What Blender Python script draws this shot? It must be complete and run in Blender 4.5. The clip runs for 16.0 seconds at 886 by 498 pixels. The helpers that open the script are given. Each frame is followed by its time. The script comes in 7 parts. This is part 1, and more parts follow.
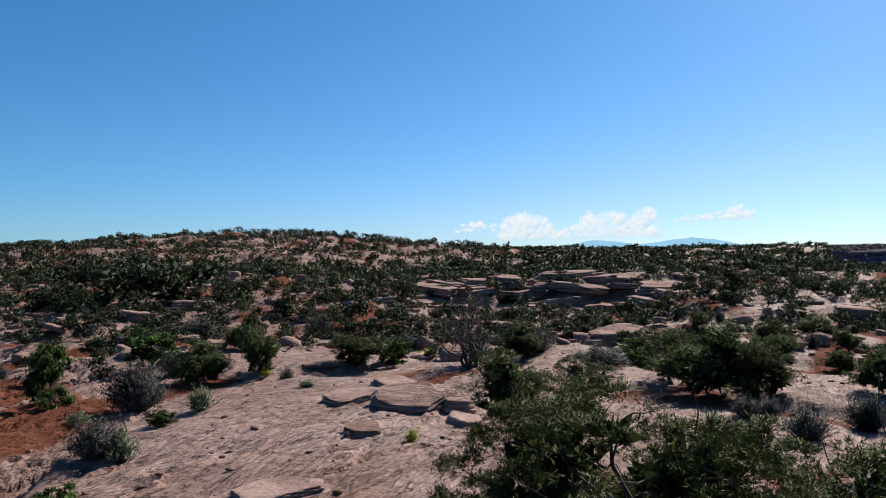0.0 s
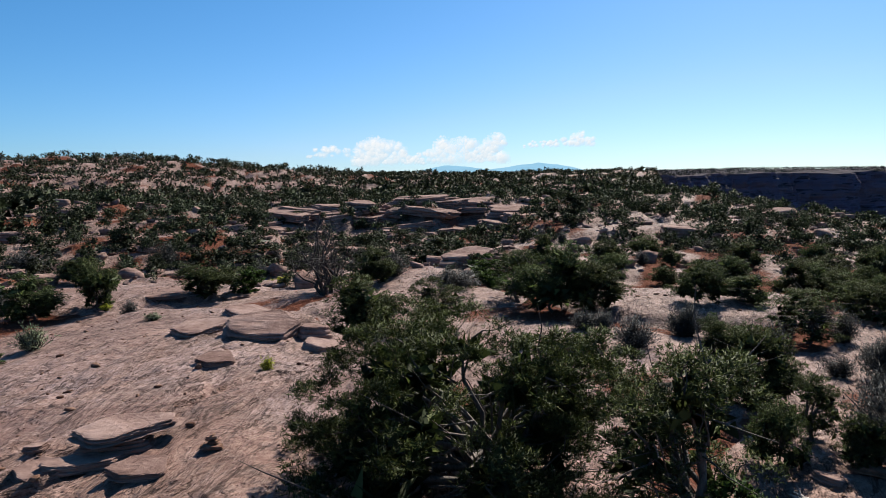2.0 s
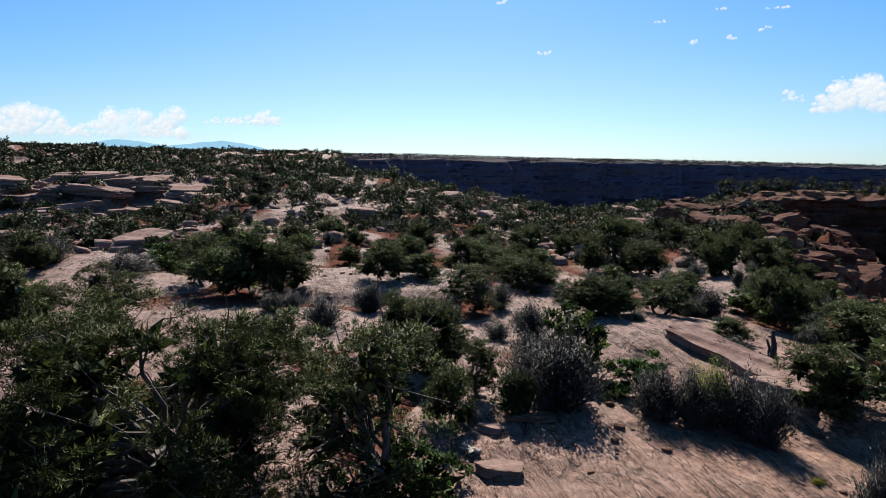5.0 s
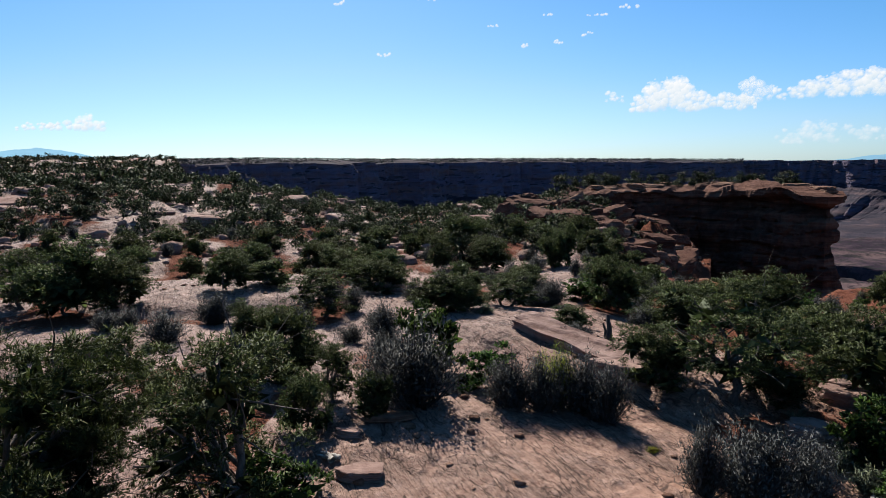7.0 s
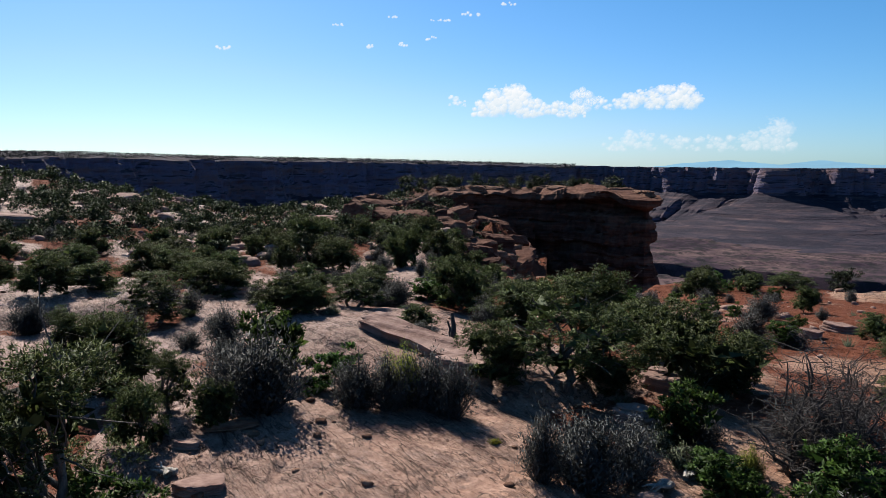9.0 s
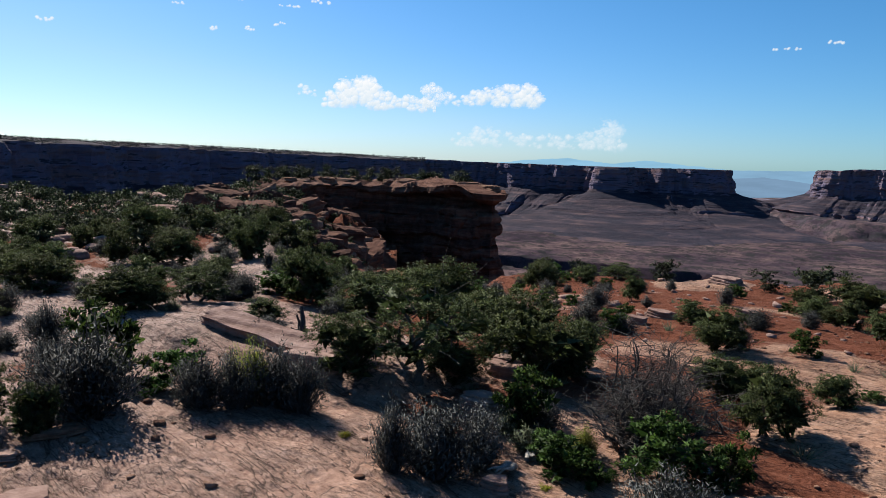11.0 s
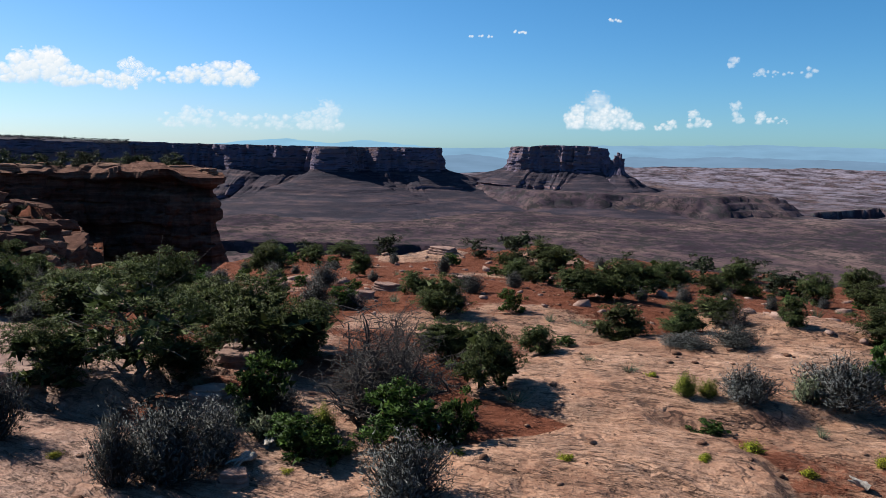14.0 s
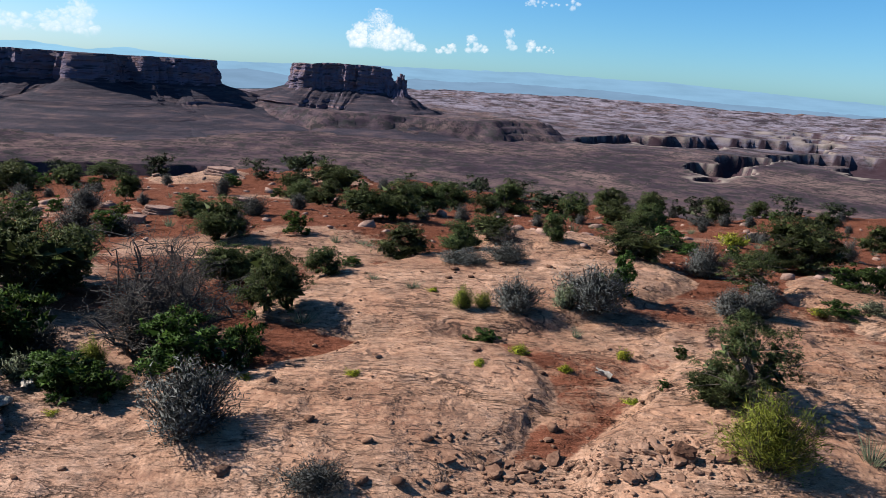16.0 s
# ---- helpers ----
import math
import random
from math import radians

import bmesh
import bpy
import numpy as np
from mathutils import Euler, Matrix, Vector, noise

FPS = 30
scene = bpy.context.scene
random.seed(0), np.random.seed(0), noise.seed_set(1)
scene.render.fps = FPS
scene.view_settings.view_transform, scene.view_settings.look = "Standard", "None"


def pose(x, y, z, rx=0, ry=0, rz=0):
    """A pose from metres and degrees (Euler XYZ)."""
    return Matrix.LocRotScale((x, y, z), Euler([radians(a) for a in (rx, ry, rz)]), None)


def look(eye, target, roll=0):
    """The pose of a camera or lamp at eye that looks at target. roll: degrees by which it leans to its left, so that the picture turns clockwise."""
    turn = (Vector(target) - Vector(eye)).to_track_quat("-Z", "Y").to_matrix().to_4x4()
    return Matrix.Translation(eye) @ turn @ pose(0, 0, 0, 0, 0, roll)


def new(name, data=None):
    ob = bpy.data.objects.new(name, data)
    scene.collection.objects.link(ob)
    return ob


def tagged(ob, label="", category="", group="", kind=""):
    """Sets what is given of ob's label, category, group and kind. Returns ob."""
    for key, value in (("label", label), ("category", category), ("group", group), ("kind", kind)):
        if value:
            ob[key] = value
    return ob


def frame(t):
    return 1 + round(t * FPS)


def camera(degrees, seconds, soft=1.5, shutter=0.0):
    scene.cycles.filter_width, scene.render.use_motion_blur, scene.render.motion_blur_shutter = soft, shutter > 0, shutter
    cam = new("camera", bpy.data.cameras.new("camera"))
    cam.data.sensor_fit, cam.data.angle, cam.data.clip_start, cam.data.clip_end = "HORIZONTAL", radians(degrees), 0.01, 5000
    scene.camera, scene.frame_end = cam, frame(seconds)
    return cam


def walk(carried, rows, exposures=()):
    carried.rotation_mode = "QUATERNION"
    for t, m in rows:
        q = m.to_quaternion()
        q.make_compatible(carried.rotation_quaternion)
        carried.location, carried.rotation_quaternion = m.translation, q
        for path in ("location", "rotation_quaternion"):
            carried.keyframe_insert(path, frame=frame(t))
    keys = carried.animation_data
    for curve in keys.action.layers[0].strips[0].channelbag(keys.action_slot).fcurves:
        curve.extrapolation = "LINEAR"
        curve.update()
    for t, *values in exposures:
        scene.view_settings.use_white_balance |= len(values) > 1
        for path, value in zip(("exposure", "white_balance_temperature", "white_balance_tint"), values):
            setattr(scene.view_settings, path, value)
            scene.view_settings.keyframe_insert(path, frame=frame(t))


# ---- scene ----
cam = camera(64.6, 16.0, soft=0.6)
EYE = 5.5
# seconds, heading, pitch and roll in degrees: the camera turns where it hovers
ROWS = [
    (0, 1.53, 0.94, -1.02),
    (0.5, -0.77, -4.58, -2.61),
    (1, -3.13, -5.58, -2.16),
    (1.5, -7.45, -5.68, -1.30),
    (2, -10.21, -5.39, -1.31),
    (2.5, -12.10, -5.12, -0.91),
    (3, -15.46, -6.15, -1.08),
    (3.5, -21.59, -6.81, -0.86),
    (4, -27.26, -7.21, -0.29),
    (4.2, -29.09, -7.18, 0.02),
    (6.3, -43.79, -7.12, -0.63),
    (6.5, -44.92, -7.08, -0.94),
    (7, -47.81, -6.98, -0.75),
    (7.5, -51.05, -7.48, -0.83),
    (8, -54.26, -7.33, -0.16),
    (8.5, -56.93, -7.28, -0.02),
    (9, -60.42, -6.97, 0.49),
    (11.5, -75.71, -7.58, 2.26),
    (12, -78.73, -7.81, 2.23),
    (12.5, -81.38, -8.14, 2.10),
    (13, -85.67, -8.24, 1.96),
    (13.5, -91.08, -8.32, 1.66),
    (14, -95.05, -8.26, 1.30),
    (14.5, -98.80, -8.02, 1.61),
    (15, -102.51, -9.00, 3.35),
    (15.5, -105.99, -10.11, 3.95),
    (16, -113.07, -13.89, 3.97),
]


def view_pose(yaw, pitch, roll):
    y, p = radians(yaw), radians(pitch)
    ahead = Vector((-math.sin(y) * math.cos(p), math.cos(y) * math.cos(p), math.sin(p)))
    return look((0, 0, EYE), Vector((0, 0, EYE)) + ahead, roll)


walk(cam, [(t, view_pose(a, b, c)) for t, a, b, c in ROWS], exposures=[(0.0, 0.95), (5.0, 1.0), (14.2, 1.0), (16.0, 1.2)])

# ---- light ----
SUN_AZ, SUN_EL = 36.0, 38.0
world = bpy.data.worlds.new("world")
scene.world = world
world.use_nodes = True
wn = world.node_tree.nodes
sky = wn.new("ShaderNodeTexSky")
sky.sky_type, sky.sun_disc = "NISHITA", False
sky.sun_elevation, sky.sun_rotation = radians(SUN_EL), radians(SUN_AZ)
sky.altitude, sky.air_density, sky.dust_density, sky.ozone_density = 1500, 1.0, 1.1, 2.5
wn["Background"].inputs["Strength"].default_value = 0.051
bright = wn.new("ShaderNodeRGBToBW")
span = wn.new("ShaderNodeMapRange")
span.inputs["From Min"].default_value, span.inputs["From Max"].default_value = 2.8, 8.0
hue = wn.new("ShaderNodeMix")
hue.data_type = "RGBA"
hue.inputs[6].default_value, hue.inputs[7].default_value = (0.40, 0.92, 1.22, 1), (0.66, 0.88, 1.17, 1)
tint = wn.new("ShaderNodeMix")
tint.data_type, tint.blend_type = "RGBA", "MULTIPLY"
tint.inputs[0].default_value = 1.0
for a, b in ((sky.outputs[0], bright.inputs[0]), (bright.outputs[0], span.inputs["Value"]), (span.outputs[0], hue.inputs[0]), (hue.outputs[2], tint.inputs[7]), (sky.outputs[0], tint.inputs[6]), (tint.outputs[2], wn["Background"].inputs["Color"])):
    world.node_tree.links.new(a, b)
sun = new("sun", bpy.data.lights.new("sun", "SUN"))
sun.data.energy, sun.data.angle, sun.data.color = 5.0, radians(0.5), (1.0, 0.92, 0.82)
a, e = radians(SUN_AZ), radians(SUN_EL)
sun.matrix_world = look((200 * math.sin(a), 200 * math.cos(a), 200), (200 * math.sin(a) - math.sin(a) * math.cos(e), 200 * math.cos(a) - math.cos(a) * math.cos(e), 200 - math.sin(e)))

# ---- noise and small helpers ----
def smooth(a, b, x):
    t = np.clip((x - a) / (b - a), 0, 1)
    return t * t * (3 - 2 * t)


def lattice(i, j, seed):
    h = (i.astype(np.int64) * 374761393 + j.astype(np.int64) * 668265263 + seed * 1442695041) & 0x7FFFFFFF
    h = ((h ^ (h >> 13)) * 1274126177) & 0x7FFFFFFF
    return ((h ^ (h >> 16)) & 0xFFFFF) / 0xFFFFF


def vnoise(x, y, seed=0):
    """Smooth noise from 0 to 1."""
    x, y = np.asarray(x, float), np.asarray(y, float)
    i, j = np.floor(x), np.floor(y)
    u, v = x - i, y - j
    u, v = u * u * (3 - 2 * u), v * v * (3 - 2 * v)
    a, b = lattice(i, j, seed), lattice(i + 1, j, seed)
    c, d = lattice(i, j + 1, seed), lattice(i + 1, j + 1, seed)
    return (a + (b - a) * u) * (1 - v) + (c + (d - c) * u) * v


def fbm(x, y, seed=0, octaves=4):
    """Noise of several scales, about -1 to 1."""
    total, amp = 0.0, 1.0
    for k in range(octaves):
        total = total + amp * (vnoise(x * 2**k + 17.3 * k, y * 2**k - 9.1 * k, seed + k) * 2 - 1)
        amp *= 0.5
    return total


def terrace(z, step, sharp):
    """Flat treads with steep risers."""
    q = z / step
    f = q - np.floor(q)
    return (np.floor(q) + smooth(0.5 - sharp, 0.5 + sharp, f)) * step


# ---- the lie of the land ----
AZ = np.array([-60, -34, -25, -13, -5, 6, 16, 25, 31, 39, 45, 52, 59, 64, 180.0])
Z_MID = np.array([3.5, 4.0, 4.5, 3.4, 2.8, 3.0, 3.2, 2.9, 1.9, -0.5, -3.0, -1.9, -0.9, -0.2, 0.2])
EL_FAR = np.array([1.0, 1.15, 1.25, 0.9, 0.75, 0.55, 0.40, 0.36, 0.30, -1, -1, -1, -1, -1, -1.0])
AZ_RIM = np.array([60, 77, 85, 96, 104, 114, 125, 132, 145, 180.0])
EL_RIM = np.array([-9.3, -9.2, -8.6, -7.9, -8.1, -8.75, -9.2, -9.1, -7.8, -6.0])
FLOOR = -175.0
SLABS = ((-4.2, 18.5, 6.3, 11.5, 12, 1.0), (15.2, 27.2, 5.4, 4.6, -40, 0.6), (9.6, 7.6, 4.0, 5.2, -35, 0.3), (17.2, 10.5, 3.0, 6.6, -12, 0.5),
         (7.6, -9.5, 2.6, 4.6, 25, 0.45), (10.6, -3.2, 2.6, 4.2, 15, 0.3), (16.4, -9.2, 3.6, 7.0, 14, 0.35), (12.6, -20, 3.5, 5.0, 30, 0.35), (21, -13.5, 3.0, 4.0, 10, 0.3),
         (8.0, 21.0, 3.2, 3.2, 0, 0.25), (27, 9.5, 3.0, 2.4, 0, 0.3), (52, -3, 5, 3.0, 0, 0.3), (50, -12, 4, 2.5, 0, 0.3), (-9, 37, 7, 4, 20, 0.4), (4, 31, 5, 4, 0, 0.3))


def rim_range(az):
    north = 128 + 7 * fbm(az / 5.0, az * 0, 31, 3)
    east = 58 + 4 * fbm(az / 4.0, az * 0, 37, 3)
    return north + (east - north) * smooth(62, 65, az)


def lie(x, y):
    """The ground's height, and how much of it is soil (0 to 1)."""
    x, y = np.asarray(x, float), np.asarray(y, float)
    r, az = np.hypot(x, y) + 1e-6, np.degrees(np.arctan2(x, y))
    lr = np.log(np.maximum(r, 1.0))
    mid = np.interp(az, AZ, Z_MID)
    far = EYE + 420 * np.tan(np.radians(np.interp(az, AZ, EL_FAR)))
    north = mid * smooth(np.log(38), np.log(130), lr) + (far - mid) * smooth(np.log(130), np.log(420), lr)
    zr = EYE + 58 * np.tan(np.radians(np.interp(az, AZ_RIM, EL_RIM)))
    east = zr * smooth(16, 58, r)
    w = smooth(58, 66, az) * (1 - smooth(160, 178, az)) * smooth(8, 30, r)
    z = north + (east - north) * w
    # hummocks
    rough = 0.25 + 0.5 * smooth(25, 60, r) * (1 - smooth(60, 66, az)) + 0.9 * smooth(100, 250, r)
    z = z + rough * fbm(x / 13, y / 13, 3, 3) * smooth(4, 14, r)
    # the hill, and the sandstone outcrop before it
    hx, hy = x - 255 * math.sin(radians(-14)), y - 255 * math.cos(radians(-14))
    u, v = hx * 0.97 + hy * 0.24, -hx * 0.24 + hy * 0.97
    z = z + 6.4 * np.exp(-((u / 62) ** 2) - (v / 70) ** 2)
    band = smooth(-6, 0, az) * (1 - smooth(13, 20, az))
    z = z - 2.6 * band * smooth(50, 70, r) * (1 - smooth(86, 93, r + 5 * fbm(az / 3, az * 0, 8, 3)))
    # beds of rock stand out as ledges where the ground is uneven
    ledges = terrace(z + 0.5 * fbm(x / 6, y / 6, 5, 3), 0.85, 0.08) - 0.42
    k = 0.75 * smooth(30, 60, r) * (1 - smooth(250, 400, r)) * (1 - w)
    z = z * (1 - k) + ledges * k
    # whalebacks and slabs of bare rock: centre, half widths, turn, rise
    bare = np.zeros_like(z)
    wave = 0.16 * fbm(x / 3.1, y / 3.1, 21, 3)
    for cx, cy, ha, hb, turn, rise in SLABS:
        c, q = math.cos(radians(turn)), math.sin(radians(turn))
        u, v = ((x - cx) * c + (y - cy) * q) / ha, (-(x - cx) * q + (y - cy) * c) / hb
        d = np.hypot(u, v) + wave
        z = z + rise * (0.62 * smooth(1.04, 0.84, d) + 0.38 * smooth(1.0, 0.2, d))
        bare = np.maximum(bare, smooth(1.06, 0.96, d))
    # thin beds weather out as small steps
    u, v = 0.454 * x + 0.891 * y, 0.891 * x - 0.454 * y
    bend = 1.5 * fbm(u / 9, v / 2.8, 23, 5) - 0.42 * np.sqrt(v * v + 9) + 1.2 * z
    strength = smooth(-0.35, 0.5, fbm(x / 4.2, y / 4.2, 27, 3))
    for size, height in ((0.60, 0.115), (0.22, 0.05)):
        q = bend / size
        saw = q - np.floor(q)
        saw = np.where(saw < 0.12, 1 - saw / 0.12, (saw - 0.12) / 0.88)
        red = 1 + 1.3 * (1 - smooth(-24, -17, az))
        z = z + height * (saw - 0.5) * (0.15 + 0.85 * strength) * red * smooth(7, 13, r) * (1 - smooth(45, 80, r))
    soil = 0.45 + 0.3 * fbm(x / 5.5, y / 5.5, 11, 4) + 0.34 * fbm(u / 6.5, v / 2.2, 13, 4) + 0.42 * w * smooth(13, 25, r) + 0.12 * (1 - smooth(-26, -17, az)) * (1 - smooth(32, 48, r)) - 0.1 * smooth(40, 65, r) * (1 - w)
    # extra soil colour on the headland's flank stands in for the shade on it
    soil = soil + 0.5 * smooth(52, 57, az) * (1 - smooth(68, 72, az)) * smooth(44, 58, r)
    soil = np.clip(soil, 0, 1) * (1 - bare)
    z = z + 0.05 * soil * fbm(x / 0.6, y / 0.6, 29, 2)
    return z, soil


def ground(x, y):
    """The whole ground: the mesa top, its rim, and the basin below."""
    x, y = np.asarray(x, float), np.asarray(y, float)
    r, az = np.hypot(x, y) + 1e-6, np.degrees(np.arctan2(x, y))
    z, soil = lie(x, y)
    rim = rim_range(az)
    open_ = smooth(27, 31, az) * (1 - smooth(168, 176, az))
    drop = smooth(0, 2.5, r - rim)
    cliff = -26 * drop - (FLOOR * -1 - 30) * smooth(2, 300, r - rim)
    # the alcove before the headland: a stair of ledges down to its foot
    stair = terrace(-9 * smooth(61, 68.5, az + 1.2 * fbm(x / 9, y / 9, 41, 3)) * smooth(0, 14, r - 58) + 0.5 * fbm(x / 4, y / 4, 43, 3), 0.9, 0.14)
    cliff = np.where((az < 69) & (az > 56) & (r < 126), stair, cliff)
    z = z + open_ * np.where(r > np.where((az < 69) & (az > 60), 58, rim), cliff - z * smooth(0, 40, r - rim), 0)
    # behind the ridge the land falls away out of sight
    z = z - (1 - open_) * 30 * smooth(450, 900, r)
    # basin: benches, gullies and notched canyons
    b = open_ * smooth(350, 600, r)
    bench = terrace(9 * fbm(x / 520, y / 520, 51, 7), 3.2, 0.07) + 0.5 * fbm(x / 60, y / 60, 55, 3)
    z = z + b * bench
    # far off to the south the land climbs again, broken into fins and needles
    climb = smooth(2900, 4700, r) * smooth(94, 112, az)
    fins = terrace(0.5 + 0.5 * fbm(x / 170, y / 170, 57, 6), 0.22, 0.1)
    z = z + b * climb * (80 + 18 * fins + 3 * np.abs(fbm(x / 42, y / 42, 59, 3)))
    # low platform of rock under the buttes
    pl = smooth(-0.5, 0.28, 1 - ((az - 108) / 11.5) ** 2 - ((r - 2480) / 400) ** 2 + 0.42 * fbm(x / 240, y / 240, 61, 5))
    z = z + b * 52 * (0.35 * pl + 0.65 * terrace(pl + 0.04 * fbm(x / 50, y / 50, 63, 3), 0.34, 0.16))
    pale, deep = np.zeros_like(z), np.zeros_like(z)
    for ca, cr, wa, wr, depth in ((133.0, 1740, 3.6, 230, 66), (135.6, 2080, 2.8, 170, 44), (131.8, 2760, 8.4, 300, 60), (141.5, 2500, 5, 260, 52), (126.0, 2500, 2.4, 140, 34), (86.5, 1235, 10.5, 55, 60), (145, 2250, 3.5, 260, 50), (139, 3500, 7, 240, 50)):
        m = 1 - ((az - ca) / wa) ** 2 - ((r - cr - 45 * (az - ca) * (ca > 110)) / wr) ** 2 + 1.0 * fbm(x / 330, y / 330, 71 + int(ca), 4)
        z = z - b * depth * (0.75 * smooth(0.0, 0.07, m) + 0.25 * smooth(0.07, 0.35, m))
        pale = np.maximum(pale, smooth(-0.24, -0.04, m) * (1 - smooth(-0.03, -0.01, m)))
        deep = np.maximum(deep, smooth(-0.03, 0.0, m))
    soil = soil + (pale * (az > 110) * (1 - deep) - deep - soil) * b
    return z, soil

# ---- materials ----
def material(name):
    m = bpy.data.materials.new(name)
    m.use_nodes = True
    return m, m.node_tree.nodes, m.node_tree.links, m.node_tree.nodes["Principled BSDF"]


def node(nodes, kind, **values):
    n = nodes.new(kind)
    for key, value in values.items():
        n.inputs[key.replace("_", " ")].default_value = value
    return n


def ramp(nodes, *stops):
    n = nodes.new("ShaderNodeValToRGB")
    e = n.color_ramp.elements
    while len(e) < len(stops):
        e.new(0.5)
    for s, (at, c) in zip(e, stops):
        s.position, s.color = at, (*c, 1) if not isinstance(c, float) else (c, c, c, 1)
    return n


def mix(nodes, links, fac, a, b, mode="MIX"):
    n = nodes.new("ShaderNodeMix")
    n.data_type, n.blend_type = "RGBA", mode
    for socket, value in ((n.inputs[0], fac), (n.inputs[6], a), (n.inputs[7], b)):
        if isinstance(value, bpy.types.NodeSocket):
            links.new(value, socket)
        elif isinstance(value, tuple):
            socket.default_value = (*value, 1)
        else:
            socket.default_value = value
    return n.outputs[2]


def math_node(nodes, links, op, a, b=0.0, clamp=False):
    n = nodes.new("ShaderNodeMath")
    n.operation, n.use_clamp = op, clamp
    for socket, value in ((n.inputs[0], a), (n.inputs[1], b)):
        if isinstance(value, bpy.types.NodeSocket):
            links.new(value, socket)
        else:
            socket.default_value = value
    return n.outputs[0]


def noise_at(nodes, links, coord, scale, detail=6.0, rough=0.6, distort=0.0):
    n = node(nodes, "ShaderNodeTexNoise", Scale=scale, Detail=detail, Roughness=rough, Distortion=distort)
    links.new(coord, n.inputs["Vector"])
    return n.outputs["Fac"]


def bump(nodes, links, height, strength, distance, before=None):
    n = node(nodes, "ShaderNodeBump", Strength=strength, Distance=distance)
    links.new(height, n.inputs["Height"])
    if before is not None:
        links.new(before, n.inputs["Normal"])
    return n.outputs["Normal"]


def stretched(nodes, links, coord, scale):
    n = nodes.new("ShaderNodeMapping")
    n.inputs["Scale"].default_value = scale
    links.new(coord, n.inputs["Vector"])
    return n.outputs["Vector"]


def ground_material():
    m, nodes, links, bsdf = material("desert_ground")
    pos = nodes.new("ShaderNodeNewGeometry").outputs["Position"]
    at = nodes.new("ShaderNodeAttribute")
    at.attribute_name = "soil"
    low = nodes.new("ShaderNodeAttribute")
    low.attribute_name = "basin"
    # slickrock with wavy bedding lines, lichen and stains
    big = noise_at(nodes, links, pos, 0.35, 4)
    fine = noise_at(nodes, links, pos, 5.0, 8, 0.7)
    grit = noise_at(nodes, links, pos, 38.0, 6, 0.7)
    rock = ramp(nodes, (0.38, (0.188, 0.095, 0.061)), (0.465, (0.264, 0.147, 0.096)), (0.53, (0.324, 0.192, 0.130)), (0.62, (0.405, 0.260, 0.186)))
    links.new(math_node(nodes, links, "ADD", math_node(nodes, links, "MULTIPLY", big, 0.5), math_node(nodes, links, "MULTIPLY", fine, 0.5)), rock.inputs[0])
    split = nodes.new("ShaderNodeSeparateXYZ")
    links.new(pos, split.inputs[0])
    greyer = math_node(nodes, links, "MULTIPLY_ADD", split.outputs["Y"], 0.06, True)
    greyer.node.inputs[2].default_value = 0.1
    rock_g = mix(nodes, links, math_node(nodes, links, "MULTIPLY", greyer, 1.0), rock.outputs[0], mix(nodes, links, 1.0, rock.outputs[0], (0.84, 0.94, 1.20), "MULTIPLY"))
    strike = nodes.new("ShaderNodeMapping")
    strike.inputs["Rotation"].default_value = (0, 0, radians(-63))
    links.new(pos, strike.inputs["Vector"])
    strike = strike.outputs["Vector"]
    bed = stretched(nodes, links, strike, (0.5, 3.2, 6.0))
    lines = noise_at(nodes, links, bed, 1.3, 7, 0.6, 0.25)
    seams = ramp(nodes, (0.44, 0.0), (0.485, 1.0), (0.51, 1.0), (0.56, 0.0))
    links.new(lines, seams.inputs[0])
    speck = ramp(nodes, (0.34, 0.55), (0.47, 0.95), (0.62, 1.12))
    links.new(math_node(nodes, links, "ADD", math_node(nodes, links, "MULTIPLY", grit, 0.55), math_node(nodes, links, "MULTIPLY", noise_at(nodes, links, pos, 15.0, 5, 0.65), 0.45)), speck.inputs[0])
    rock_g = mix(nodes, links, 1.0, rock_g, speck.outputs[0], "MULTIPLY")
    rock_c = mix(nodes, links, math_node(nodes, links, "MULTIPLY", seams.outputs[0], 0.16), rock_g, (0.0988, 0.0547, 0.0403))
    # thin sheets that peel off: the shadow at each edge is painted as a dark line
    sheet_n = noise_at(nodes, links, stretched(nodes, links, strike, (0.30, 1.15, 1.6)), 1.0, 7, 0.6, 0.25)
    sheet = math_node(nodes, links, "FRACT", math_node(nodes, links, "MULTIPLY", sheet_n, 13.0))
    rim = ramp(nodes, (0.0, 1.0), (0.05, 0.95), (0.085, 0.0))
    links.new(sheet, rim.inputs[0])
    patch = ramp(nodes, (0.38, 0.0), (0.48, 1.0))
    links.new(noise_at(nodes, links, pos, 0.7, 5, 0.6), patch.inputs[0])
    edge_shade = math_node(nodes, links, "MULTIPLY", rim.outputs[0], patch.outputs[0])
    rock_c = mix(nodes, links, math_node(nodes, links, "MULTIPLY", edge_shade, 0.7), rock_c, (0.0532, 0.0304, 0.0228))
    crack_n = noise_at(nodes, links, stretched(nodes, links, strike, (0.34, 1.5, 2.0)), 1.0, 5, 0.55, 0.5)
    crack = ramp(nodes, (0.0, 1.0), (0.006, 1.0), (0.014, 0.0))
    links.new(math_node(nodes, links, "ABSOLUTE", math_node(nodes, links, "SUBTRACT", crack_n, 0.5)), crack.inputs[0])
    fine_n = noise_at(nodes, links, stretched(nodes, links, strike, (0.9, 4.5, 5.0)), 1.0, 4, 0.5, 0.6)
    hair = ramp(nodes, (0.0, 1.0), (0.008, 0.9), (0.018, 0.0))
    links.new(math_node(nodes, links, "ABSOLUTE", math_node(nodes, links, "SUBTRACT", fine_n, 0.47)), hair.inputs[0])
    broken = ramp(nodes, (0.44, 0.0), (0.50, 1.0))
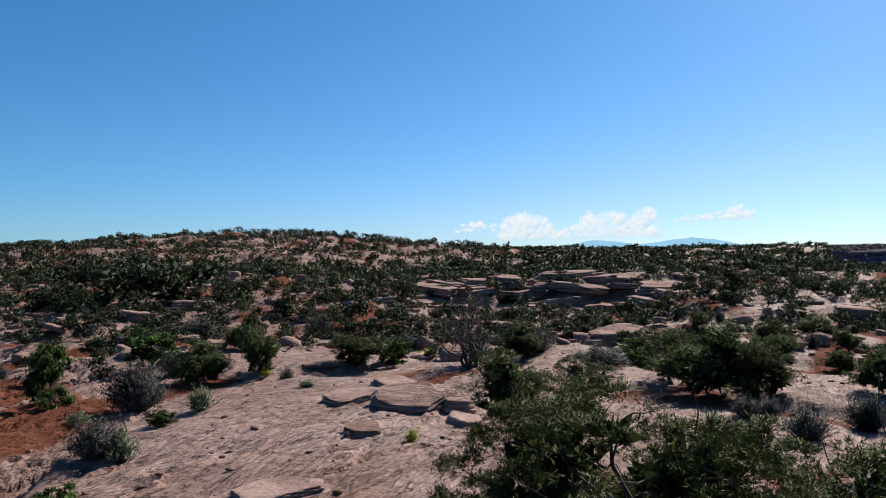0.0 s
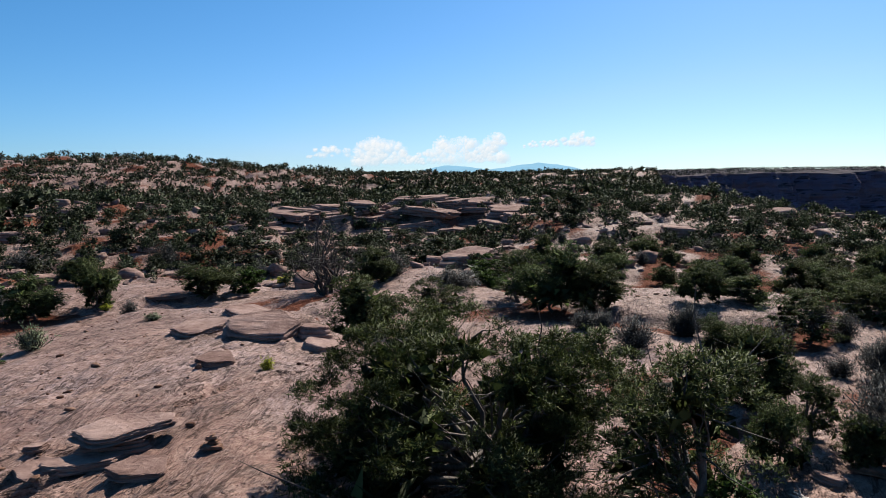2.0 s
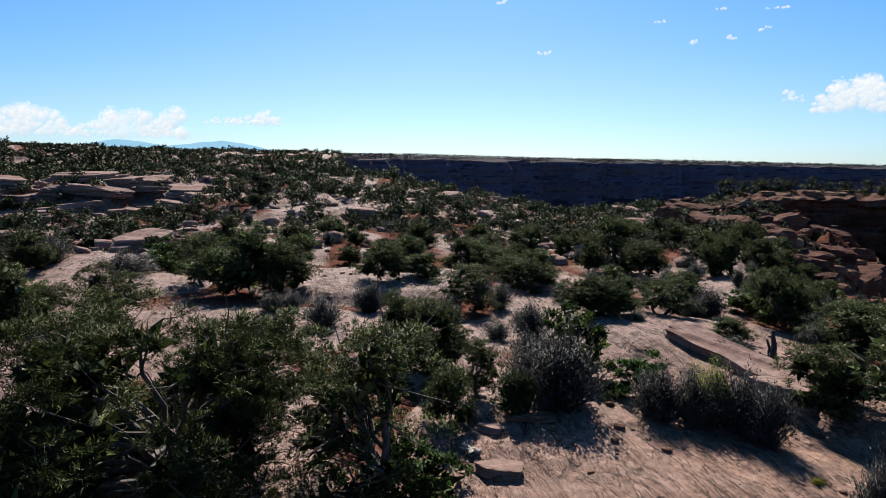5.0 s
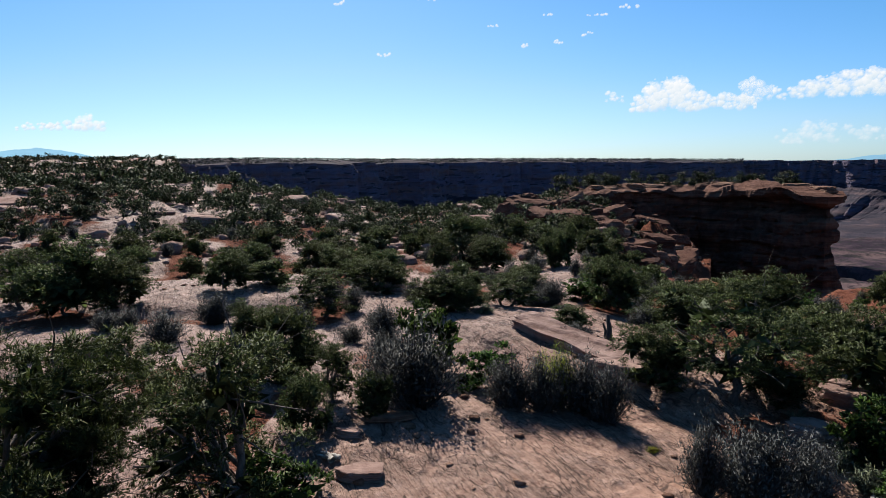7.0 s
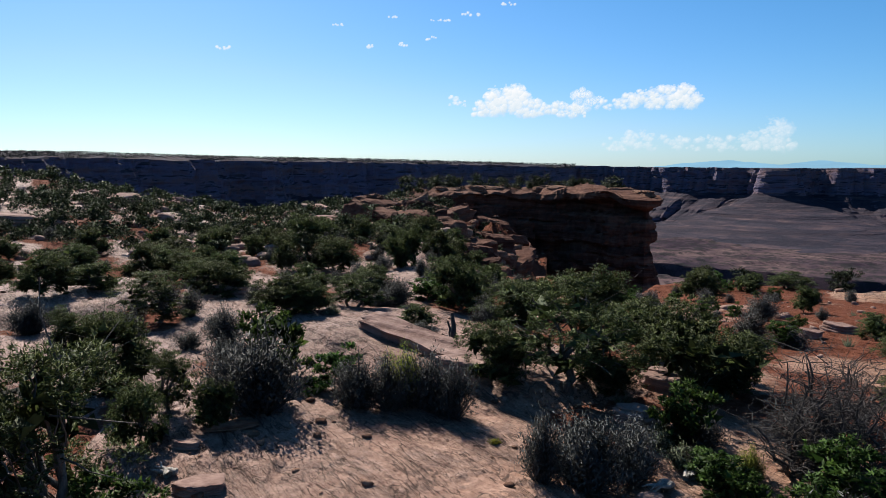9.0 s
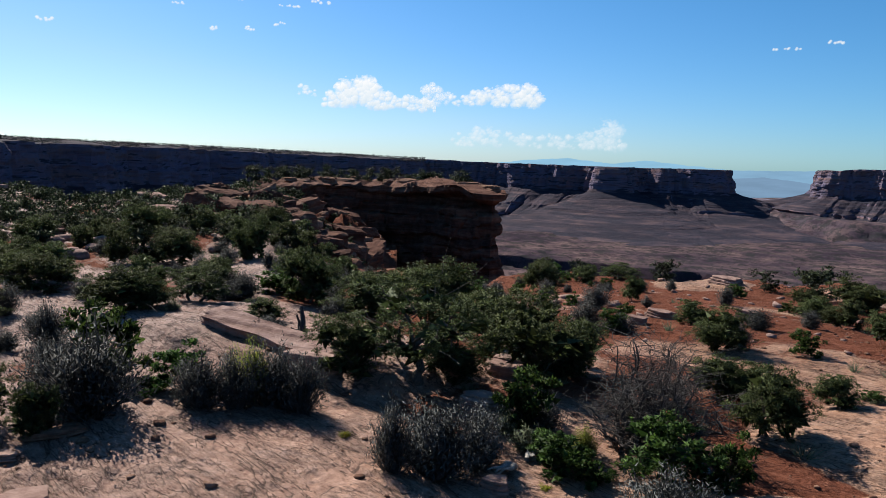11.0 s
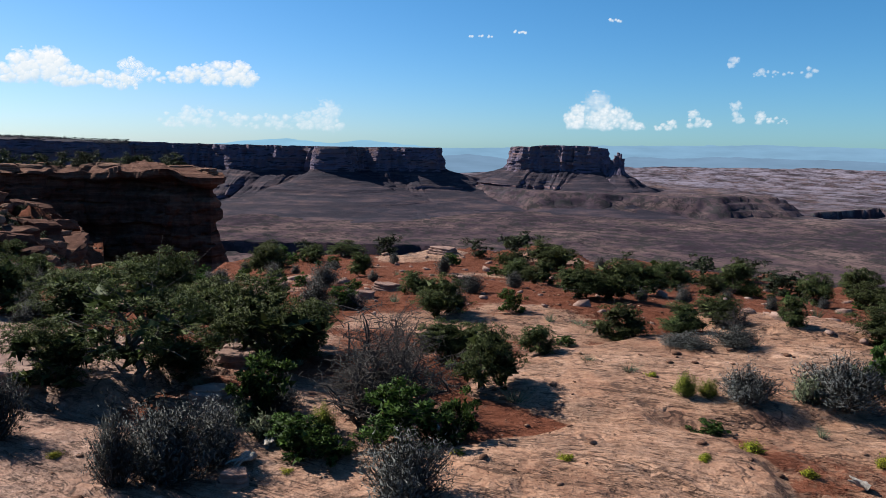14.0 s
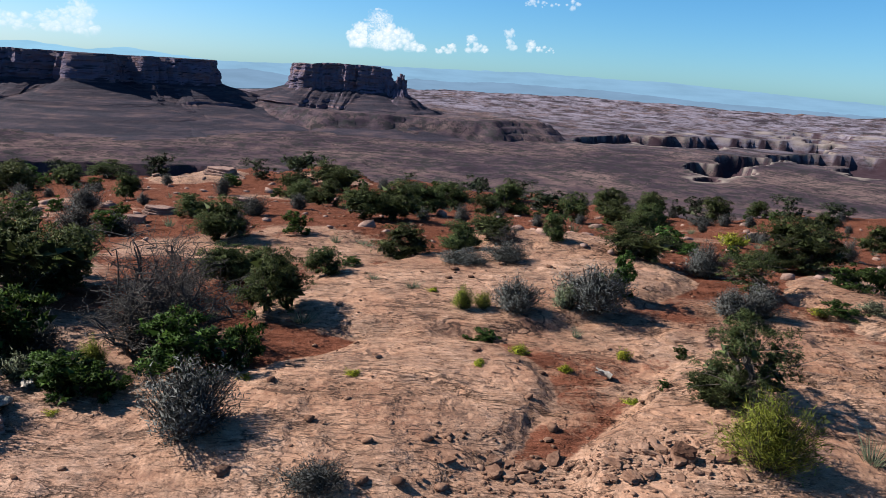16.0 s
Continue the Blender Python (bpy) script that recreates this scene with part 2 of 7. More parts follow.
    links.new(noise_at(nodes, links, pos, 1.6, 4, 0.6), broken.inputs[0])
    crack_f = math_node(nodes, links, "MULTIPLY", math_node(nodes, links, "MAXIMUM", crack.outputs[0], hair.outputs[0]), broken.outputs[0])
    rock_c = mix(nodes, links, math_node(nodes, links, "MULTIPLY", crack_f, 0.8), rock_c, (0.05, 0.028, 0.02))
    lich = ramp(nodes, (0.53, 0.0), (0.57, 1.0))
    links.new(noise_at(nodes, links, stretched(nodes, links, pos, (0.7, 1.0, 1.0)), 0.9, 11, 0.72), lich.inputs[0])
    rock_c = mix(nodes, links, math_node(nodes, links, "MULTIPLY", lich.outputs[0], 0.26), rock_c, (0.0874, 0.0623, 0.0517))
    # pits and grit, and the joints that split the rock
    pits = ramp(nodes, (0.36, 1.0), (0.44, 0.0))
    links.new(noise_at(nodes, links, pos, 9.0, 9, 0.75), pits.inputs[0])
    rock_c = mix(nodes, links, math_node(nodes, links, "MULTIPLY", pits.outputs[0], 0.42), rock_c, (0.07, 0.04, 0.03))
    warp = nodes.new("ShaderNodeTexNoise")
    warp.inputs["Scale"].default_value, warp.inputs["Detail"].default_value = 1.1, 5.0
    links.new(pos, warp.inputs["Vector"])
    shifted = nodes.new("ShaderNodeVectorMath")
    shifted.operation = "MULTIPLY_ADD"
    links.new(warp.outputs["Color"], shifted.inputs[0])
    shifted.inputs[1].default_value = (1.6, 1.6, 1.6)
    links.new(stretched(nodes, links, pos, (0.42, 0.75, 0.6)), shifted.inputs[2])
    cells = nodes.new("ShaderNodeTexVoronoi")
    cells.feature = "DISTANCE_TO_EDGE"
    cells.inputs["Scale"].default_value = 0.8
    links.new(shifted.outputs[0], cells.inputs["Vector"])
    joint = ramp(nodes, (0.0, 1.0), (0.012, 0.9), (0.03, 0.0))
    links.new(cells.outputs["Distance"], joint.inputs[0])
    joint_f = math_node(nodes, links, "MULTIPLY", joint.outputs[0], math_node(nodes, links, "SUBTRACT", 1.0, patch.outputs[0]))
    rock_c = mix(nodes, links, math_node(nodes, links, "MULTIPLY", joint_f, 0.85), rock_c, (0.045, 0.026, 0.02))
    # red soil with gravel
    soil = ramp(nodes, (0.40, (0.070, 0.025, 0.016)), (0.52, (0.125, 0.048, 0.030)), (0.66, (0.20, 0.094, 0.066)))
    links.new(math_node(nodes, links, "ADD", math_node(nodes, links, "MULTIPLY", grit, 0.6), math_node(nodes, links, "MULTIPLY", fine, 0.4)), soil.inputs[0])
    edge = ramp(nodes, (0.42, 0.0), (0.56, 1.0))
    links.new(math_node(nodes, links, "ADD", at.outputs["Fac"], math_node(nodes, links, "MULTIPLY", math_node(nodes, links, "SUBTRACT", fine, 0.5), 0.7)), edge.inputs[0])
    top = mix(nodes, links, edge.outputs[0], rock_c, soil.outputs[0])
    # the basin floor: purple-brown shale, grey-green scrub, pale rock
    b1 = noise_at(nodes, links, stretched(nodes, links, pos, (1, 1, 6)), 0.004, 9, 0.62)
    b2 = noise_at(nodes, links, pos, 0.022, 8, 0.7)
    base = ramp(nodes, (0.42, (0.032, 0.025, 0.034)), (0.485, (0.056, 0.041, 0.050)), (0.53, (0.080, 0.056, 0.060)), (0.60, (0.122, 0.086, 0.084)))
    links.new(math_node(nodes, links, "ADD", math_node(nodes, links, "MULTIPLY", b1, 0.6), math_node(nodes, links, "MULTIPLY", b2, 0.4)), base.inputs[0])
    scrub = ramp(nodes, (0.49, 0.0), (0.545, 1.0))
    links.new(noise_at(nodes, links, pos, 0.03, 9, 0.8), scrub.inputs[0])
    basin = mix(nodes, links, math_node(nodes, links, "MULTIPLY", scrub.outputs[0], 0.8), base.outputs[0], (0.0228, 0.0251, 0.0258))
    # thin hard beds crop out along the contours; their ledges' shade is painted as dark lines
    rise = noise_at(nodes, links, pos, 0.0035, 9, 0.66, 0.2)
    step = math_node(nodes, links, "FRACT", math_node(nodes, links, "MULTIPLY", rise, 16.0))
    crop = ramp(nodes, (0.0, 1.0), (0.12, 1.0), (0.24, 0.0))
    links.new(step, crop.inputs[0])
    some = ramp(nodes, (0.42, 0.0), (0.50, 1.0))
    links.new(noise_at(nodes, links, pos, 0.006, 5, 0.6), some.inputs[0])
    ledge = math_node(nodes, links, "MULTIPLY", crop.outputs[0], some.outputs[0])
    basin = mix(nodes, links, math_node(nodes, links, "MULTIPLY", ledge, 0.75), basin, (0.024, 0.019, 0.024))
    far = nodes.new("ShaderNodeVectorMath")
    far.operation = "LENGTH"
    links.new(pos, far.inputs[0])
    # pale rock further off, with the blue of hazy distance mixed into its colour
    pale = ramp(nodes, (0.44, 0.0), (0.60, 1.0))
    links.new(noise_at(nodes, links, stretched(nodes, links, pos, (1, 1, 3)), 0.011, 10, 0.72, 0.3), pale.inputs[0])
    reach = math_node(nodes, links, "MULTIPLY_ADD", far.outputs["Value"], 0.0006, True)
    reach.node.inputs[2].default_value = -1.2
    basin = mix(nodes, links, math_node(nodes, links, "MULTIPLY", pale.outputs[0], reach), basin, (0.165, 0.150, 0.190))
    basin = mix(nodes, links, math_node(nodes, links, "MULTIPLY", at.outputs["Fac"], 0.8, True), basin, (0.20, 0.17, 0.155))
    # canyon insides: deep red-brown rock, its colour also darkened for the shade there
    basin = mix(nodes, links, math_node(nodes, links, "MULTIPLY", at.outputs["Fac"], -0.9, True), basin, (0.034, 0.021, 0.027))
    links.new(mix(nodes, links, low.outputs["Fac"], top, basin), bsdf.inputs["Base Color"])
    bsdf.inputs["Roughness"].default_value = 0.8
    gloss = math_node(nodes, links, "MULTIPLY", math_node(nodes, links, "MULTIPLY", math_node(nodes, links, "SUBTRACT", 1.0, low.outputs["Fac"]), math_node(nodes, links, "SUBTRACT", 1.05, edge.outputs[0])), 0.14)
    links.new(gloss, bsdf.inputs["Specular IOR Level"])
    n0 = bump(nodes, links, math_node(nodes, links, "MULTIPLY", sheet, patch.outputs[0]), 1.0, 0.07)
    n0 = bump(nodes, links, math_node(nodes, links, "SUBTRACT", 1.0, crack_f), 0.8, 0.03, n0)
    n1 = bump(nodes, links, lines, 0.25, 0.05, n0)
    n2 = bump(nodes, links, fine, 0.55, 0.05, n1)
    links.new(bump(nodes, links, grit, 0.45, 0.02, n2), bsdf.inputs["Normal"])
    return m


def cliff_material(name, dark, mid, pale, scale=1.0):
    """Layered sandstone: beds, streaks and blotches."""
    m, nodes, links, bsdf = material(name)
    pos = nodes.new("ShaderNodeNewGeometry").outputs["Position"]
    beds = noise_at(nodes, links, stretched(nodes, links, pos, (0.10 * scale, 0.10 * scale, 1.6 * scale)), 1.0, 8, 0.65, 0.4)
    streak = noise_at(nodes, links, stretched(nodes, links, pos, (1.3 * scale, 1.3 * scale, 0.10 * scale)), 1.0, 6, 0.6)
    spots = noise_at(nodes, links, pos, 1.4 * scale, 8, 0.7)
    c = ramp(nodes, (0.41, dark), (0.5, mid), (0.59, pale))
    links.new(math_node(nodes, links, "ADD", math_node(nodes, links, "MULTIPLY", beds, 0.55), math_node(nodes, links, "ADD", math_node(nodes, links, "MULTIPLY", streak, 0.2), math_node(nodes, links, "MULTIPLY", spots, 0.25))), c.inputs[0])
    links.new(c.outputs[0], bsdf.inputs["Base Color"])
    bsdf.inputs["Roughness"].default_value = 0.92
    bsdf.inputs["Specular IOR Level"].default_value = 0.03
    n1 = bump(nodes, links, beds, 0.8, 0.5 / scale)
    links.new(bump(nodes, links, spots, 0.6, 0.25 / scale, n1), bsdf.inputs["Normal"])
    return m


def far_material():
    """Far mesas: banded cliffs, with dull shale and scrub on the slopes between them. Blue haze of distance is put into
    the colours.
    """
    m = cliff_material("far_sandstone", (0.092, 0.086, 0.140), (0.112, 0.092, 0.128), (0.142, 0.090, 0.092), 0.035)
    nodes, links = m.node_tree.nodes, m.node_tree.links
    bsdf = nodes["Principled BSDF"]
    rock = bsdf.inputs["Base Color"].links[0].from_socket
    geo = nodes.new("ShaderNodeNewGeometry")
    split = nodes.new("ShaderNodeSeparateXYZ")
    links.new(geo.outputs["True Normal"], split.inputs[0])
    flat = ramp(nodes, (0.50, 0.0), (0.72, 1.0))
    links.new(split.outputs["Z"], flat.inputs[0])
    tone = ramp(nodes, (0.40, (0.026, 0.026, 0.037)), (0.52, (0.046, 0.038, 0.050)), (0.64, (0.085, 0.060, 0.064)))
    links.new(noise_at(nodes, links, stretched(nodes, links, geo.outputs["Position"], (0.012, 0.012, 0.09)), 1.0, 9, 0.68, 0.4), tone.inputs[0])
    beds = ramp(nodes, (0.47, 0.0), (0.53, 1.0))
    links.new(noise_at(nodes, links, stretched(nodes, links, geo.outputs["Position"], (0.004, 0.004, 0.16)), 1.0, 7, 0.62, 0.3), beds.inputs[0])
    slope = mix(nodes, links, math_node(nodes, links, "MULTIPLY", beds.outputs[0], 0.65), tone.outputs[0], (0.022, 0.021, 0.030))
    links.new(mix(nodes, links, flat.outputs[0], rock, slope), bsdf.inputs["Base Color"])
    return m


def leaf_material(name, dark, mid, pale, through_light=0.25):
    """Foliage: each sprig has its own tone, each plant too."""
    m, nodes, links, bsdf = material(name)
    geo = nodes.new("ShaderNodeNewGeometry")
    info = nodes.new("ShaderNodeObjectInfo")
    c = ramp(nodes, (0.0, dark), (0.55, mid), (1.0, pale))
    links.new(geo.outputs["Random Per Island"], c.inputs[0])
    tone = node(nodes, "ShaderNodeHueSaturation")
    links.new(c.outputs[0], tone.inputs["Color"])
    links.new(math_node(nodes, links, "ADD", math_node(nodes, links, "MULTIPLY", info.outputs["Random"], 0.5), 0.75), tone.inputs["Value"])
    links.new(math_node(nodes, links, "ADD", math_node(nodes, links, "MULTIPLY", info.outputs["Random"], 0.03), 0.485), tone.inputs["Hue"])
    links.new(tone.outputs[0], bsdf.inputs["Base Color"])
    bsdf.inputs["Roughness"].default_value = 0.75
    bsdf.inputs["Specular IOR Level"].default_value = 0.2
    thin = nodes.new("ShaderNodeBsdfTranslucent")
    links.new(tone.outputs[0], thin.inputs["Color"])
    both = nodes.new("ShaderNodeMixShader")
    both.inputs[0].default_value = through_light
    links.new(bsdf.outputs[0], both.inputs[1])
    links.new(thin.outputs[0], both.inputs[2])
    links.new(both.outputs[0], nodes["Material Output"].inputs["Surface"])
    return m


def bark_material(name, dark, pale):
    m, nodes, links, bsdf = material(name)
    pos = nodes.new("ShaderNodeTexCoord").outputs["Object"]
    grain = noise_at(nodes, links, stretched(nodes, links, pos, (1, 1, 0.15)), 30.0, 6, 0.7)
    c = ramp(nodes, (0.35, dark), (0.65, pale))
    links.new(grain, c.inputs[0])
    links.new(c.outputs[0], bsdf.inputs["Base Color"])
    bsdf.inputs["Roughness"].default_value = 0.9
    links.new(bump(nodes, links, grain, 0.8, 0.02), bsdf.inputs["Normal"])
    return m


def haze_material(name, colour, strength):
    """Far land and sky seen through miles of bright air: a plain backdrop whose haze is emitted colour."""
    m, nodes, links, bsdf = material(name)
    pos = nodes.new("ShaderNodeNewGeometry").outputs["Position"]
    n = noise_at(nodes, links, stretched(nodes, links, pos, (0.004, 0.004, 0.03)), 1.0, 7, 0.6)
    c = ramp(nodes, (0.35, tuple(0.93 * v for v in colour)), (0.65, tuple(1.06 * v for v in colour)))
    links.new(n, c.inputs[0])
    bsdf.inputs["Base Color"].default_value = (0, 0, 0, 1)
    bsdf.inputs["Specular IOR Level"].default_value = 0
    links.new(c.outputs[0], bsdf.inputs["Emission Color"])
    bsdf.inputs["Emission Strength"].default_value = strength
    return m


def cloud_material():
    m, nodes, links, bsdf = material("cloud_vapour")
    at = nodes.new("ShaderNodeAttribute")
    at.attribute_name = "vapour"
    top = nodes.new("ShaderNodeAttribute")
    top.attribute_name = "lit"
    pos = nodes.new("ShaderNodeNewGeometry").outputs["Position"]
    wisp = noise_at(nodes, links, pos, 0.03, 6, 0.62)
    d = math_node(nodes, links, "ADD", at.outputs["Fac"], math_node(nodes, links, "MULTIPLY", math_node(nodes, links, "SUBTRACT", wisp, 0.5), 0.55))
    a = ramp(nodes, (0.12, 0.0), (0.34, 0.42), (0.85, 0.96))
    links.new(math_node(nodes, links, "MULTIPLY", d, 1.0, True), a.inputs[0])
    # sunlit tops and shaded undersides are painted into the glow colour
    lit = ramp(nodes, (0.0, (0.40, 0.62, 0.80)), (0.5, (0.70, 0.82, 0.91)), (0.95, (1.0, 1.0, 1.0)))
    links.new(math_node(nodes, links, "ADD", top.outputs["Fac"], math_node(nodes, links, "MULTIPLY", math_node(nodes, links, "SUBTRACT", wisp, 0.5), 0.5), True), lit.inputs[0])
    bsdf.inputs["Base Color"].default_value = (0, 0, 0, 1)
    bsdf.inputs["Specular IOR Level"].default_value = 0
    links.new(lit.outputs[0], bsdf.inputs["Emission Color"])
    bsdf.inputs["Emission Strength"].default_value = 0.50
    links.new(a.outputs[0], bsdf.inputs["Alpha"])
    return m


ROCK_GROUND = ground_material()
CLIFF_RED = cliff_material("red_sandstone", (0.045, 0.022, 0.017), (0.088, 0.043, 0.032), (0.145, 0.08, 0.058), 0.6)
CLIFF_HAZED = far_material()
TALUS = cliff_material("loose_sandstone", (0.125, 0.077, 0.065), (0.22, 0.146, 0.124), (0.30, 0.212, 0.182), 2.5)
DARKSTONE = cliff_material("brown_stone", (0.0646, 0.035, 0.0258), (0.137, 0.0775, 0.0547), (0.236, 0.148, 0.108), 4.0)
JUNIPER_LEAF = leaf_material("juniper_leaf", (0.022, 0.034, 0.013), (0.046, 0.064, 0.022), (0.084, 0.104, 0.034), 0.22)
# juniper foliage again, darkened for the self-shade of distant crowns
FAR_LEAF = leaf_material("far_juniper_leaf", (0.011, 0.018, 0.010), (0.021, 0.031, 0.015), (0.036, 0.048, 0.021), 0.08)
# the woods' shade on themselves is put into this near-black leaf colour
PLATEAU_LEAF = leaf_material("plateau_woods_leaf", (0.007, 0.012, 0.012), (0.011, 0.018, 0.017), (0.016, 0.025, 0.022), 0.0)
PINYON_LEAF = leaf_material("pinyon_needles", (0.016, 0.028, 0.009), (0.037, 0.056, 0.016), (0.076, 0.100, 0.026), 0.2)
OAK_LEAF = leaf_material("bright_leaf", (0.0144, 0.0295, 0.00656), (0.0328, 0.0656, 0.0144), (0.0722, 0.125, 0.0262), 0.35)
SAGE_LEAF = leaf_material("grey_sage", (0.050, 0.056, 0.058), (0.080, 0.089, 0.090), (0.125, 0.135, 0.132), 0.12)
PALE_LEAF = leaf_material("pale_sage", (0.0656, 0.0787, 0.0525), (0.131, 0.157, 0.0984), (0.21, 0.236, 0.157))
BLACKBRUSH = leaf_material("blackbrush", (0.028, 0.031, 0.032), (0.058, 0.063, 0.064), (0.10, 0.106, 0.105))
YELLOW_LEAF = leaf_material("yellow_green", (0.10, 0.12, 0.0105), (0.22, 0.24, 0.02), (0.38, 0.38, 0.04), 0.35)
EPHEDRA = leaf_material("green_stems", (0.075, 0.10, 0.012), (0.15, 0.185, 0.024), (0.24, 0.27, 0.045), 0.3)
BARK = bark_material("bark", (0.035, 0.028, 0.024), (0.11, 0.09, 0.075))
DEADWOOD = bark_material("dead_wood", (0.012, 0.010, 0.009), (0.062, 0.054, 0.05))
PALEWOOD = bark_material("bleached_wood", (0.14, 0.125, 0.11), (0.38, 0.35, 0.31))
CLOUD = cloud_material()

# ---- the ground and the far country ----
def grid_mesh(name, co, rows, cols, mat, closed=False, attrs=()):
    """A sheet of quads from an array of rows x cols points."""
    me = bpy.data.meshes.new(name)
    i, j = np.meshgrid(np.arange(rows - 1), np.arange(cols if closed else cols - 1), indexing="ij")
    a = (i * cols + j).ravel()
    b = (i * cols + (j + 1) % cols).ravel()
    quads = np.stack([a, b, b + cols, a + cols], -1).astype(np.int32)
    me.vertices.add(rows * cols)
    me.vertices.foreach_set("co", np.ascontiguousarray(co, np.float32).ravel())
    me.loops.add(quads.size)
    me.loops.foreach_set("vertex_index", quads.ravel())
    me.polygons.add(len(quads))
    me.polygons.foreach_set("loop_start", np.arange(0, quads.size, 4, dtype=np.int32))
    me.update(calc_edges=True)
    me.polygons.foreach_set("use_smooth", np.ones(len(quads), bool))
    for key, values in attrs:
        me.attributes.new(key, "FLOAT", "POINT").data.foreach_set("value", np.ascontiguousarray(values, np.float32).ravel())
    me.materials.append(mat)
    return me


def polar(az, r):
    return r * np.sin(np.radians(az)), r * np.cos(np.radians(az))


def build_ground():
    near = EYE / np.tan(np.radians(np.concatenate([np.arange(80, 27, -1.2), np.arange(27, 2.25, -0.08)])))
    middle = np.geomspace(near[-1] * 1.012, 600, 60)
    basin = np.concatenate([180.0 / np.tan(np.radians(np.concatenate([np.arange(16.4, 7.5, -0.07), np.arange(7.5, 3.7, -0.03)]))), np.arange(2800, 4821, 40.0)])
    rings = np.concatenate([near, middle, basin])
    az = np.concatenate([np.arange(-40, 151, 0.28), np.arange(151, 320, 2.5)])
    A, R = np.meshgrid(az, rings)
    X, Y = polar(A, R)
    Z, soil = ground(X, Y)
    low = smooth(350, 550, R) * (smooth(27, 31, A) * (1 - smooth(168, 176, A)))
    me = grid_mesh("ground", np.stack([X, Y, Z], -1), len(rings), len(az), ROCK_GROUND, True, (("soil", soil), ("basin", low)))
    me.vertices.add(1)
    me.vertices[len(me.vertices) - 1].co = (0, 0, float(Z[0].mean()))
    hub, cols = len(me.vertices) - 1, len(az)
    loops, polys = len(me.loops), len(me.polygons)
    me.loops.add(3 * cols), me.polygons.add(cols)
    for j in range(cols):
        for q, v in enumerate((hub, (j + 1) % cols, j)):
            me.loops[loops + 3 * j + q].vertex_index = v
        me.polygons[polys + j].loop_start = loops + 3 * j
    me.update(calc_edges=True)
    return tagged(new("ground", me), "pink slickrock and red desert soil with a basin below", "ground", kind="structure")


build_ground()


def far_wall(name, path, top, foot, apron, seed, label, spurs=()):
    """A mesa: cliffs over talus and a bench, along a plan line. path: (azimuth, range) pairs; spurs: (azimuth, width, reach)."""
    path = np.array(path, float)
    px, py = polar(path[:, 0], path[:, 1])
    seg = np.concatenate([[0], np.cumsum(np.hypot(np.diff(px), np.diff(py)))])
    s = np.arange(0, seg[-1], 6.0)
    x, y = np.interp(s, seg, px), np.interp(s, seg, py)
    top = np.interp(s, seg, top)
    ker = np.ones(9) / 9
    if len(s) > 40:
        x[4:-4], y[4:-4] = np.convolve(x, ker, "valid"), np.convolve(y, ker, "valid")
    tx, ty = np.gradient(x), np.gradient(y)
    n = np.hypot(tx, ty)
    nx, ny = -ty / n, tx / n
    out = np.sign((nx * -x + ny * -y).sum()) or 1
    nx, ny = nx * out, ny * out
    az = np.degrees(np.arctan2(x, y))
    v = np.concatenate([np.linspace(0, 0.985, 74), [1.0, 1.2, 1.6]])
    S, V = np.meshgrid(s, v)
    # apron, bench cliff, talus slope, then the wall in its beds
    knots = (0, 0.16, 0.20, 0.34, 0.38, 0.42, 0.60, 0.63, 1.0)
    up = np.interp(V, knots, (-0.03, 0.13, 0.155, 0.275, 0.315, 0.35, 0.56, 0.60, 1.0))
    reach = np.interp(V, knots, (1.2, 0.74, 0.71, 0.46, 0.44, 0.37, 0.06, 0.045, 0.0))
    spur = sum(far * np.exp(-(((az - ca) / wide) ** 2)) for ca, wide, far in spurs) if spurs else 0 * az
    gully = 1 + 0.42 * fbm(S / 150, up * 1.2, seed + 9, 4) + 0.12 * fbm(S / 26, up * 2, seed + 19, 3)
    butt = 24 * fbm(S / 80, S * 0, seed, 4) + 10 * np.abs(fbm(S / 22, up * 1.5, seed + 5, 3))
    off = apron * reach * gully + butt * (0.45 + 0.55 * smooth(0.4, 0.58, up)) + spur * (0.6 + 1.0 * reach)
    off = off + 5 * fbm(S / 34, up * 14, seed + 3, 3) + 3 * smooth(0.5, 0.55, up) * (lattice(np.floor(up * 13), np.floor(S / 40), 7) - 0.5)
    off = np.where(V > 1, off - (V - 1) * 260, off)
    top = top - 6 * smooth(74, 68, az)
    z = foot + (top - foot) * up + 2.0 * fbm(S / 26, up * 3, seed + 2, 3) * (V <= 1) + 1.2 * fbm(S / 90, S * 0, seed + 1, 3) + 9 * fbm(S / 170, S * 0, seed + 21, 4) * smooth(0.0, 0.2, up) * (1 - smooth(0.38, 0.55, up))
    z = z + 9 * smooth(1.0, 1.5, V) * smooth(74, 68, az)
    co = np.stack([x + nx * off, y + ny * off, z], -1)
    me = grid_mesh(name, co, len(v), len(s), CLIFF_HAZED)
    me.polygons.foreach_set("use_smooth", np.zeros(len(me.polygons), bool))
    return tagged(new(name, me), label, "mesa", kind="structure")


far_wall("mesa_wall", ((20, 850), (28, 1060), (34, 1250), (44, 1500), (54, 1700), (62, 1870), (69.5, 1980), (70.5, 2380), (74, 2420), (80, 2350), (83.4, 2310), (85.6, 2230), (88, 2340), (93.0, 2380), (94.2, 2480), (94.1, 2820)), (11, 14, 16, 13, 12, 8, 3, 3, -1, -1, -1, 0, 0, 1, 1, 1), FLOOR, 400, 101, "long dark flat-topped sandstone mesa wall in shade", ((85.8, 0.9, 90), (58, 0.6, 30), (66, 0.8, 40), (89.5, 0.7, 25)))
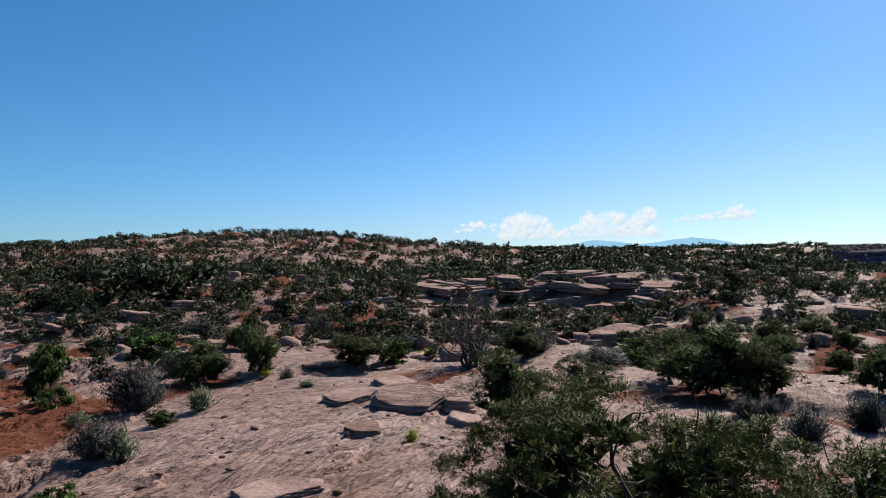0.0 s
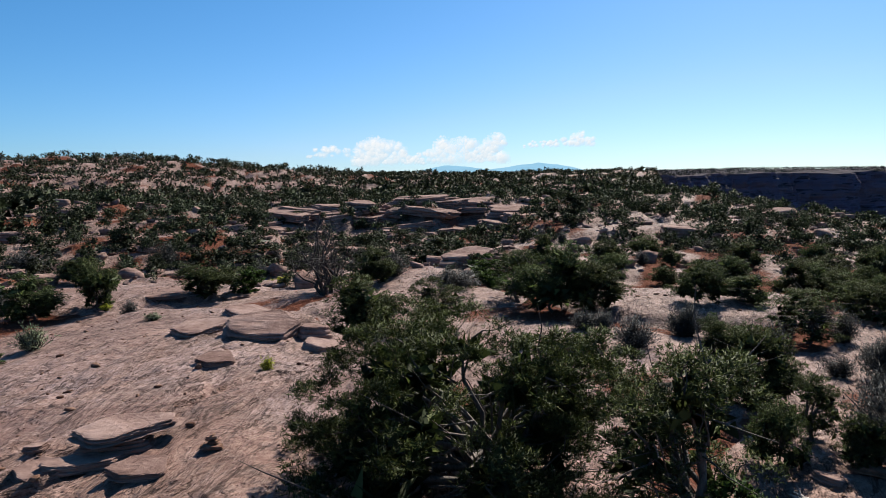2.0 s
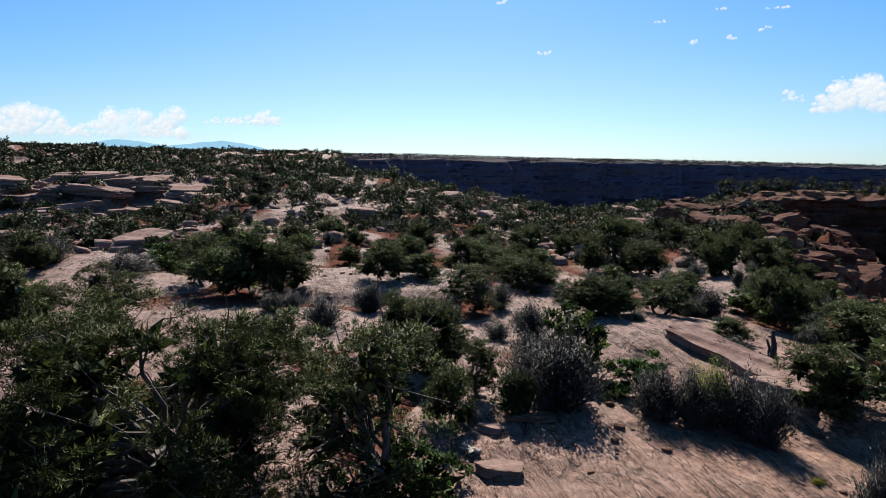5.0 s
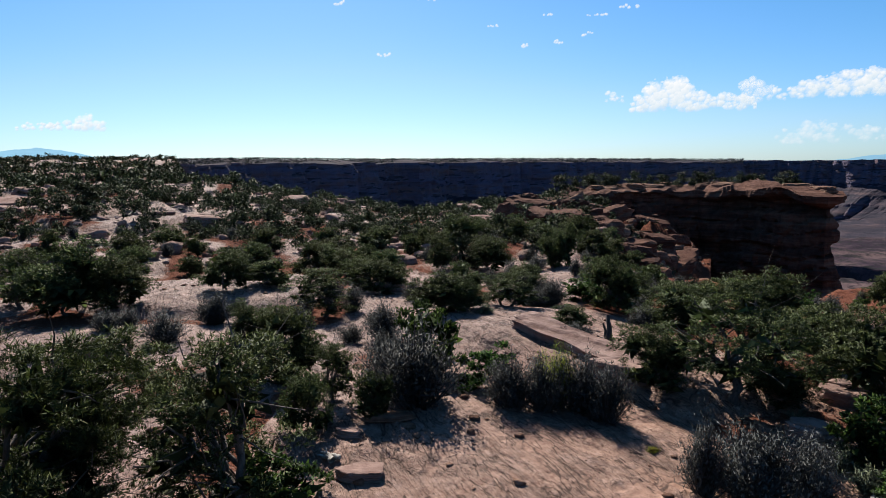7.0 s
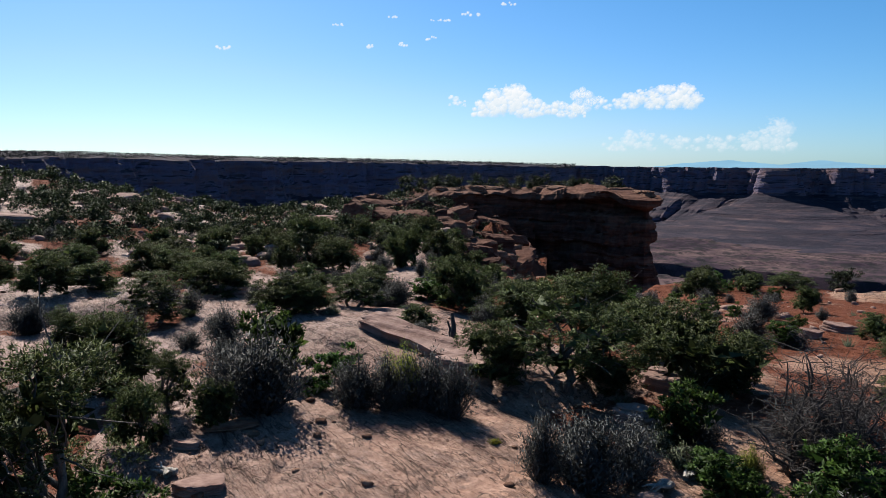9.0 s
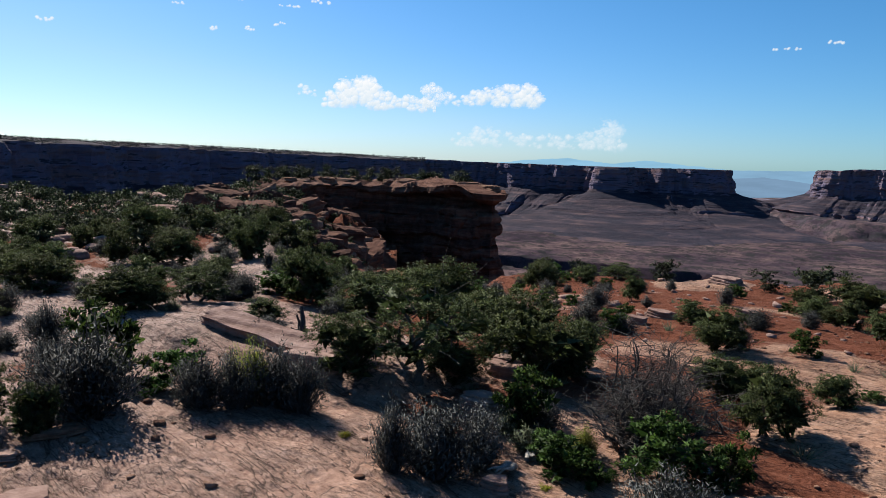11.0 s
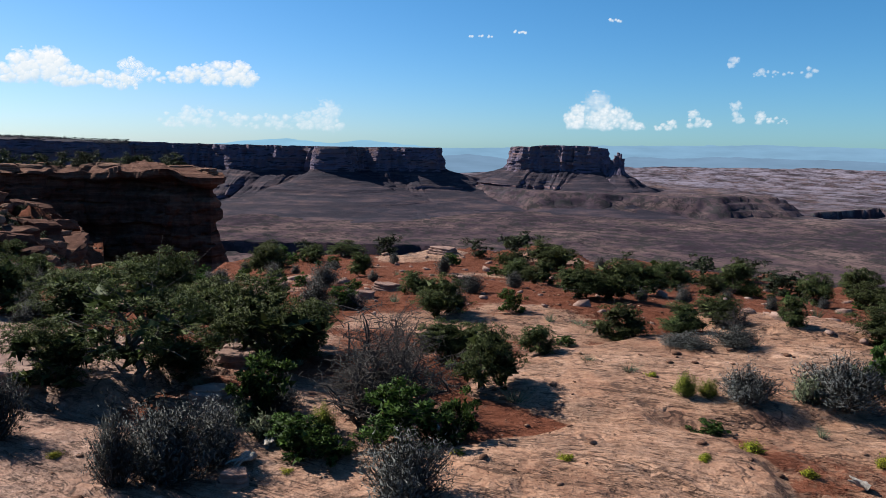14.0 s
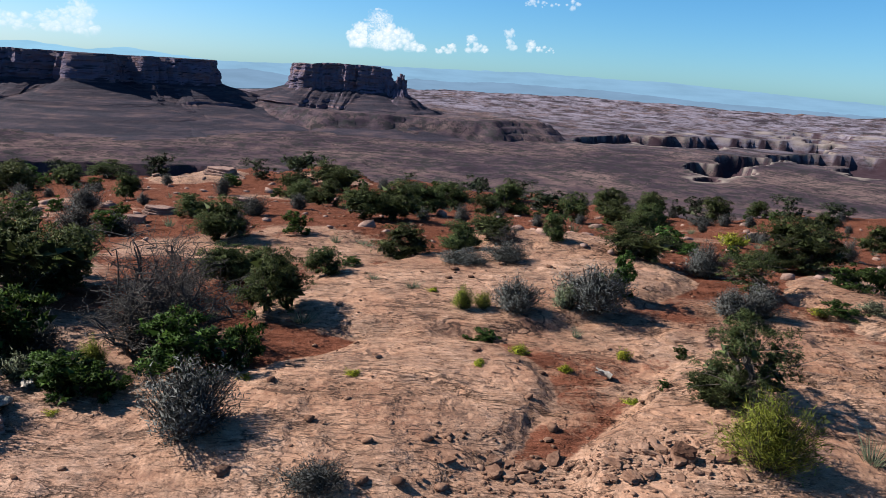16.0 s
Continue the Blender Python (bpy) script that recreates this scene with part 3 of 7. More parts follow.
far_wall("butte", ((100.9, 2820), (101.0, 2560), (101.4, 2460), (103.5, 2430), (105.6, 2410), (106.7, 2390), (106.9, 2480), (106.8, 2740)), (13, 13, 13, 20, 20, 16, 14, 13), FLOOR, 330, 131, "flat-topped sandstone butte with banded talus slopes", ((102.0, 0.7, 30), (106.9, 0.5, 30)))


def spire():
    rng = random.Random(5)
    bm = bmesh.new()
    for da, h, w, dr in ((108.35, -32, 13, 5), (108.6, -13, 10, 0), (108.82, 0, 11, 6), (108.98, -6, 8, 0), (109.15, -26, 10, 4), (107.95, -48, 14, 0)):
        x, y = polar(da, 2390 + dr)
        low = h
        for k in range(5):
            low = h * 0.83 - (k + 1) * 11
            m = Matrix.Translation((x, y, low + 6)) @ Matrix.Diagonal((w * (0.5 + 0.12 * k), w * (0.5 + 0.12 * k), 13, 1)) @ Matrix.Rotation(k * 0.8, 4, "Z")
            made = bmesh.ops.create_cone(bm, segments=7, radius1=1.0, radius2=0.86, depth=1, cap_ends=True, matrix=m)
            for p in made["verts"]:
                p.co += Vector((rng.uniform(-2.5, 2.5), rng.uniform(-2.5, 2.5), rng.uniform(-2, 2)))
    me = bpy.data.meshes.new("rock_spire")
    bm.to_mesh(me), bm.free()
    me.materials.append(CLIFF_HAZED)
    tagged(new("rock_spire", me), "jagged sandstone spire above a talus slope", "rock spire", kind="structure")
    # the talus below it
    x, y = polar(108.7, 2390)
    T, V = np.meshgrid(np.linspace(0, 2 * np.pi, 90, endpoint=False), np.linspace(0, 1, 26))
    ring = 16 + 270 * (1 - V) ** 1.5 * (1 + 0.3 * fbm(np.cos(T) * 2.2 + 7, np.sin(T) * 2.2 + V, 301, 4)) + 5 * fbm(T * 6, V * 12, 303, 3)
    z = FLOOR + 128 * (0.45 * V + 0.55 * terrace(V, 0.25, 0.3)) + 3 * fbm(np.cos(T) * 5, np.sin(T) * 5 + V * 4, 305, 3)
    me = grid_mesh("talus_slope", np.stack([x + ring * np.cos(T), y + ring * np.sin(T), z], -1), 26, 90, CLIFF_HAZED, True)
    tagged(new("talus_slope", me), "banded talus slope of red sandstone", "talus", kind="structure")


spire()


def backdrop(name, azs, els, low_el, radius, mat, label):
    az = np.arange(azs[0], azs[-1], 0.1)
    top = np.interp(az, azs, els) + 0.03 * fbm(az / 0.7, az * 0, int(radius), 4)
    el = np.stack([np.full_like(az, low_el), top])
    x, y = polar(az, radius)
    co = np.stack([np.stack([x, x]), np.stack([y, y]), EYE + radius * np.tan(np.radians(el))], -1)
    return tagged(new(name, grid_mesh(name, co, 2, len(az), mat)), label, "backdrop", kind="structure")


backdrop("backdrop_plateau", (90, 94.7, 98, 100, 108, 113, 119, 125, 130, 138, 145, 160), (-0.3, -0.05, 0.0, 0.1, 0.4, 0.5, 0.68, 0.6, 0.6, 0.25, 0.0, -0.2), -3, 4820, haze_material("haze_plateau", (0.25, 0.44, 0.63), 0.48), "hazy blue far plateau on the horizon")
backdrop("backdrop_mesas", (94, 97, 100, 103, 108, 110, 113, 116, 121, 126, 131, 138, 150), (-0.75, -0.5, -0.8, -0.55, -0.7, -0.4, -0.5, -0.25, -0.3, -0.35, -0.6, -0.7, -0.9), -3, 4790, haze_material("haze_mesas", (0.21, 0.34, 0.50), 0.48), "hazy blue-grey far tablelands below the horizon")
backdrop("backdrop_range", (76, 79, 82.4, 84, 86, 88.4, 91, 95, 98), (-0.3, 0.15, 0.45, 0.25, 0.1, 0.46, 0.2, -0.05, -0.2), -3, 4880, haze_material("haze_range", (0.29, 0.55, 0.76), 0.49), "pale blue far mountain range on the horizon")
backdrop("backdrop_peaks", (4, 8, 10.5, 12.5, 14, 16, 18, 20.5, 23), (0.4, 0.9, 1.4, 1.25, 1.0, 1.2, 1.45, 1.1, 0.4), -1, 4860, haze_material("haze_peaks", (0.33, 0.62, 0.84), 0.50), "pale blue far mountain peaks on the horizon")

# ---- plants ----
class Soup:
    """Triangles and tubes gathered into one mesh."""

    def __init__(self):
        self.v, self.f, self.n, self.out = [], [], 0, []

    def add(self, verts, faces, normals=None):
        self.v.append(np.asarray(verts, np.float32))
        if normals is not None:
            self.out.append(np.asarray(normals, np.float32))
        self.f.append(np.asarray(faces, np.int32) + self.n)
        self.n += len(verts)

    def mesh(self, name, mat, smooth_shade=False):
        v, f = np.concatenate(self.v), np.concatenate(self.f)
        me = bpy.data.meshes.new(name)
        k = f.shape[1]
        me.vertices.add(len(v)), me.vertices.foreach_set("co", v.ravel())
        me.loops.add(f.size), me.loops.foreach_set("vertex_index", f.ravel())
        me.polygons.add(len(f)), me.polygons.foreach_set("loop_start", np.arange(0, f.size, k, dtype=np.int32))
        me.update(calc_edges=True)
        if smooth_shade:
            me.polygons.foreach_set("use_smooth", np.ones(len(f), bool))
        if self.out and sum(map(len, self.out)) == len(v):
            me.polygons.foreach_set("use_smooth", np.ones(len(f), bool))
            me.attributes.new("custom_normal", "FLOAT_VECTOR", "POINT").data.foreach_set("vector", np.concatenate(self.out).ravel())
        me.materials.append(mat)
        return me


def unit(a):
    return a / (np.linalg.norm(a, axis=-1, keepdims=True) + 1e-9)


def leaves(soup, at, way, length, width, rng, facing=None):
    """One narrow leaf at each point, along its way. facing: how the spray that it belongs to is turned."""
    n = len(at)
    turned = None if facing is None else np.repeat(unit(facing + rng.normal(size=(n, 3)) * 0.22), 3, 0)
    side = unit(np.cross(way, rng.normal(size=(n, 3)))) * (np.asarray(width) * rng.uniform(0.7, 1.3, n))[:, None]
    tip = at + way * (np.asarray(length) * rng.uniform(0.6, 1.3, n))[:, None]
    v = np.stack([at + side * 0.5, tip, at - side * 0.5], 1).reshape(-1, 3)
    soup.add(v, np.arange(n * 3).reshape(n, 3), turned)


def tube(soup, pts, radii, sides=6):
    pts, radii = np.asarray(pts, float), np.asarray(radii, float)
    way = unit(np.gradient(pts, axis=0))
    a = unit(np.cross(way, np.array([0.31, 0.92, 0.23])))
    b = np.cross(way, a)
    t = np.linspace(0, 2 * np.pi, sides, endpoint=False)
    ring = pts[:, None] + radii[:, None, None] * (a[:, None] * np.cos(t)[:, None] + b[:, None] * np.sin(t)[:, None])
    n = len(pts)
    i, j = np.meshgrid(np.arange(n - 1), np.arange(sides), indexing="ij")
    p, q = i * sides + j, i * sides + (j + 1) % sides
    soup.add(ring.reshape(-1, 3), np.stack([p, q, q + sides, p + sides], -1).reshape(-1, 4))


def branch(rng, start, end, steps, wander):
    s = np.linspace(0, 1, steps)[:, None]
    p = np.asarray(start) * (1 - s) + np.asarray(end) * s
    w = np.cumsum(rng.normal(size=(steps, 3)), 0) * wander
    return p + (w - s * w[-1]) * np.array([1, 1, 0.6])


def part(name, me, parent, label=""):
    ob = new(name, me)
    ob.parent = parent
    return tagged(ob, label)


def woody(name, seed, h, w, blobs, clumps, per, leaf, leaf_mat, bark=BARK, bare=0.12, dead=0.0, trunk=0.07, spread=0.32, low=0.12, split=False, tuft_size=0.46, fine=2, heartwood=0, pad=26):
    """A tree or big shrub: an empty at the foot, with trunk (limbs and twigs) and crown."""
    rng = np.random.default_rng(seed)
    base = new(name)
    wood, crown, limbs = Soup(), Soup(), []
    fork = np.array([rng.uniform(-0.1, 0.1) * w, rng.uniform(-0.1, 0.1) * w, bare * h + 0.12 * h])
    stem = branch(rng, (0, 0, -0.15), fork, 7, 0.02 * w)
    tube(wood, stem, np.linspace(trunk * 1.3, trunk, 7) * h / 3, 8)
    centres, sizes = [], []
    for k in range(blobs):
        a = 2 * np.pi * (k / blobs * 2.618) + rng.uniform(-0.5, 0.5)
        lift = rng.uniform(low, 0.85)
        reach = 0.5 * w * np.sqrt(max(0.03, 1 - ((lift - 0.3) / 0.66) ** 2)) * rng.uniform(0.35, 0.82)
        c = np.array([math.cos(a) * reach, math.sin(a) * reach, lift * h])
        s = spread * w * rng.uniform(0.42, 0.72) * 0.85
        centres.append(c), sizes.append(s)
        limb = branch(rng, fork, c, 6, 0.035 * w)
        limbs.append(Soup() if split else wood)
        if fine:
            tube(limbs[-1], limb, np.linspace(trunk * 0.75, trunk * 0.16, 6) * h / 3, 6)
        for _ in range(4 if split else fine):
            e = c + rng.normal(size=3) * s * 0.9
            tube(limbs[-1], branch(rng, limb[rng.integers(2, 6)], e, 4, 0.02 * w), np.linspace(trunk * 0.25, 0.004, 4) * h / 3, 4)
    centres, sizes = np.array(centres), np.array(sizes)
    share = sizes**2 / (sizes**2).sum()
    # sprays sit in pads on the boughs, with dark gaps between
    tufts = max(12, clumps // pad)
    which = rng.choice(blobs, tufts, p=share)
    td = unit(rng.normal(size=(tufts, 3)) + np.array([0, 0, 0.35]))
    heart = centres[which] + td * (sizes[which] * rng.uniform(0.3, 1, tufts) ** 0.5)[:, None] * np.array([1.15, 1.15, 0.72])
    pick = rng.integers(0, tufts, clumps)
    d = unit(td[pick] * 0.5 + rng.normal(size=(clumps, 3)) + np.array([0, 0, 0.3]))
    at = heart[pick] + d * (sizes[which][pick] * tuft_size * rng.uniform(0.15, 1, clumps) ** 0.7)[:, None] * np.array([1, 1, 0.6])
    facing = unit(0.7 * unit(at - centres[which][pick]) + 0.75 * d + np.array([0, 0, 0.15]))
    at[:, :2] *= 0.5 * w / np.percentile(np.hypot(at[:, 0], at[:, 1]), 97)
    at[:, 2] = np.maximum(at[:, 2] * 0.97 * h / np.percentile(at[:, 2], 99), 0.04 * h)
    keep = rng.uniform(size=clumps) > dead
    at, d, facing = at[keep], d[keep], facing[keep]
    n = len(at)
    at = np.repeat(at, per, 0) + rng.normal(size=(n * per, 3)) * leaf[0] * 0.25
    way = unit(np.repeat(d, per, 0) * 0.8 + rng.normal(size=(n * per, 3)) * 0.75 + np.array([0, 0, 0.3]))
    leaves(crown, at, way, leaf[0], leaf[1], rng, facing=np.repeat(facing, per, 0))
    # the shaded heart of each bough: dense short sprays
    if heartwood:
        m = heartwood * blobs
        core = rng.integers(0, blobs, m)
        cd = unit(rng.normal(size=(m, 3)))
        leaves(crown, centres[core] * np.array([0.88, 0.88, 0.92]) + cd * (sizes[core] * 0.42)[:, None] * rng.uniform(0.1, 1, (m, 1)), unit(cd + rng.normal(size=(m, 3))), sizes[core] * 0.5, sizes[core] * 0.36, rng, facing=cd)
    part("trunk", wood.mesh(name + "_trunk", bark, True), base, "twisted dark bark")
    for limb in limbs if split else ():
        part("limb", limb.mesh(name + "_limb", bark, True), base)
    part("crown", crown.mesh(name + "_crown", leaf_mat), base)
    return base


def twiggy(name, seed, h, w, stems, per, leaf, leaf_mat, bark=DEADWOOD, upright=0.5, twig=0.006, dome=True):
    """A shrub of many thin stems out of one foot."""
    rng = np.random.default_rng(seed)
    base = new(name)
    wood, crown = Soup(), Soup()
    for _ in range(stems):
        a, lean = rng.uniform(0, 2 * np.pi), rng.uniform(0, 1) ** (0.5 + 0.3 * upright)
        up = math.sqrt(max(0.05, 1 - lean * lean * 0.9)) if dome else 1 - 0.3 * lean
        lump = 0.78 + 0.3 * math.sin(3 * a + seed) * math.sin(5 * lean + seed)
        end = np.array([math.cos(a) * lean * w / 2, math.sin(a) * lean * w / 2, h * up]) * lump * rng.uniform(0.8, 1.1)
        p = branch(rng, (end[0] * 0.15, end[1] * 0.15, -0.03), end, 4, 0.025 * w)
        if rng.uniform() < 0.6:
            tube(wood, p[[0, 1, 3]], np.array([2, 1.3, 0.5]) * twig, 3)
        k = rng.uniform(0.3, 1, per) ** 0.6
        at = np.stack([np.interp(k, np.linspace(0, 1, 4), p[:, c]) for c in range(3)], -1) + rng.normal(size=(per, 3)) * 0.04 * w * (0 if not dome else 1)
        at[:, 2] = np.abs(at[:, 2])
        way = unit(unit(end)[None] * upright + rng.normal(size=(per, 3)) * (0.75 if dome else 0.2) + np.array([0, 0, 0.25 + (0 if dome else 0.8)]))
        leaves(crown, at, way, leaf[0], leaf[1], rng, facing=unit(at * np.array([2.2 / w, 2.2 / w, 1.2 / h]) + way * 0.4) if dome else None)
    part("branchwork", wood.mesh(name + "_stems", bark), base, "thin grey woody stems")
    part("foliage", crown.mesh(name + "_foliage", leaf_mat), base)
    return base


def snag(name, seed, h, w, limbs, twigs, label=""):
    """A dead tree: bare, crooked, grey."""
    rng = np.random.default_rng(seed)
    base = new(name)
    fine = Soup()
    for k in range(limbs):
        a, lean = 2 * np.pi * k / limbs + rng.uniform(-0.4, 0.4), rng.uniform(0.15, 1)
        end = np.array([math.cos(a) * lean * w / 2, math.sin(a) * lean * w / 2, h * rng.uniform(0.45, 1.0) * (1.1 - 0.45 * lean)])
        p = branch(rng, (rng.uniform(-0.1, 0.1), rng.uniform(-0.1, 0.1), -0.1), end, 8, 0.05 * w)
        wood = Soup()
        tube(wood, p, np.linspace(0.055, 0.010, 8) * h / 2, 6)
        part("limb", wood.mesh(name + "_limb", DEADWOOD, True), base)
        for _ in range(twigs):
            s = p[rng.integers(2, 8)]
            e = s + np.array([*(rng.normal(size=2) * 0.16 * w), abs(rng.normal()) * 0.15 * h])
            q = branch(rng, s, e, 5, 0.025 * w)
            tube(fine, q, np.linspace(0.011, 0.003, 5) * h / 2, 4)
            for _ in range(2):
                s2 = q[rng.integers(1, 5)]
                tube(fine, branch(rng, s2, s2 + rng.normal(size=3) * 0.07 * w, 3, 0.01 * w), np.linspace(0.006, 0.002, 3) * h / 2, 3)
    part("branchwork", fine.mesh(name + "_twigs", DEADWOOD), base)
    return base


def tuft(name, seed, h, w, blades, mat):
    """Grass: thin blades out of one foot."""
    rng = np.random.default_rng(seed)
    base = new(name)
    s = Soup()
    a, lean = rng.uniform(0, 2 * np.pi, blades), rng.uniform(0, 1, blades) ** 0.7
    at = np.stack([np.cos(a) * lean * w * 0.2, np.sin(a) * lean * w * 0.2, np.full(blades, -0.01)], -1)
    way = unit(np.stack([np.cos(a) * lean * 0.75, np.sin(a) * lean * 0.75, np.ones(blades)], -1) + rng.normal(size=(blades, 3)) * 0.12)
    leaves(s, at, way, h * 1.05, 0.014, rng)
    part("leafage", s.mesh(name + "_blades", mat), base)
    return base


# kind: (maker of a variant, how many variants, height, width, label, category, group)
KINDS = {
    "pinyon_tree": (lambda k: woody("pinyon_tree", 40 + k, 3.3, 5.6, 42, 16500, 8, (0.085, 0.016), PINYON_LEAF, bare=0.06, trunk=0.08, spread=0.25, low=0.14, split=True, tuft_size=0.36, pad=36, heartwood=40), 1, 3.3, 5.6, "large spreading dark green pinyon pine on bare slickrock", "tree", ""),
    "gnarled_juniper": (lambda k: woody("gnarled_juniper", 60 + k, 3.0, 2.6, 16, 3300, 7, (0.07, 0.018), JUNIPER_LEAF, bare=0.14, dead=0.05, trunk=0.07, spread=0.42, low=0.2, split=True, tuft_size=0.40, pad=28, heartwood=14), 2, 3.0, 2.6, "gnarled juniper with open crown and twisted dark trunk", "tree", "gnarled junipers"),
    "juniper_tree": (lambda k: woody("juniper_tree", 80 + k, 2.2, 2.4, 17 + k, 3000, 7, (0.072, 0.022), JUNIPER_LEAF, bare=0.03, trunk=0.05, spread=0.44, low=0.06, tuft_size=0.50, pad=22, heartwood=44), 5, 2.2, 2.4, "dense dark green juniper tree on desert ground", "tree", "junipers"),
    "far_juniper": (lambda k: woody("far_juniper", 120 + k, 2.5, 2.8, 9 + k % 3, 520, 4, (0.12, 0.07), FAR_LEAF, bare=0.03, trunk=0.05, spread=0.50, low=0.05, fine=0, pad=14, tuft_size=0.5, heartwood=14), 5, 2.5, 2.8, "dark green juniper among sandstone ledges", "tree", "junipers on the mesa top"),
    "green_shrub": (lambda k: woody("green_shrub", 160 + k, 1.1, 1.2, 12, 900, 5, (0.065, 0.034), OAK_LEAF, bare=0.0, trunk=0.03, spread=0.5, low=0.06, fine=1, heartwood=16), 3, 1.1, 1.2, "leafy bright green desert shrub on slickrock", "shrub", "green shrubs"),
    "grey_sagebrush": (lambda k: twiggy("grey_sagebrush", 200 + k, 0.9, 1.4, 460, 16, (0.065, 0.015), SAGE_LEAF), 3, 0.9, 1.4, "rounded blue-grey sagebrush on bare ground", "shrub", "sagebrush"),
    "blackbrush": (lambda k: twiggy("blackbrush", 230 + k, 0.8, 1.3, 300, 14, (0.06, 0.018), BLACKBRUSH), 3, 0.8, 1.3, "dark twiggy blackbrush shrub on slickrock", "shrub", "blackbrush"),
    "pale_sage": (lambda k: twiggy("pale_sage", 260 + k, 0.5, 0.7, 110, 12, (0.07, 0.018), PALE_LEAF, upright=0.6), 2, 0.5, 0.7, "small pale silvery green sage bush", "shrub", "pale sage"),
    "yellow_bush": (lambda k: twiggy("yellow_bush", 280 + k, 0.28, 0.45, 80, 10, (0.05, 0.014), YELLOW_LEAF, upright=0.5, twig=0.003), 2, 0.28, 0.45, "small bright yellow-green snakeweed on rock", "shrub", "yellow snakeweed"),
    "ephedra": (lambda k: twiggy("ephedra", 300 + k, 1.1, 1.5, 520, 13, (0.11, 0.011), EPHEDRA, upright=0.8, twig=0.003), 1, 1.1, 1.5, "upright yellow-green stemmed ephedra bush", "shrub", ""),
    "dead_juniper": (lambda k: snag("dead_juniper", 320 + k, 2.4, 2.8, 15, 16), 2, 2.4, 2.8, "bare grey dead juniper with tangled twigs", "dead tree", "dead junipers"),
    "grass_tuft": (lambda k: tuft("grass_tuft", 340 + k, 0.4, 0.5, 90, PALE_LEAF), 2, 0.4, 0.5, "pale green tuft of dry grass", "grass", "grass tufts"),
}
MADE = {}


def plant(kind, x, y, w, h, turn=0.0, z=None):
    """Sets one plant of a kind on the ground, w metres wide and h high."""
    maker, variants, h0, w0, text, category, group = KINDS[kind]
    k = int(abs(x * 7.3 + y * 3.1) * 10) % variants
    if z is None:
        z = float(ground(np.array([x]), np.array([y]))[0][0])
    if (kind, k) in MADE:
        first = MADE[kind, k]
        ob = new(kind)
        for name, me, label in first[1]:
            part(name, me, ob, label)
    else:
        ob = maker(k)
        MADE[kind, k] = (ob, [(c.name.split(".")[0], c.data, c.get("label", "")) for c in ob.children])
    ob.location, ob.rotation_euler, ob.scale = (x, y, z - 0.02), (0, 0, radians(turn)), (w / w0, w / w0, h / h0)
    return tagged(ob, text, category, group)

# ---- rocks ----
def rock_mesh(name, seed, flat=0.45, jag=0.18, subdiv=3, beds=5, mat=None):
    """A weathered block of sandstone about 1 m across: rounded corners, beds, broken faces."""
    bm = bmesh.new()
    bmesh.ops.create_icosphere(bm, subdivisions=subdiv, radius=0.5)
    o = Vector((seed * 3.7, seed * 1.9, seed * 0.7))
    rng = random.Random(seed)
    planes = [(Vector((0, 0, 1)), 0.36), (Vector((0, 0, -1)), 0.36)]
    for k in range(5):
        t = k * 1.257 + rng.uniform(-0.4, 0.4)
        planes.append((Vector((math.cos(t), math.sin(t), rng.uniform(-0.16, 0.22))).normalized(), rng.uniform(0.27, 0.48)))
    for k in range(2):
        t = rng.uniform(0, 6.28)
        planes.append((Vector((math.cos(t), math.sin(t), rng.choice((-1, 1)) * rng.uniform(0.6, 1.4))).normalized(), rng.uniform(0.38, 0.5)))
    for v in bm.verts:
        p = v.co.normalized()
        reach = sum(max(0.0, n.dot(p) / d) ** 44 for n, d in planes) ** (-1 / 44)
        q = p * reach
        lay = math.floor((q.z + 0.5) * beds * 1.4 + 0.5 * noise.noise(p * 1.3 + o))
        side = 1 - abs(p.z)
        q.x *= 1 + 0.085 * side * math.sin(lay * 5.1 + seed)
        q.y *= 1 + 0.085 * side * math.cos(lay * 3.7 + seed)
        q += p * (jag * 0.28 * noise.fractal(p * 3.1 + o, 1.0, 2.0, 4))
        q.z *= flat
        v.co = q
    me = bpy.data.meshes.new(name)
    bm.to_mesh(me), bm.free()
    me.materials.append(mat or TALUS)
    return me


ROCKS = [rock_mesh("block", 3 + k, (0.30, 0.42, 0.24, 0.5, 0.18, 0.36)[k], 0.16, 4) for k in range(6)]
SMALL = [rock_mesh("stone", 33 + k, (0.55, 0.4, 0.7, 0.3)[k], 0.2, 3, 3, DARKSTONE) for k in range(4)]


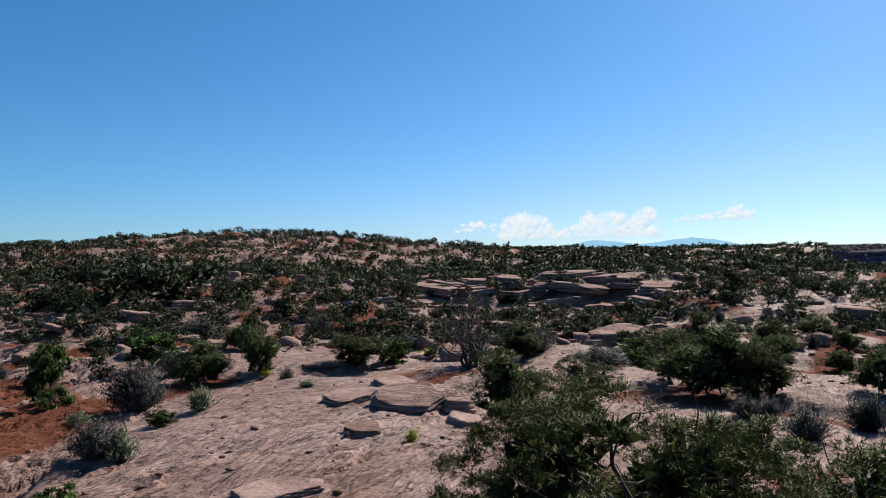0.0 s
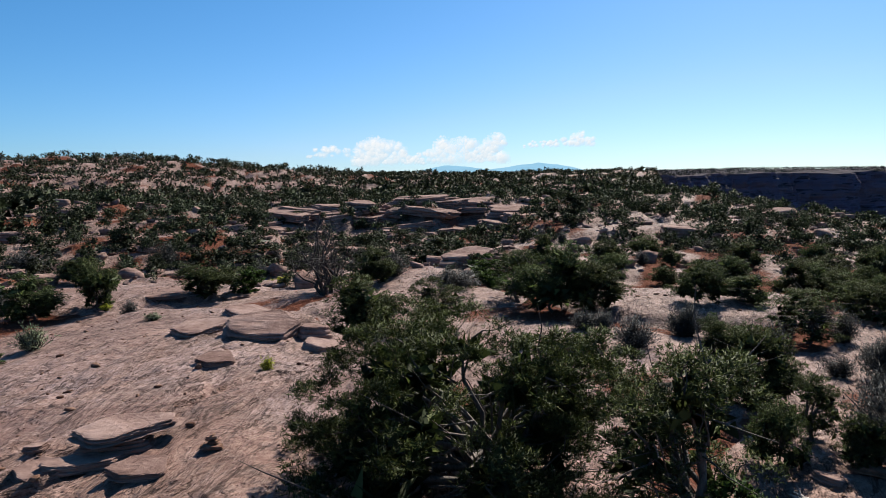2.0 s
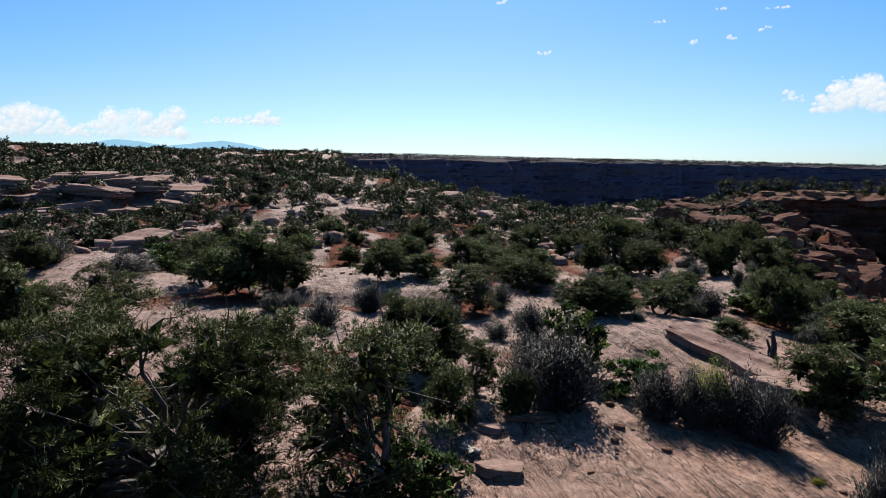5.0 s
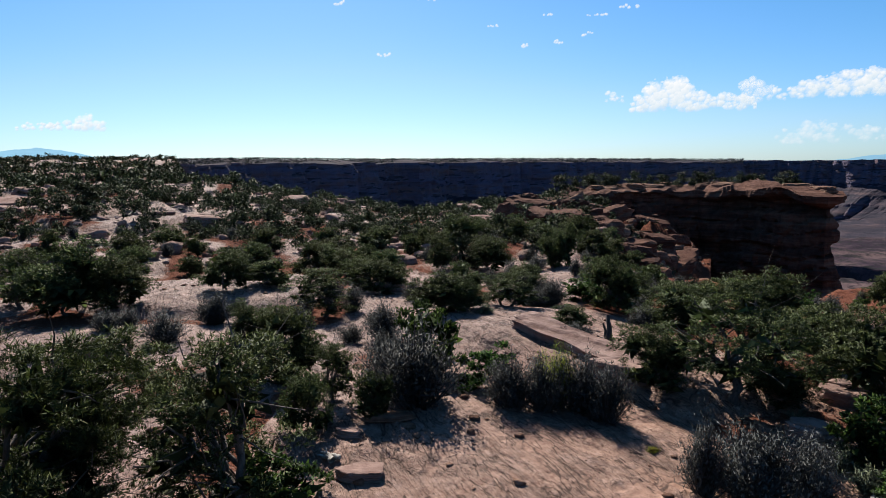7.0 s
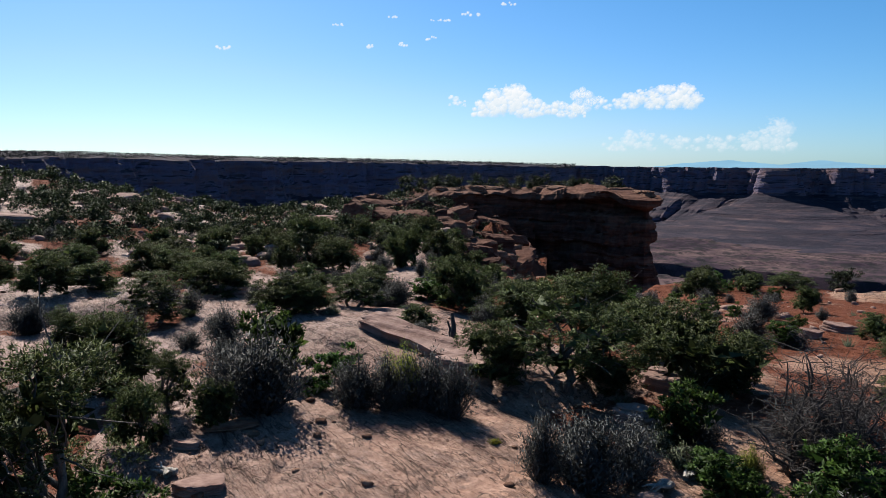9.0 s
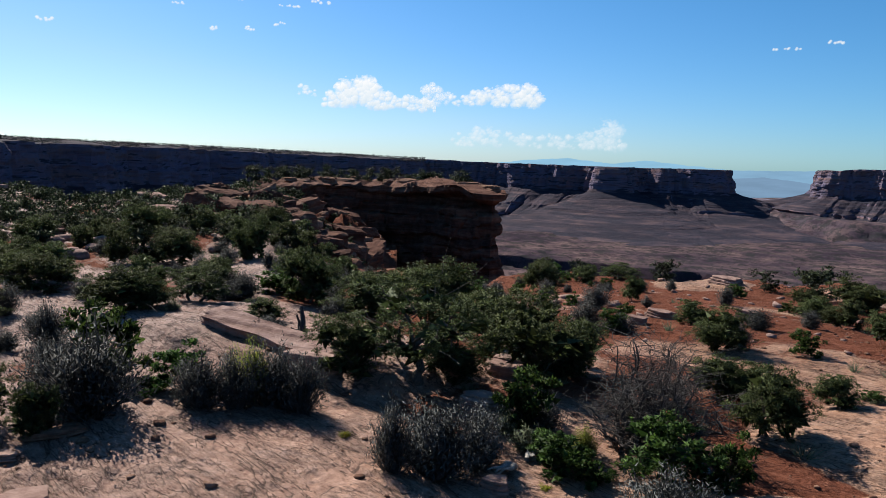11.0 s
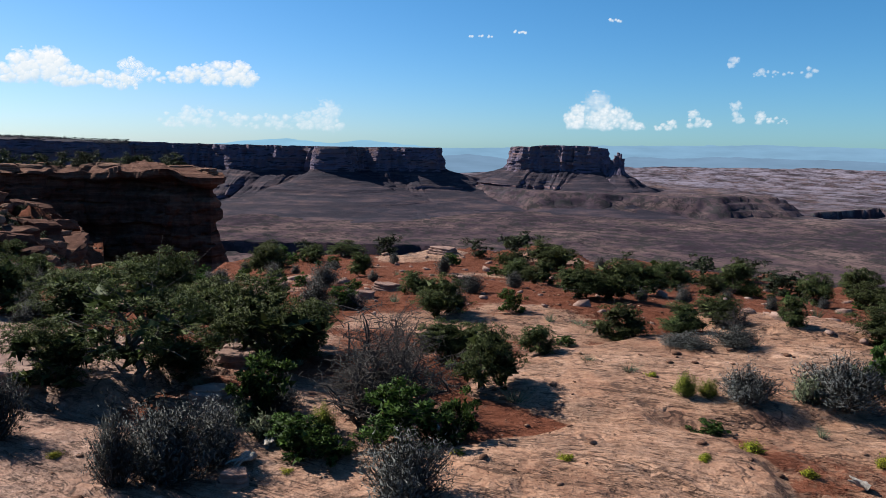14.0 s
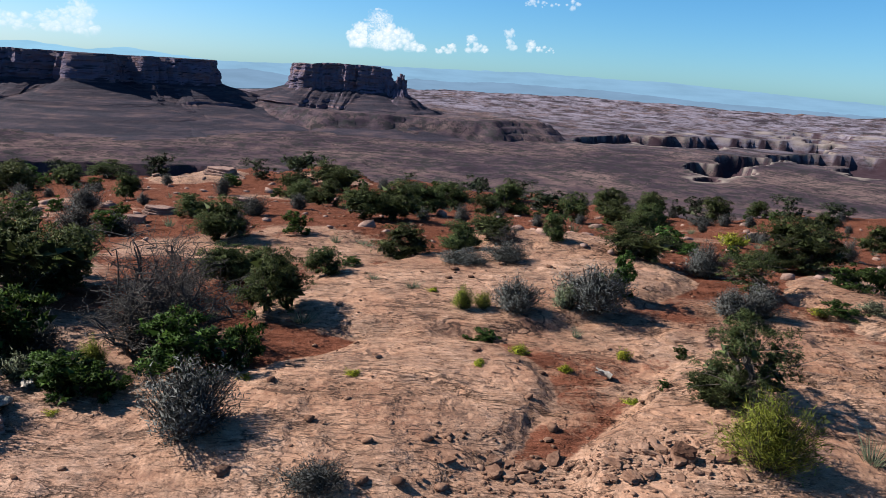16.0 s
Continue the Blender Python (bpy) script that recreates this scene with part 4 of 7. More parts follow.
def layered_mesh(name, seed, layers=5, mat=None):
    """A broken slab about 1 m across: thin beds on one another, each with its own ragged edge."""
    rng = np.random.default_rng(seed)
    n = 40
    t = np.linspace(0, 2 * np.pi, n, endpoint=False)
    corners = np.sort(rng.uniform(0, 2 * np.pi, 6))
    reach = np.min([0.40 / np.maximum(np.cos((t - c + np.pi) % (2 * np.pi) - np.pi), 0.28) * f for c, f in zip(corners, rng.uniform(0.85, 1.25, 6))], 0)
    reach = np.clip(reach, 0.28, 0.56)
    cuts = np.concatenate([[0], np.cumsum(rng.uniform(0.5, 1.6, layers))])
    cuts = cuts / cuts[-1] - 0.5
    rings, grow = [], np.linspace(1.03, 0.92, layers) + rng.uniform(-0.07, 0.05, layers)
    for k in range(layers):
        own = reach * grow[k] * (1 + 0.05 * fbm(np.cos(t) * 2.5 + 3 * k, np.sin(t) * 2.5 + seed, seed + k, 3))
        gap = 0.10 * (cuts[k + 1] - cuts[k])
        wave = 0.03 * fbm(np.cos(t) * 1.4, np.sin(t) * 1.4 + seed, seed + 50, 2)
        for f, z in ((0.93, cuts[k] + 0.2 * gap), (0.985, cuts[k] + gap), (1.0, (cuts[k] + cuts[k + 1]) / 2), (0.985, cuts[k + 1] - 1.6 * gap), (0.93, cuts[k + 1])):
            jag = 1 + 0.018 * rng.normal(size=n)
            rings.append(np.stack([np.cos(t) * own * f * jag, np.sin(t) * own * f * jag, z + wave], -1))
    for f in (0.75, 0.5, 0.25, 0.02):
        p = rings[5 * layers - 1].copy()
        p[:, :2] *= f / 0.93
        p[:, 2] = 0.5 + 0.05 * fbm(p[:, 0] * 5 + seed, p[:, 1] * 5, seed + 70, 3)
        rings.append(p)
    me = grid_mesh(name, np.stack(rings), len(rings), n, mat or TALUS, True)
    me.polygons.foreach_set("use_smooth", np.zeros(len(me.polygons), bool))
    return me


REDBLOCKS = [rock_mesh("block", 103 + k, (0.45, 0.6, 0.35, 0.7, 0.5, 0.4)[k], 0.2, 3, 4, CLIFF_RED) for k in range(6)]
LAYERED = [layered_mesh("slab", 7 + 5 * k, 3 + k % 3) for k in range(6)]


def rock(name, x, y, w, d, h, turn=0.0, tilt=(0, 0), k=0, lift=0.0, label="weathered pinkish sandstone boulder on slickrock", category="boulder", group="boulders", pool=None):
    me = (pool or ROCKS)[k % len(pool or ROCKS)]
    z = float(ground(np.array([x]), np.array([y]))[0][0])
    zs = [v.co.z for v in me.vertices]
    span = max(zs) - min(zs)
    ob = new(name, me)
    ob.matrix_basis = Matrix.LocRotScale((x, y, z + h * 0.5 - 0.22 * h + lift), Euler((radians(tilt[0]), radians(tilt[1]), radians(turn))), (w, d, h / span))
    return tagged(ob, label, category, group)


def prow():
    """The sandstone headland: a cliff of thick beds under an overhanging cap."""
    path = np.array([(57, 108), (60, 112), (63, 117), (65.5, 122), (68, 123), (70.5, 119), (73, 113), (75.3, 108), (76.6, 106.5), (77.0, 108), (76.9, 113), (76.2, 124), (75.4, 140)], float)
    px, py = polar(path[:, 0], path[:, 1])
    seg = np.concatenate([[0], np.cumsum(np.hypot(np.diff(px), np.diff(py)))])
    s = np.linspace(0, seg[-1], 260)
    x, y = np.interp(s, seg, px), np.interp(s, seg, py)
    tx, ty = np.gradient(x), np.gradient(y)
    n = np.hypot(tx, ty)
    nx, ny = ty / n, -tx / n
    if (nx * -x + ny * -y)[:150].sum() < 0:
        nx, ny = -nx, -ny
    v = np.concatenate([np.linspace(0, 1, 90), np.linspace(1.01, 1.6, 14)])
    S, V = np.meshgrid(s, v)
    top = 0.15 + 0.5 * smooth(40, 20, np.abs(S - 30)) + 0.35 * fbm(S / 5, S * 0, 203, 3)
    top = top + 0.9 * np.exp(-(((S - seg[7] + 4) / 5) ** 2))
    z = np.where(V <= 1, -26 + (top + 26) * V, top + 0.5 * fbm(S / 3, V * 8, 207, 3) + 0.6 * smooth(1, 1.3, V))
    # beds: courses of differing thickness, split by joints into blocks, the cap out over them
    bed = z / 1.7 + 0.5 * fbm(S / 14, S * 0, 211, 3)
    row = np.floor(bed)
    block = np.floor(S / 3.3 + 5.7 * lattice(row, np.zeros_like(row), 17) + 0.5 * fbm(S / 4, V * 6, 219, 2))
    off = 0.9 * lattice(row, np.zeros_like(row), 9) + 1.0 * lattice(block, row, 13) + 1.3 * fbm(S / 11, V * 2.5, 215, 4) + 0.25 * fbm(S / 1.6, V * 26, 217, 3)
    off = off - 0.7 * smooth(0.10, 0.0, bed - row)
    hollow = smooth(0.86, 0.90, V) * (1 - smooth(0.935, 0.95, V))
    off = off + (0.9 * smooth(0.95, 0.96, V) - 1.1 * hollow) * smooth(20, 36, S)
    off = off + 4 * (1 - smooth(0, 0.35, V))
    edge = off[len(v) - 15]
    off = np.where(V > 1, edge[None] - (V - 1) * 34 + 0.4 * fbm(S / 3, V * 5, 223, 3), off)
    X, Y = x + nx * off, y + ny * off
    # the top closes towards the headland's spine
    e = len(v) - 15
    ea, er = np.degrees(np.arctan2(X[e], Y[e])), np.hypot(X[e], Y[e])
    sa, sr = ea - 3.2 * smooth(70, 77, ea), er + 15 * (1 - smooth(seg[8], seg[11], s))
    bx, by = polar(sa, sr)
    k = np.clip((V - 1) / 0.6, 0, 1)
    X, Y = np.where(V > 1, X[e] * (1 - k) + bx * k, X), np.where(V > 1, Y[e] * (1 - k) + by * k, Y)
    co = np.stack([X, Y, z], -1)
    me = grid_mesh("cliff_headland", co, len(v), len(s), CLIFF_RED)
    me.polygons.foreach_set("use_smooth", np.zeros(len(me.polygons), bool))
    tagged(new("cliff_headland", me), "dark red layered sandstone headland with an overhanging cap", "cliff", kind="structure")


prow()


def rubble(name, count, seed, where, sizes, pool, label, mat, sink=0.3):
    """Loose stones too many to count, one mesh."""
    rng = np.random.default_rng(seed)
    soup = Soup()
    shapes = []
    for me in pool:
        c = np.empty(len(me.vertices) * 3, np.float32)
        me.vertices.foreach_get("co", c)
        f = np.empty(len(me.polygons) * 3, np.int32)
        me.polygons.foreach_get("vertices", f)
        shapes.append((c.reshape(-1, 3), f.reshape(-1, 3)))
    x, y = where(rng, count)
    z = ground(x, y)[0]
    for i in range(len(x)):
        c, f = shapes[rng.integers(len(shapes))]
        t, s = rng.uniform(0, 6.28), sizes[0] * (sizes[1] / sizes[0]) ** (rng.uniform() ** 2.2)
        p = c * s * np.array([1, rng.uniform(0.6, 1), rng.uniform(0.7, 1.1)])
        tip = rng.normal() * 0.22
        p = p @ np.array([[math.cos(tip), 0, -math.sin(tip)], [0, 1, 0], [math.sin(tip), 0, math.cos(tip)]])
        p = np.stack([p[:, 0] * math.cos(t) - p[:, 1] * math.sin(t), p[:, 0] * math.sin(t) + p[:, 1] * math.cos(t), p[:, 2]], -1)
        soup.add(p + np.array([x[i], y[i], z[i] + s * 0.12 - s * sink * 0.1]), f)
    return tagged(new(name, soup.mesh(name, mat, False)), label, "stones", kind="stuff")


def sector(a0, a1, r0, r1, bias=1.0):
    def where(rng, n):
        return polar(rng.uniform(a0, a1, n), r0 + (r1 - r0) * rng.uniform(0, 1, n) ** bias)
    return where


TINY = [rock_mesh("chip", 63 + k, (0.5, 0.35, 0.65)[k], 0.22, 1, 2) for k in range(3)]
LOW = [rock_mesh("chip", 43 + k, (0.5, 0.35, 0.6)[k], 0.2, 2, 3) for k in range(3)]
rubble("loose_stones", 2600, 7, sector(-36, 150, 7, 40, 1.0), (0.04, 0.30), TINY, "loose sandstone chips and stones over the slickrock", DARKSTONE)
rubble("ledge_stones", 2000, 8, sector(-36, 66, 38, 128, 1.0), (0.4, 2.3), LOW, "broken sandstone ledges and blocks among trees", TALUS)
rubble("talus_blocks", 380, 9, sector(55, 69, 60, 118, 1.0), (0.7, 4.2), LOW, "tumbled red sandstone blocks below a cliff", DARKSTONE)
rubble("rim_stones", 700, 10, sector(66, 150, 22, 57, 1.0), (0.10, 0.9), TINY, "scattered pale stones on red desert soil", TALUS)


# slabs and blocks that one can tell apart
def outcrop():
    """The ledge of sandstone before the hill: thick slabs, one on another."""
    rng = random.Random(21)
    for k in range(44):
        az = -4 + 21 * (k % 22) / 21 + rng.uniform(-0.5, 0.5)
        level = k // 22
        r = 89 + 5 * level + rng.uniform(-2, 2) + 3 * math.sin(az * 0.7)
        x, y = polar(az, r)
        rock("sandstone_ledge", x, y, rng.uniform(4, 11), rng.uniform(3, 6), rng.uniform(0.7, 1.4), -az + rng.uniform(-35, 35), (rng.uniform(-5, 9), rng.uniform(-8, 8)), rng.randrange(6), 0.7 * level - 0.6, "thick slab of pinkish sandstone in a ledge", "rock ledge", "sandstone ledges", (LAYERED, ROCKS)[k % 2])
    for k in range(60):
        az, r = rng.uniform(-34, 60), rng.uniform(42, 120)
        x, y = polar(az, r)
        s = rng.uniform(1.2, 3.6) * (0.6 + r / 150)
        rock("sandstone_block", x, y, s * 1.3, s, s * rng.uniform(0.22, 0.42), rng.uniform(0, 360), (rng.uniform(-8, 8), rng.uniform(-8, 8)), rng.randrange(6), 0, "flat block of pinkish sandstone among junipers", "boulder", "sandstone blocks", (LAYERED, ROCKS)[k % 2])


outcrop()


def flank():
    """Broken blocks that step down from the mesa top to the headland's foot."""
    rng = random.Random(43)
    for k in range(80):
        az, r = rng.uniform(54, 67.5), rng.uniform(60, 114)
        x, y = (float(c) for c in polar(az, r))
        s = rng.uniform(1.6, 4.2) * (0.5 + r / 160)
        rock("sandstone_boulder", x, y, s * rng.uniform(1.0, 1.7), s, s * rng.uniform(0.35, 0.7), rng.uniform(0, 360), (rng.uniform(-14, 14), rng.uniform(-14, 14)), rng.randrange(6), 0, "broken reddish sandstone boulder below a headland", "boulder", "headland boulders", REDBLOCKS)


flank()


def prow_top():
    """Blocks and brush on the headland's flat top."""
    rng = random.Random(31)
    for k in range(60):
        az = rng.uniform(60, 76.6)
        r = float(np.interp(az, (60, 63, 68, 73, 76.3), (116, 121, 127, 118, 111))) + rng.uniform(0, 6)
        x, y = (float(c) for c in polar(az, r))
        s = rng.uniform(0.9, 3.4)
        ob = rock("sandstone_block", x, y, s * 1.5, s, s * 0.45, rng.uniform(0, 360), (0, 0), rng.randrange(4), 0, "flat red block on a cliff's top", "boulder", "cliff top blocks", SMALL)
        ob.location.z = 0.75 + rng.uniform(-0.2, 0.5)
    for k in range(44):
        az = rng.uniform(57, 75.2)
        r = float(np.interp(az, (58, 63, 68, 73, 76.3), (114, 123, 129, 121, 113))) + rng.uniform(0, 7)
        x, y = (float(c) for c in polar(az, r))
        h = rng.uniform(1.5, 3.0)
        plant("far_juniper", x, y, h * 1.2, h, rng.uniform(0, 360), 0.75)


prow_top()

# ---- plants that stand near, one by one ----
plant("juniper_tree", -11.95, 31.71, 2.75, 1.91, 0)
plant("juniper_tree", -9.58, 32.71, 1.94, 2.16, 67)
plant("blackbrush", -12.41, 26.26, 3.32, 1.88, 134)
plant("green_shrub", -15.55, 34.94, 2.95, 2.00, 201)
plant("blackbrush", -13.81, 33.10, 1.96, 1.08, 268)
plant("grey_sagebrush", -19.79, 51.71, 4.52, 1.84, 335)
plant("juniper_tree", -12.63, 40.19, 2.36, 1.50, 42)
plant("far_juniper", -19.72, 57.18, 2.69, 1.37, 109)
plant("far_juniper", -27.91, 64.13, 7.34, 5.37, 176)
plant("far_juniper", -30.72, 62.04, 6.71, 4.75, 243)
plant("far_juniper", -26.05, 68.04, 6.47, 4.41, 310)
plant("far_juniper", -37.31, 66.81, 7.26, 4.23, 17)
plant("far_juniper", -36.94, 61.68, 4.64, 2.90, 84)
plant("far_juniper", -14.62, 60.99, 4.56, 3.14, 151)
plant("far_juniper", -12.14, 60.89, 3.51, 2.51, 218)
plant("blackbrush", -10.86, 52.86, 3.43, 1.89, 285)
plant("far_juniper", -8.29, 54.29, 4.01, 2.89, 352)
plant("far_juniper", -4.82, 54.64, 4.89, 2.22, 59)
plant("juniper_tree", -5.15, 35.33, 3.19, 1.56, 126)
plant("green_shrub", -3.57, 36.67, 2.10, 1.33, 193)
plant("dead_juniper", 0.33, 35.45, 3.59, 3.73, 260)
plant("juniper_tree", 3.06, 37.50, 2.44, 1.88, 327)
plant("juniper_tree", 1.51, 24.53, 3.01, 2.18, 34)
plant("gnarled_juniper", 4.36, 25.13, 2.71, 1.85, 101)
plant("juniper_tree", 9.54, 26.89, 3.93, 2.86, 168)
plant("juniper_tree", 10.75, 26.08, 2.53, 1.94, 235)
plant("gnarled_juniper", 8.72, 29.74, 2.77, 2.39, 302)
plant("green_shrub", 9.37, 36.49, 3.37, 1.48, 9)
plant("far_juniper", 7.82, 48.96, 4.37, 1.95, 76)
plant("blackbrush", 4.13, 38.88, 2.49, 1.52, 143)
plant("blackbrush", 6.52, 33.45, 3.92, 0.98, 210)
plant("green_shrub", -16.02, 26.72, 1.77, 2.42, 277)
plant("green_shrub", -20.47, 33.39, 1.91, 1.26, 344)
plant("pale_sage", -8.55, 17.26, 0.99, 0.92, 51)
plant("blackbrush", -9.28, 17.46, 2.02, 1.04, 118)
plant("pale_sage", -8.49, 22.54, 1.30, 0.81, 185)
plant("green_shrub", -9.14, 20.91, 1.16, 0.52, 252)
plant("pale_sage", -12.46, 26.50, 0.84, 0.59, 319)
plant("pale_sage", -5.95, 26.35, 0.93, 0.32, 26)
plant("yellow_bush", -1.32, 17.40, 0.46, 0.37, 93)
plant("yellow_bush", -9.20, 32.44, 0.77, 0.34, 160)
plant("yellow_bush", -2.06, 40.73, 1.46, 0.46, 227)
plant("green_shrub", -23.70, 39.31, 1.86, 0.80, 294)
plant("pale_sage", -26.88, 52.47, 2.14, 0.86, 1)
plant("pale_sage", -13.36, 24.00, 1.13, 0.46, 68)
plant("green_shrub", -7.69, 12.90, 1.40, 1.26, 135)
plant("green_shrub", -6.57, 11.88, 1.98, 0.49, 202)
plant("pale_sage", -23.13, 53.39, 1.88, 0.75, 269)
plant("pinyon_tree", 2.36, 11.17, 6.10, 3.25, 336)
plant("gnarled_juniper", 4.92, 9.00, 3.30, 3.10, 43)
plant("green_shrub", 5.83, 8.73, 1.69, 1.07, 110)
plant("juniper_tree", 9.96, 14.33, 2.14, 1.85, 177)
plant("gnarled_juniper", 9.25, 11.60, 1.27, 1.33, 244)
plant("juniper_tree", 9.12, 10.24, 1.00, 0.99, 311)
plant("juniper_tree", 7.88, 10.73, 1.16, 1.21, 18)
plant("blackbrush", 10.22, 10.10, 2.75, 1.74, 85)
plant("green_shrub", 12.21, 11.56, 1.92, 1.93, 152)
plant("blackbrush", 10.65, 11.28, 1.71, 1.34, 219)
plant("green_shrub", 12.10, 9.69, 1.39, 1.02, 286)
plant("blackbrush", 11.51, 8.61, 1.61, 1.17, 353)
plant("ephedra", 12.37, 7.96, 1.24, 1.31, 60)
plant("blackbrush", 11.84, 8.00, 1.45, 1.18, 127)
plant("blackbrush", 12.42, 7.42, 1.62, 1.33, 194)
plant("blackbrush", 12.32, 6.74, 1.42, 1.24, 261)
plant("blackbrush", 14.06, 15.19, 1.64, 1.21, 328)
plant("blackbrush", 13.12, 15.58, 1.21, 0.54, 35)
plant("gnarled_juniper", 15.07, 19.30, 2.73, 1.72, 102)
plant("juniper_tree", 17.48, 15.90, 2.60, 1.44, 169)
plant("juniper_tree", 17.63, 15.01, 1.51, 1.04, 236)
plant("pale_sage", 17.53, 14.05, 0.78, 0.34, 303)
plant("blackbrush", 8.88, 22.36, 1.55, 0.72, 10)
plant("blackbrush", 9.55, 22.30, 0.96, 0.69, 77)
plant("blackbrush", 9.41, 19.63, 1.83, 0.96, 144)
plant("pale_sage", 8.31, 19.87, 0.75, 0.52, 211)
plant("pale_sage", 8.57, 18.96, 0.59, 0.36, 278)
plant("blackbrush", 12.24, 21.67, 1.95, 1.11, 345)
plant("juniper_tree", 11.92, 18.53, 1.86, 1.19, 52)
plant("juniper_tree", 6.57, 19.22, 0.84, 0.70, 119)
plant("pale_sage", 6.28, 20.75, 0.90, 0.43, 186)
plant("juniper_tree", 14.80, 25.09, 2.37, 1.69, 253)
plant("juniper_tree", 16.55, 24.94, 2.20, 1.06, 320)
plant("juniper_tree", 24.02, 29.23, 2.77, 1.57, 27)
plant("green_shrub", 8.43, 34.11, 1.72, 1.01, 94)
plant("yellow_bush", 7.83, 17.44, 0.32, 0.25, 161)
plant("far_juniper", 24.81, 46.26, 2.34, 2.04, 228)
plant("far_juniper", 40.35, 41.92, 3.54, 2.45, 295)
plant("far_juniper", 43.50, 40.70, 2.42, 1.84, 2)
plant("far_juniper", 27.50, 23.37, 2.20, 2.05, 69)
plant("far_juniper", 37.03, 28.37, 2.27, 1.88, 136)
plant("far_juniper", 32.61, 22.41, 1.93, 1.60, 203)
plant("far_juniper", 44.07, 28.47, 2.55, 2.13, 270)
plant("gnarled_juniper", 19.50, 15.00, 1.60, 1.11, 337)
plant("blackbrush", 22.21, 14.62, 1.71, 0.96, 44)
plant("green_shrub", 23.99, 14.12, 2.05, 0.90, 111)
plant("juniper_tree", 22.63, 16.13, 2.04, 1.34, 178)
plant("grey_sagebrush", 11.33, 3.53, 2.08, 1.48, 245)
plant("blackbrush", 10.74, 4.13, 1.08, 1.33, 312)
plant("grey_sagebrush", 12.03, 2.92, 1.33, 1.14, 19)
plant("green_shrub", 14.07, 2.40, 1.52, 1.34, 86)
plant("blackbrush", 14.17, 2.08, 1.24, 0.72, 153)
plant("pale_sage", 12.95, 2.24, 0.86, 0.51, 220)
plant("pale_sage", 13.41, 2.73, 0.59, 0.45, 287)
plant("green_shrub", 12.44, 1.51, 1.31, 0.70, 354)
plant("ephedra", 13.04, 1.08, 0.68, 0.68, 61)
plant("dead_juniper", 14.66, 0.20, 2.35, 2.01, 128)
plant("dead_juniper", 16.60, -0.58, 2.37, 1.60, 195)
plant("juniper_tree", 14.78, 6.88, 2.01, 1.40, 262)
plant("gnarled_juniper", 15.23, 5.23, 3.52, 2.56, 329)
plant("juniper_tree", 15.83, 4.52, 1.73, 0.83, 36)
plant("juniper_tree", 23.29, 7.04, 2.71, 2.10, 103)
plant("juniper_tree", 22.73, 10.06, 2.78, 1.54, 170)
plant("juniper_tree", 24.31, 9.50, 1.71, 1.49, 237)
plant("juniper_tree", 17.24, 2.76, 3.05, 2.11, 304)
plant("juniper_tree", 19.25, 4.35, 2.78, 1.77, 11)
plant("juniper_tree", 18.46, 1.94, 1.70, 1.37, 78)
plant("juniper_tree", 17.36, 10.78, 1.34, 0.72, 145)
plant("blackbrush", 16.40, 10.00, 1.34, 0.48, 212)
plant("gnarled_juniper", 19.34, 14.19, 2.01, 1.29, 279)
plant("blackbrush", 21.77, 14.40, 1.43, 0.78, 346)
plant("green_shrub", 25.02, 14.29, 1.41, 0.92, 53)
plant("juniper_tree", 25.89, 12.88, 1.42, 0.93, 120)
plant("blackbrush", 24.85, 2.32, 1.85, 0.95, 187)
plant("green_shrub", 24.08, 1.34, 0.99, 0.74, 254)
plant("green_shrub", 31.12, 4.95, 1.16, 0.62, 321)
plant("green_shrub", 57.17, 7.94, 1.88, 1.13, 28)
plant("far_juniper", 54.11, 5.77, 2.00, 1.60, 95)
plant("blackbrush", 55.64, 8.52, 2.32, 1.39, 162)
plant("far_juniper", 52.33, -0.40, 2.11, 1.60, 229)
plant("gnarled_juniper", 56.72, 2.82, 3.20, 1.19, 296)
plant("yellow_bush", 11.68, 5.41, 0.25, 0.10, 3)
plant("dead_juniper", 14.03, -0.47, 2.39, 1.71, 70)
plant("dead_juniper", 13.80, 0.34, 2.01, 1.32, 137)
plant("green_shrub", 12.63, -0.45, 1.81, 1.08, 204)
plant("green_shrub", 12.60, -1.46, 0.99, 1.05, 271)
plant("grey_sagebrush", 10.10, -0.38, 1.87, 1.11, 338)
plant("green_shrub", 12.07, 1.15, 1.28, 0.75, 45)
plant("juniper_tree", 17.64, -1.59, 1.48, 1.08, 112)
plant("juniper_tree", 15.17, -2.40, 1.55, 1.52, 179)
plant("juniper_tree", 17.81, -2.42, 1.35, 0.94, 246)
plant("juniper_tree", 17.69, -4.14, 1.06, 0.83, 313)
plant("green_shrub", 18.74, -5.14, 0.68, 0.28, 20)
plant("juniper_tree", 19.43, -6.99, 1.68, 1.02, 87)
plant("juniper_tree", 22.53, -1.92, 1.86, 1.37, 154)
plant("green_shrub", 22.72, -4.35, 0.99, 0.79, 221)
plant("juniper_tree", 27.78, -1.38, 1.48, 0.88, 288)
plant("blackbrush", 26.98, -3.57, 1.50, 0.79, 355)
plant("blackbrush", 24.19, 1.16, 1.79, 0.67, 62)
plant("blackbrush", 31.36, 2.56, 2.03, 1.07, 129)
plant("juniper_tree", 36.52, -6.88, 1.81, 1.35, 196)
plant("far_juniper", 52.93, -0.19, 1.79, 1.37, 263)
plant("far_juniper", 55.36, 5.88, 1.82, 1.36, 330)
plant("far_juniper", 56.68, 8.69, 1.97, 1.22, 37)
plant("gnarled_juniper", 55.44, 3.18, 2.72, 1.18, 104)
plant("far_juniper", 49.75, -6.87, 2.45, 1.45, 171)
plant("far_juniper", 46.80, -9.33, 3.11, 1.99, 238)
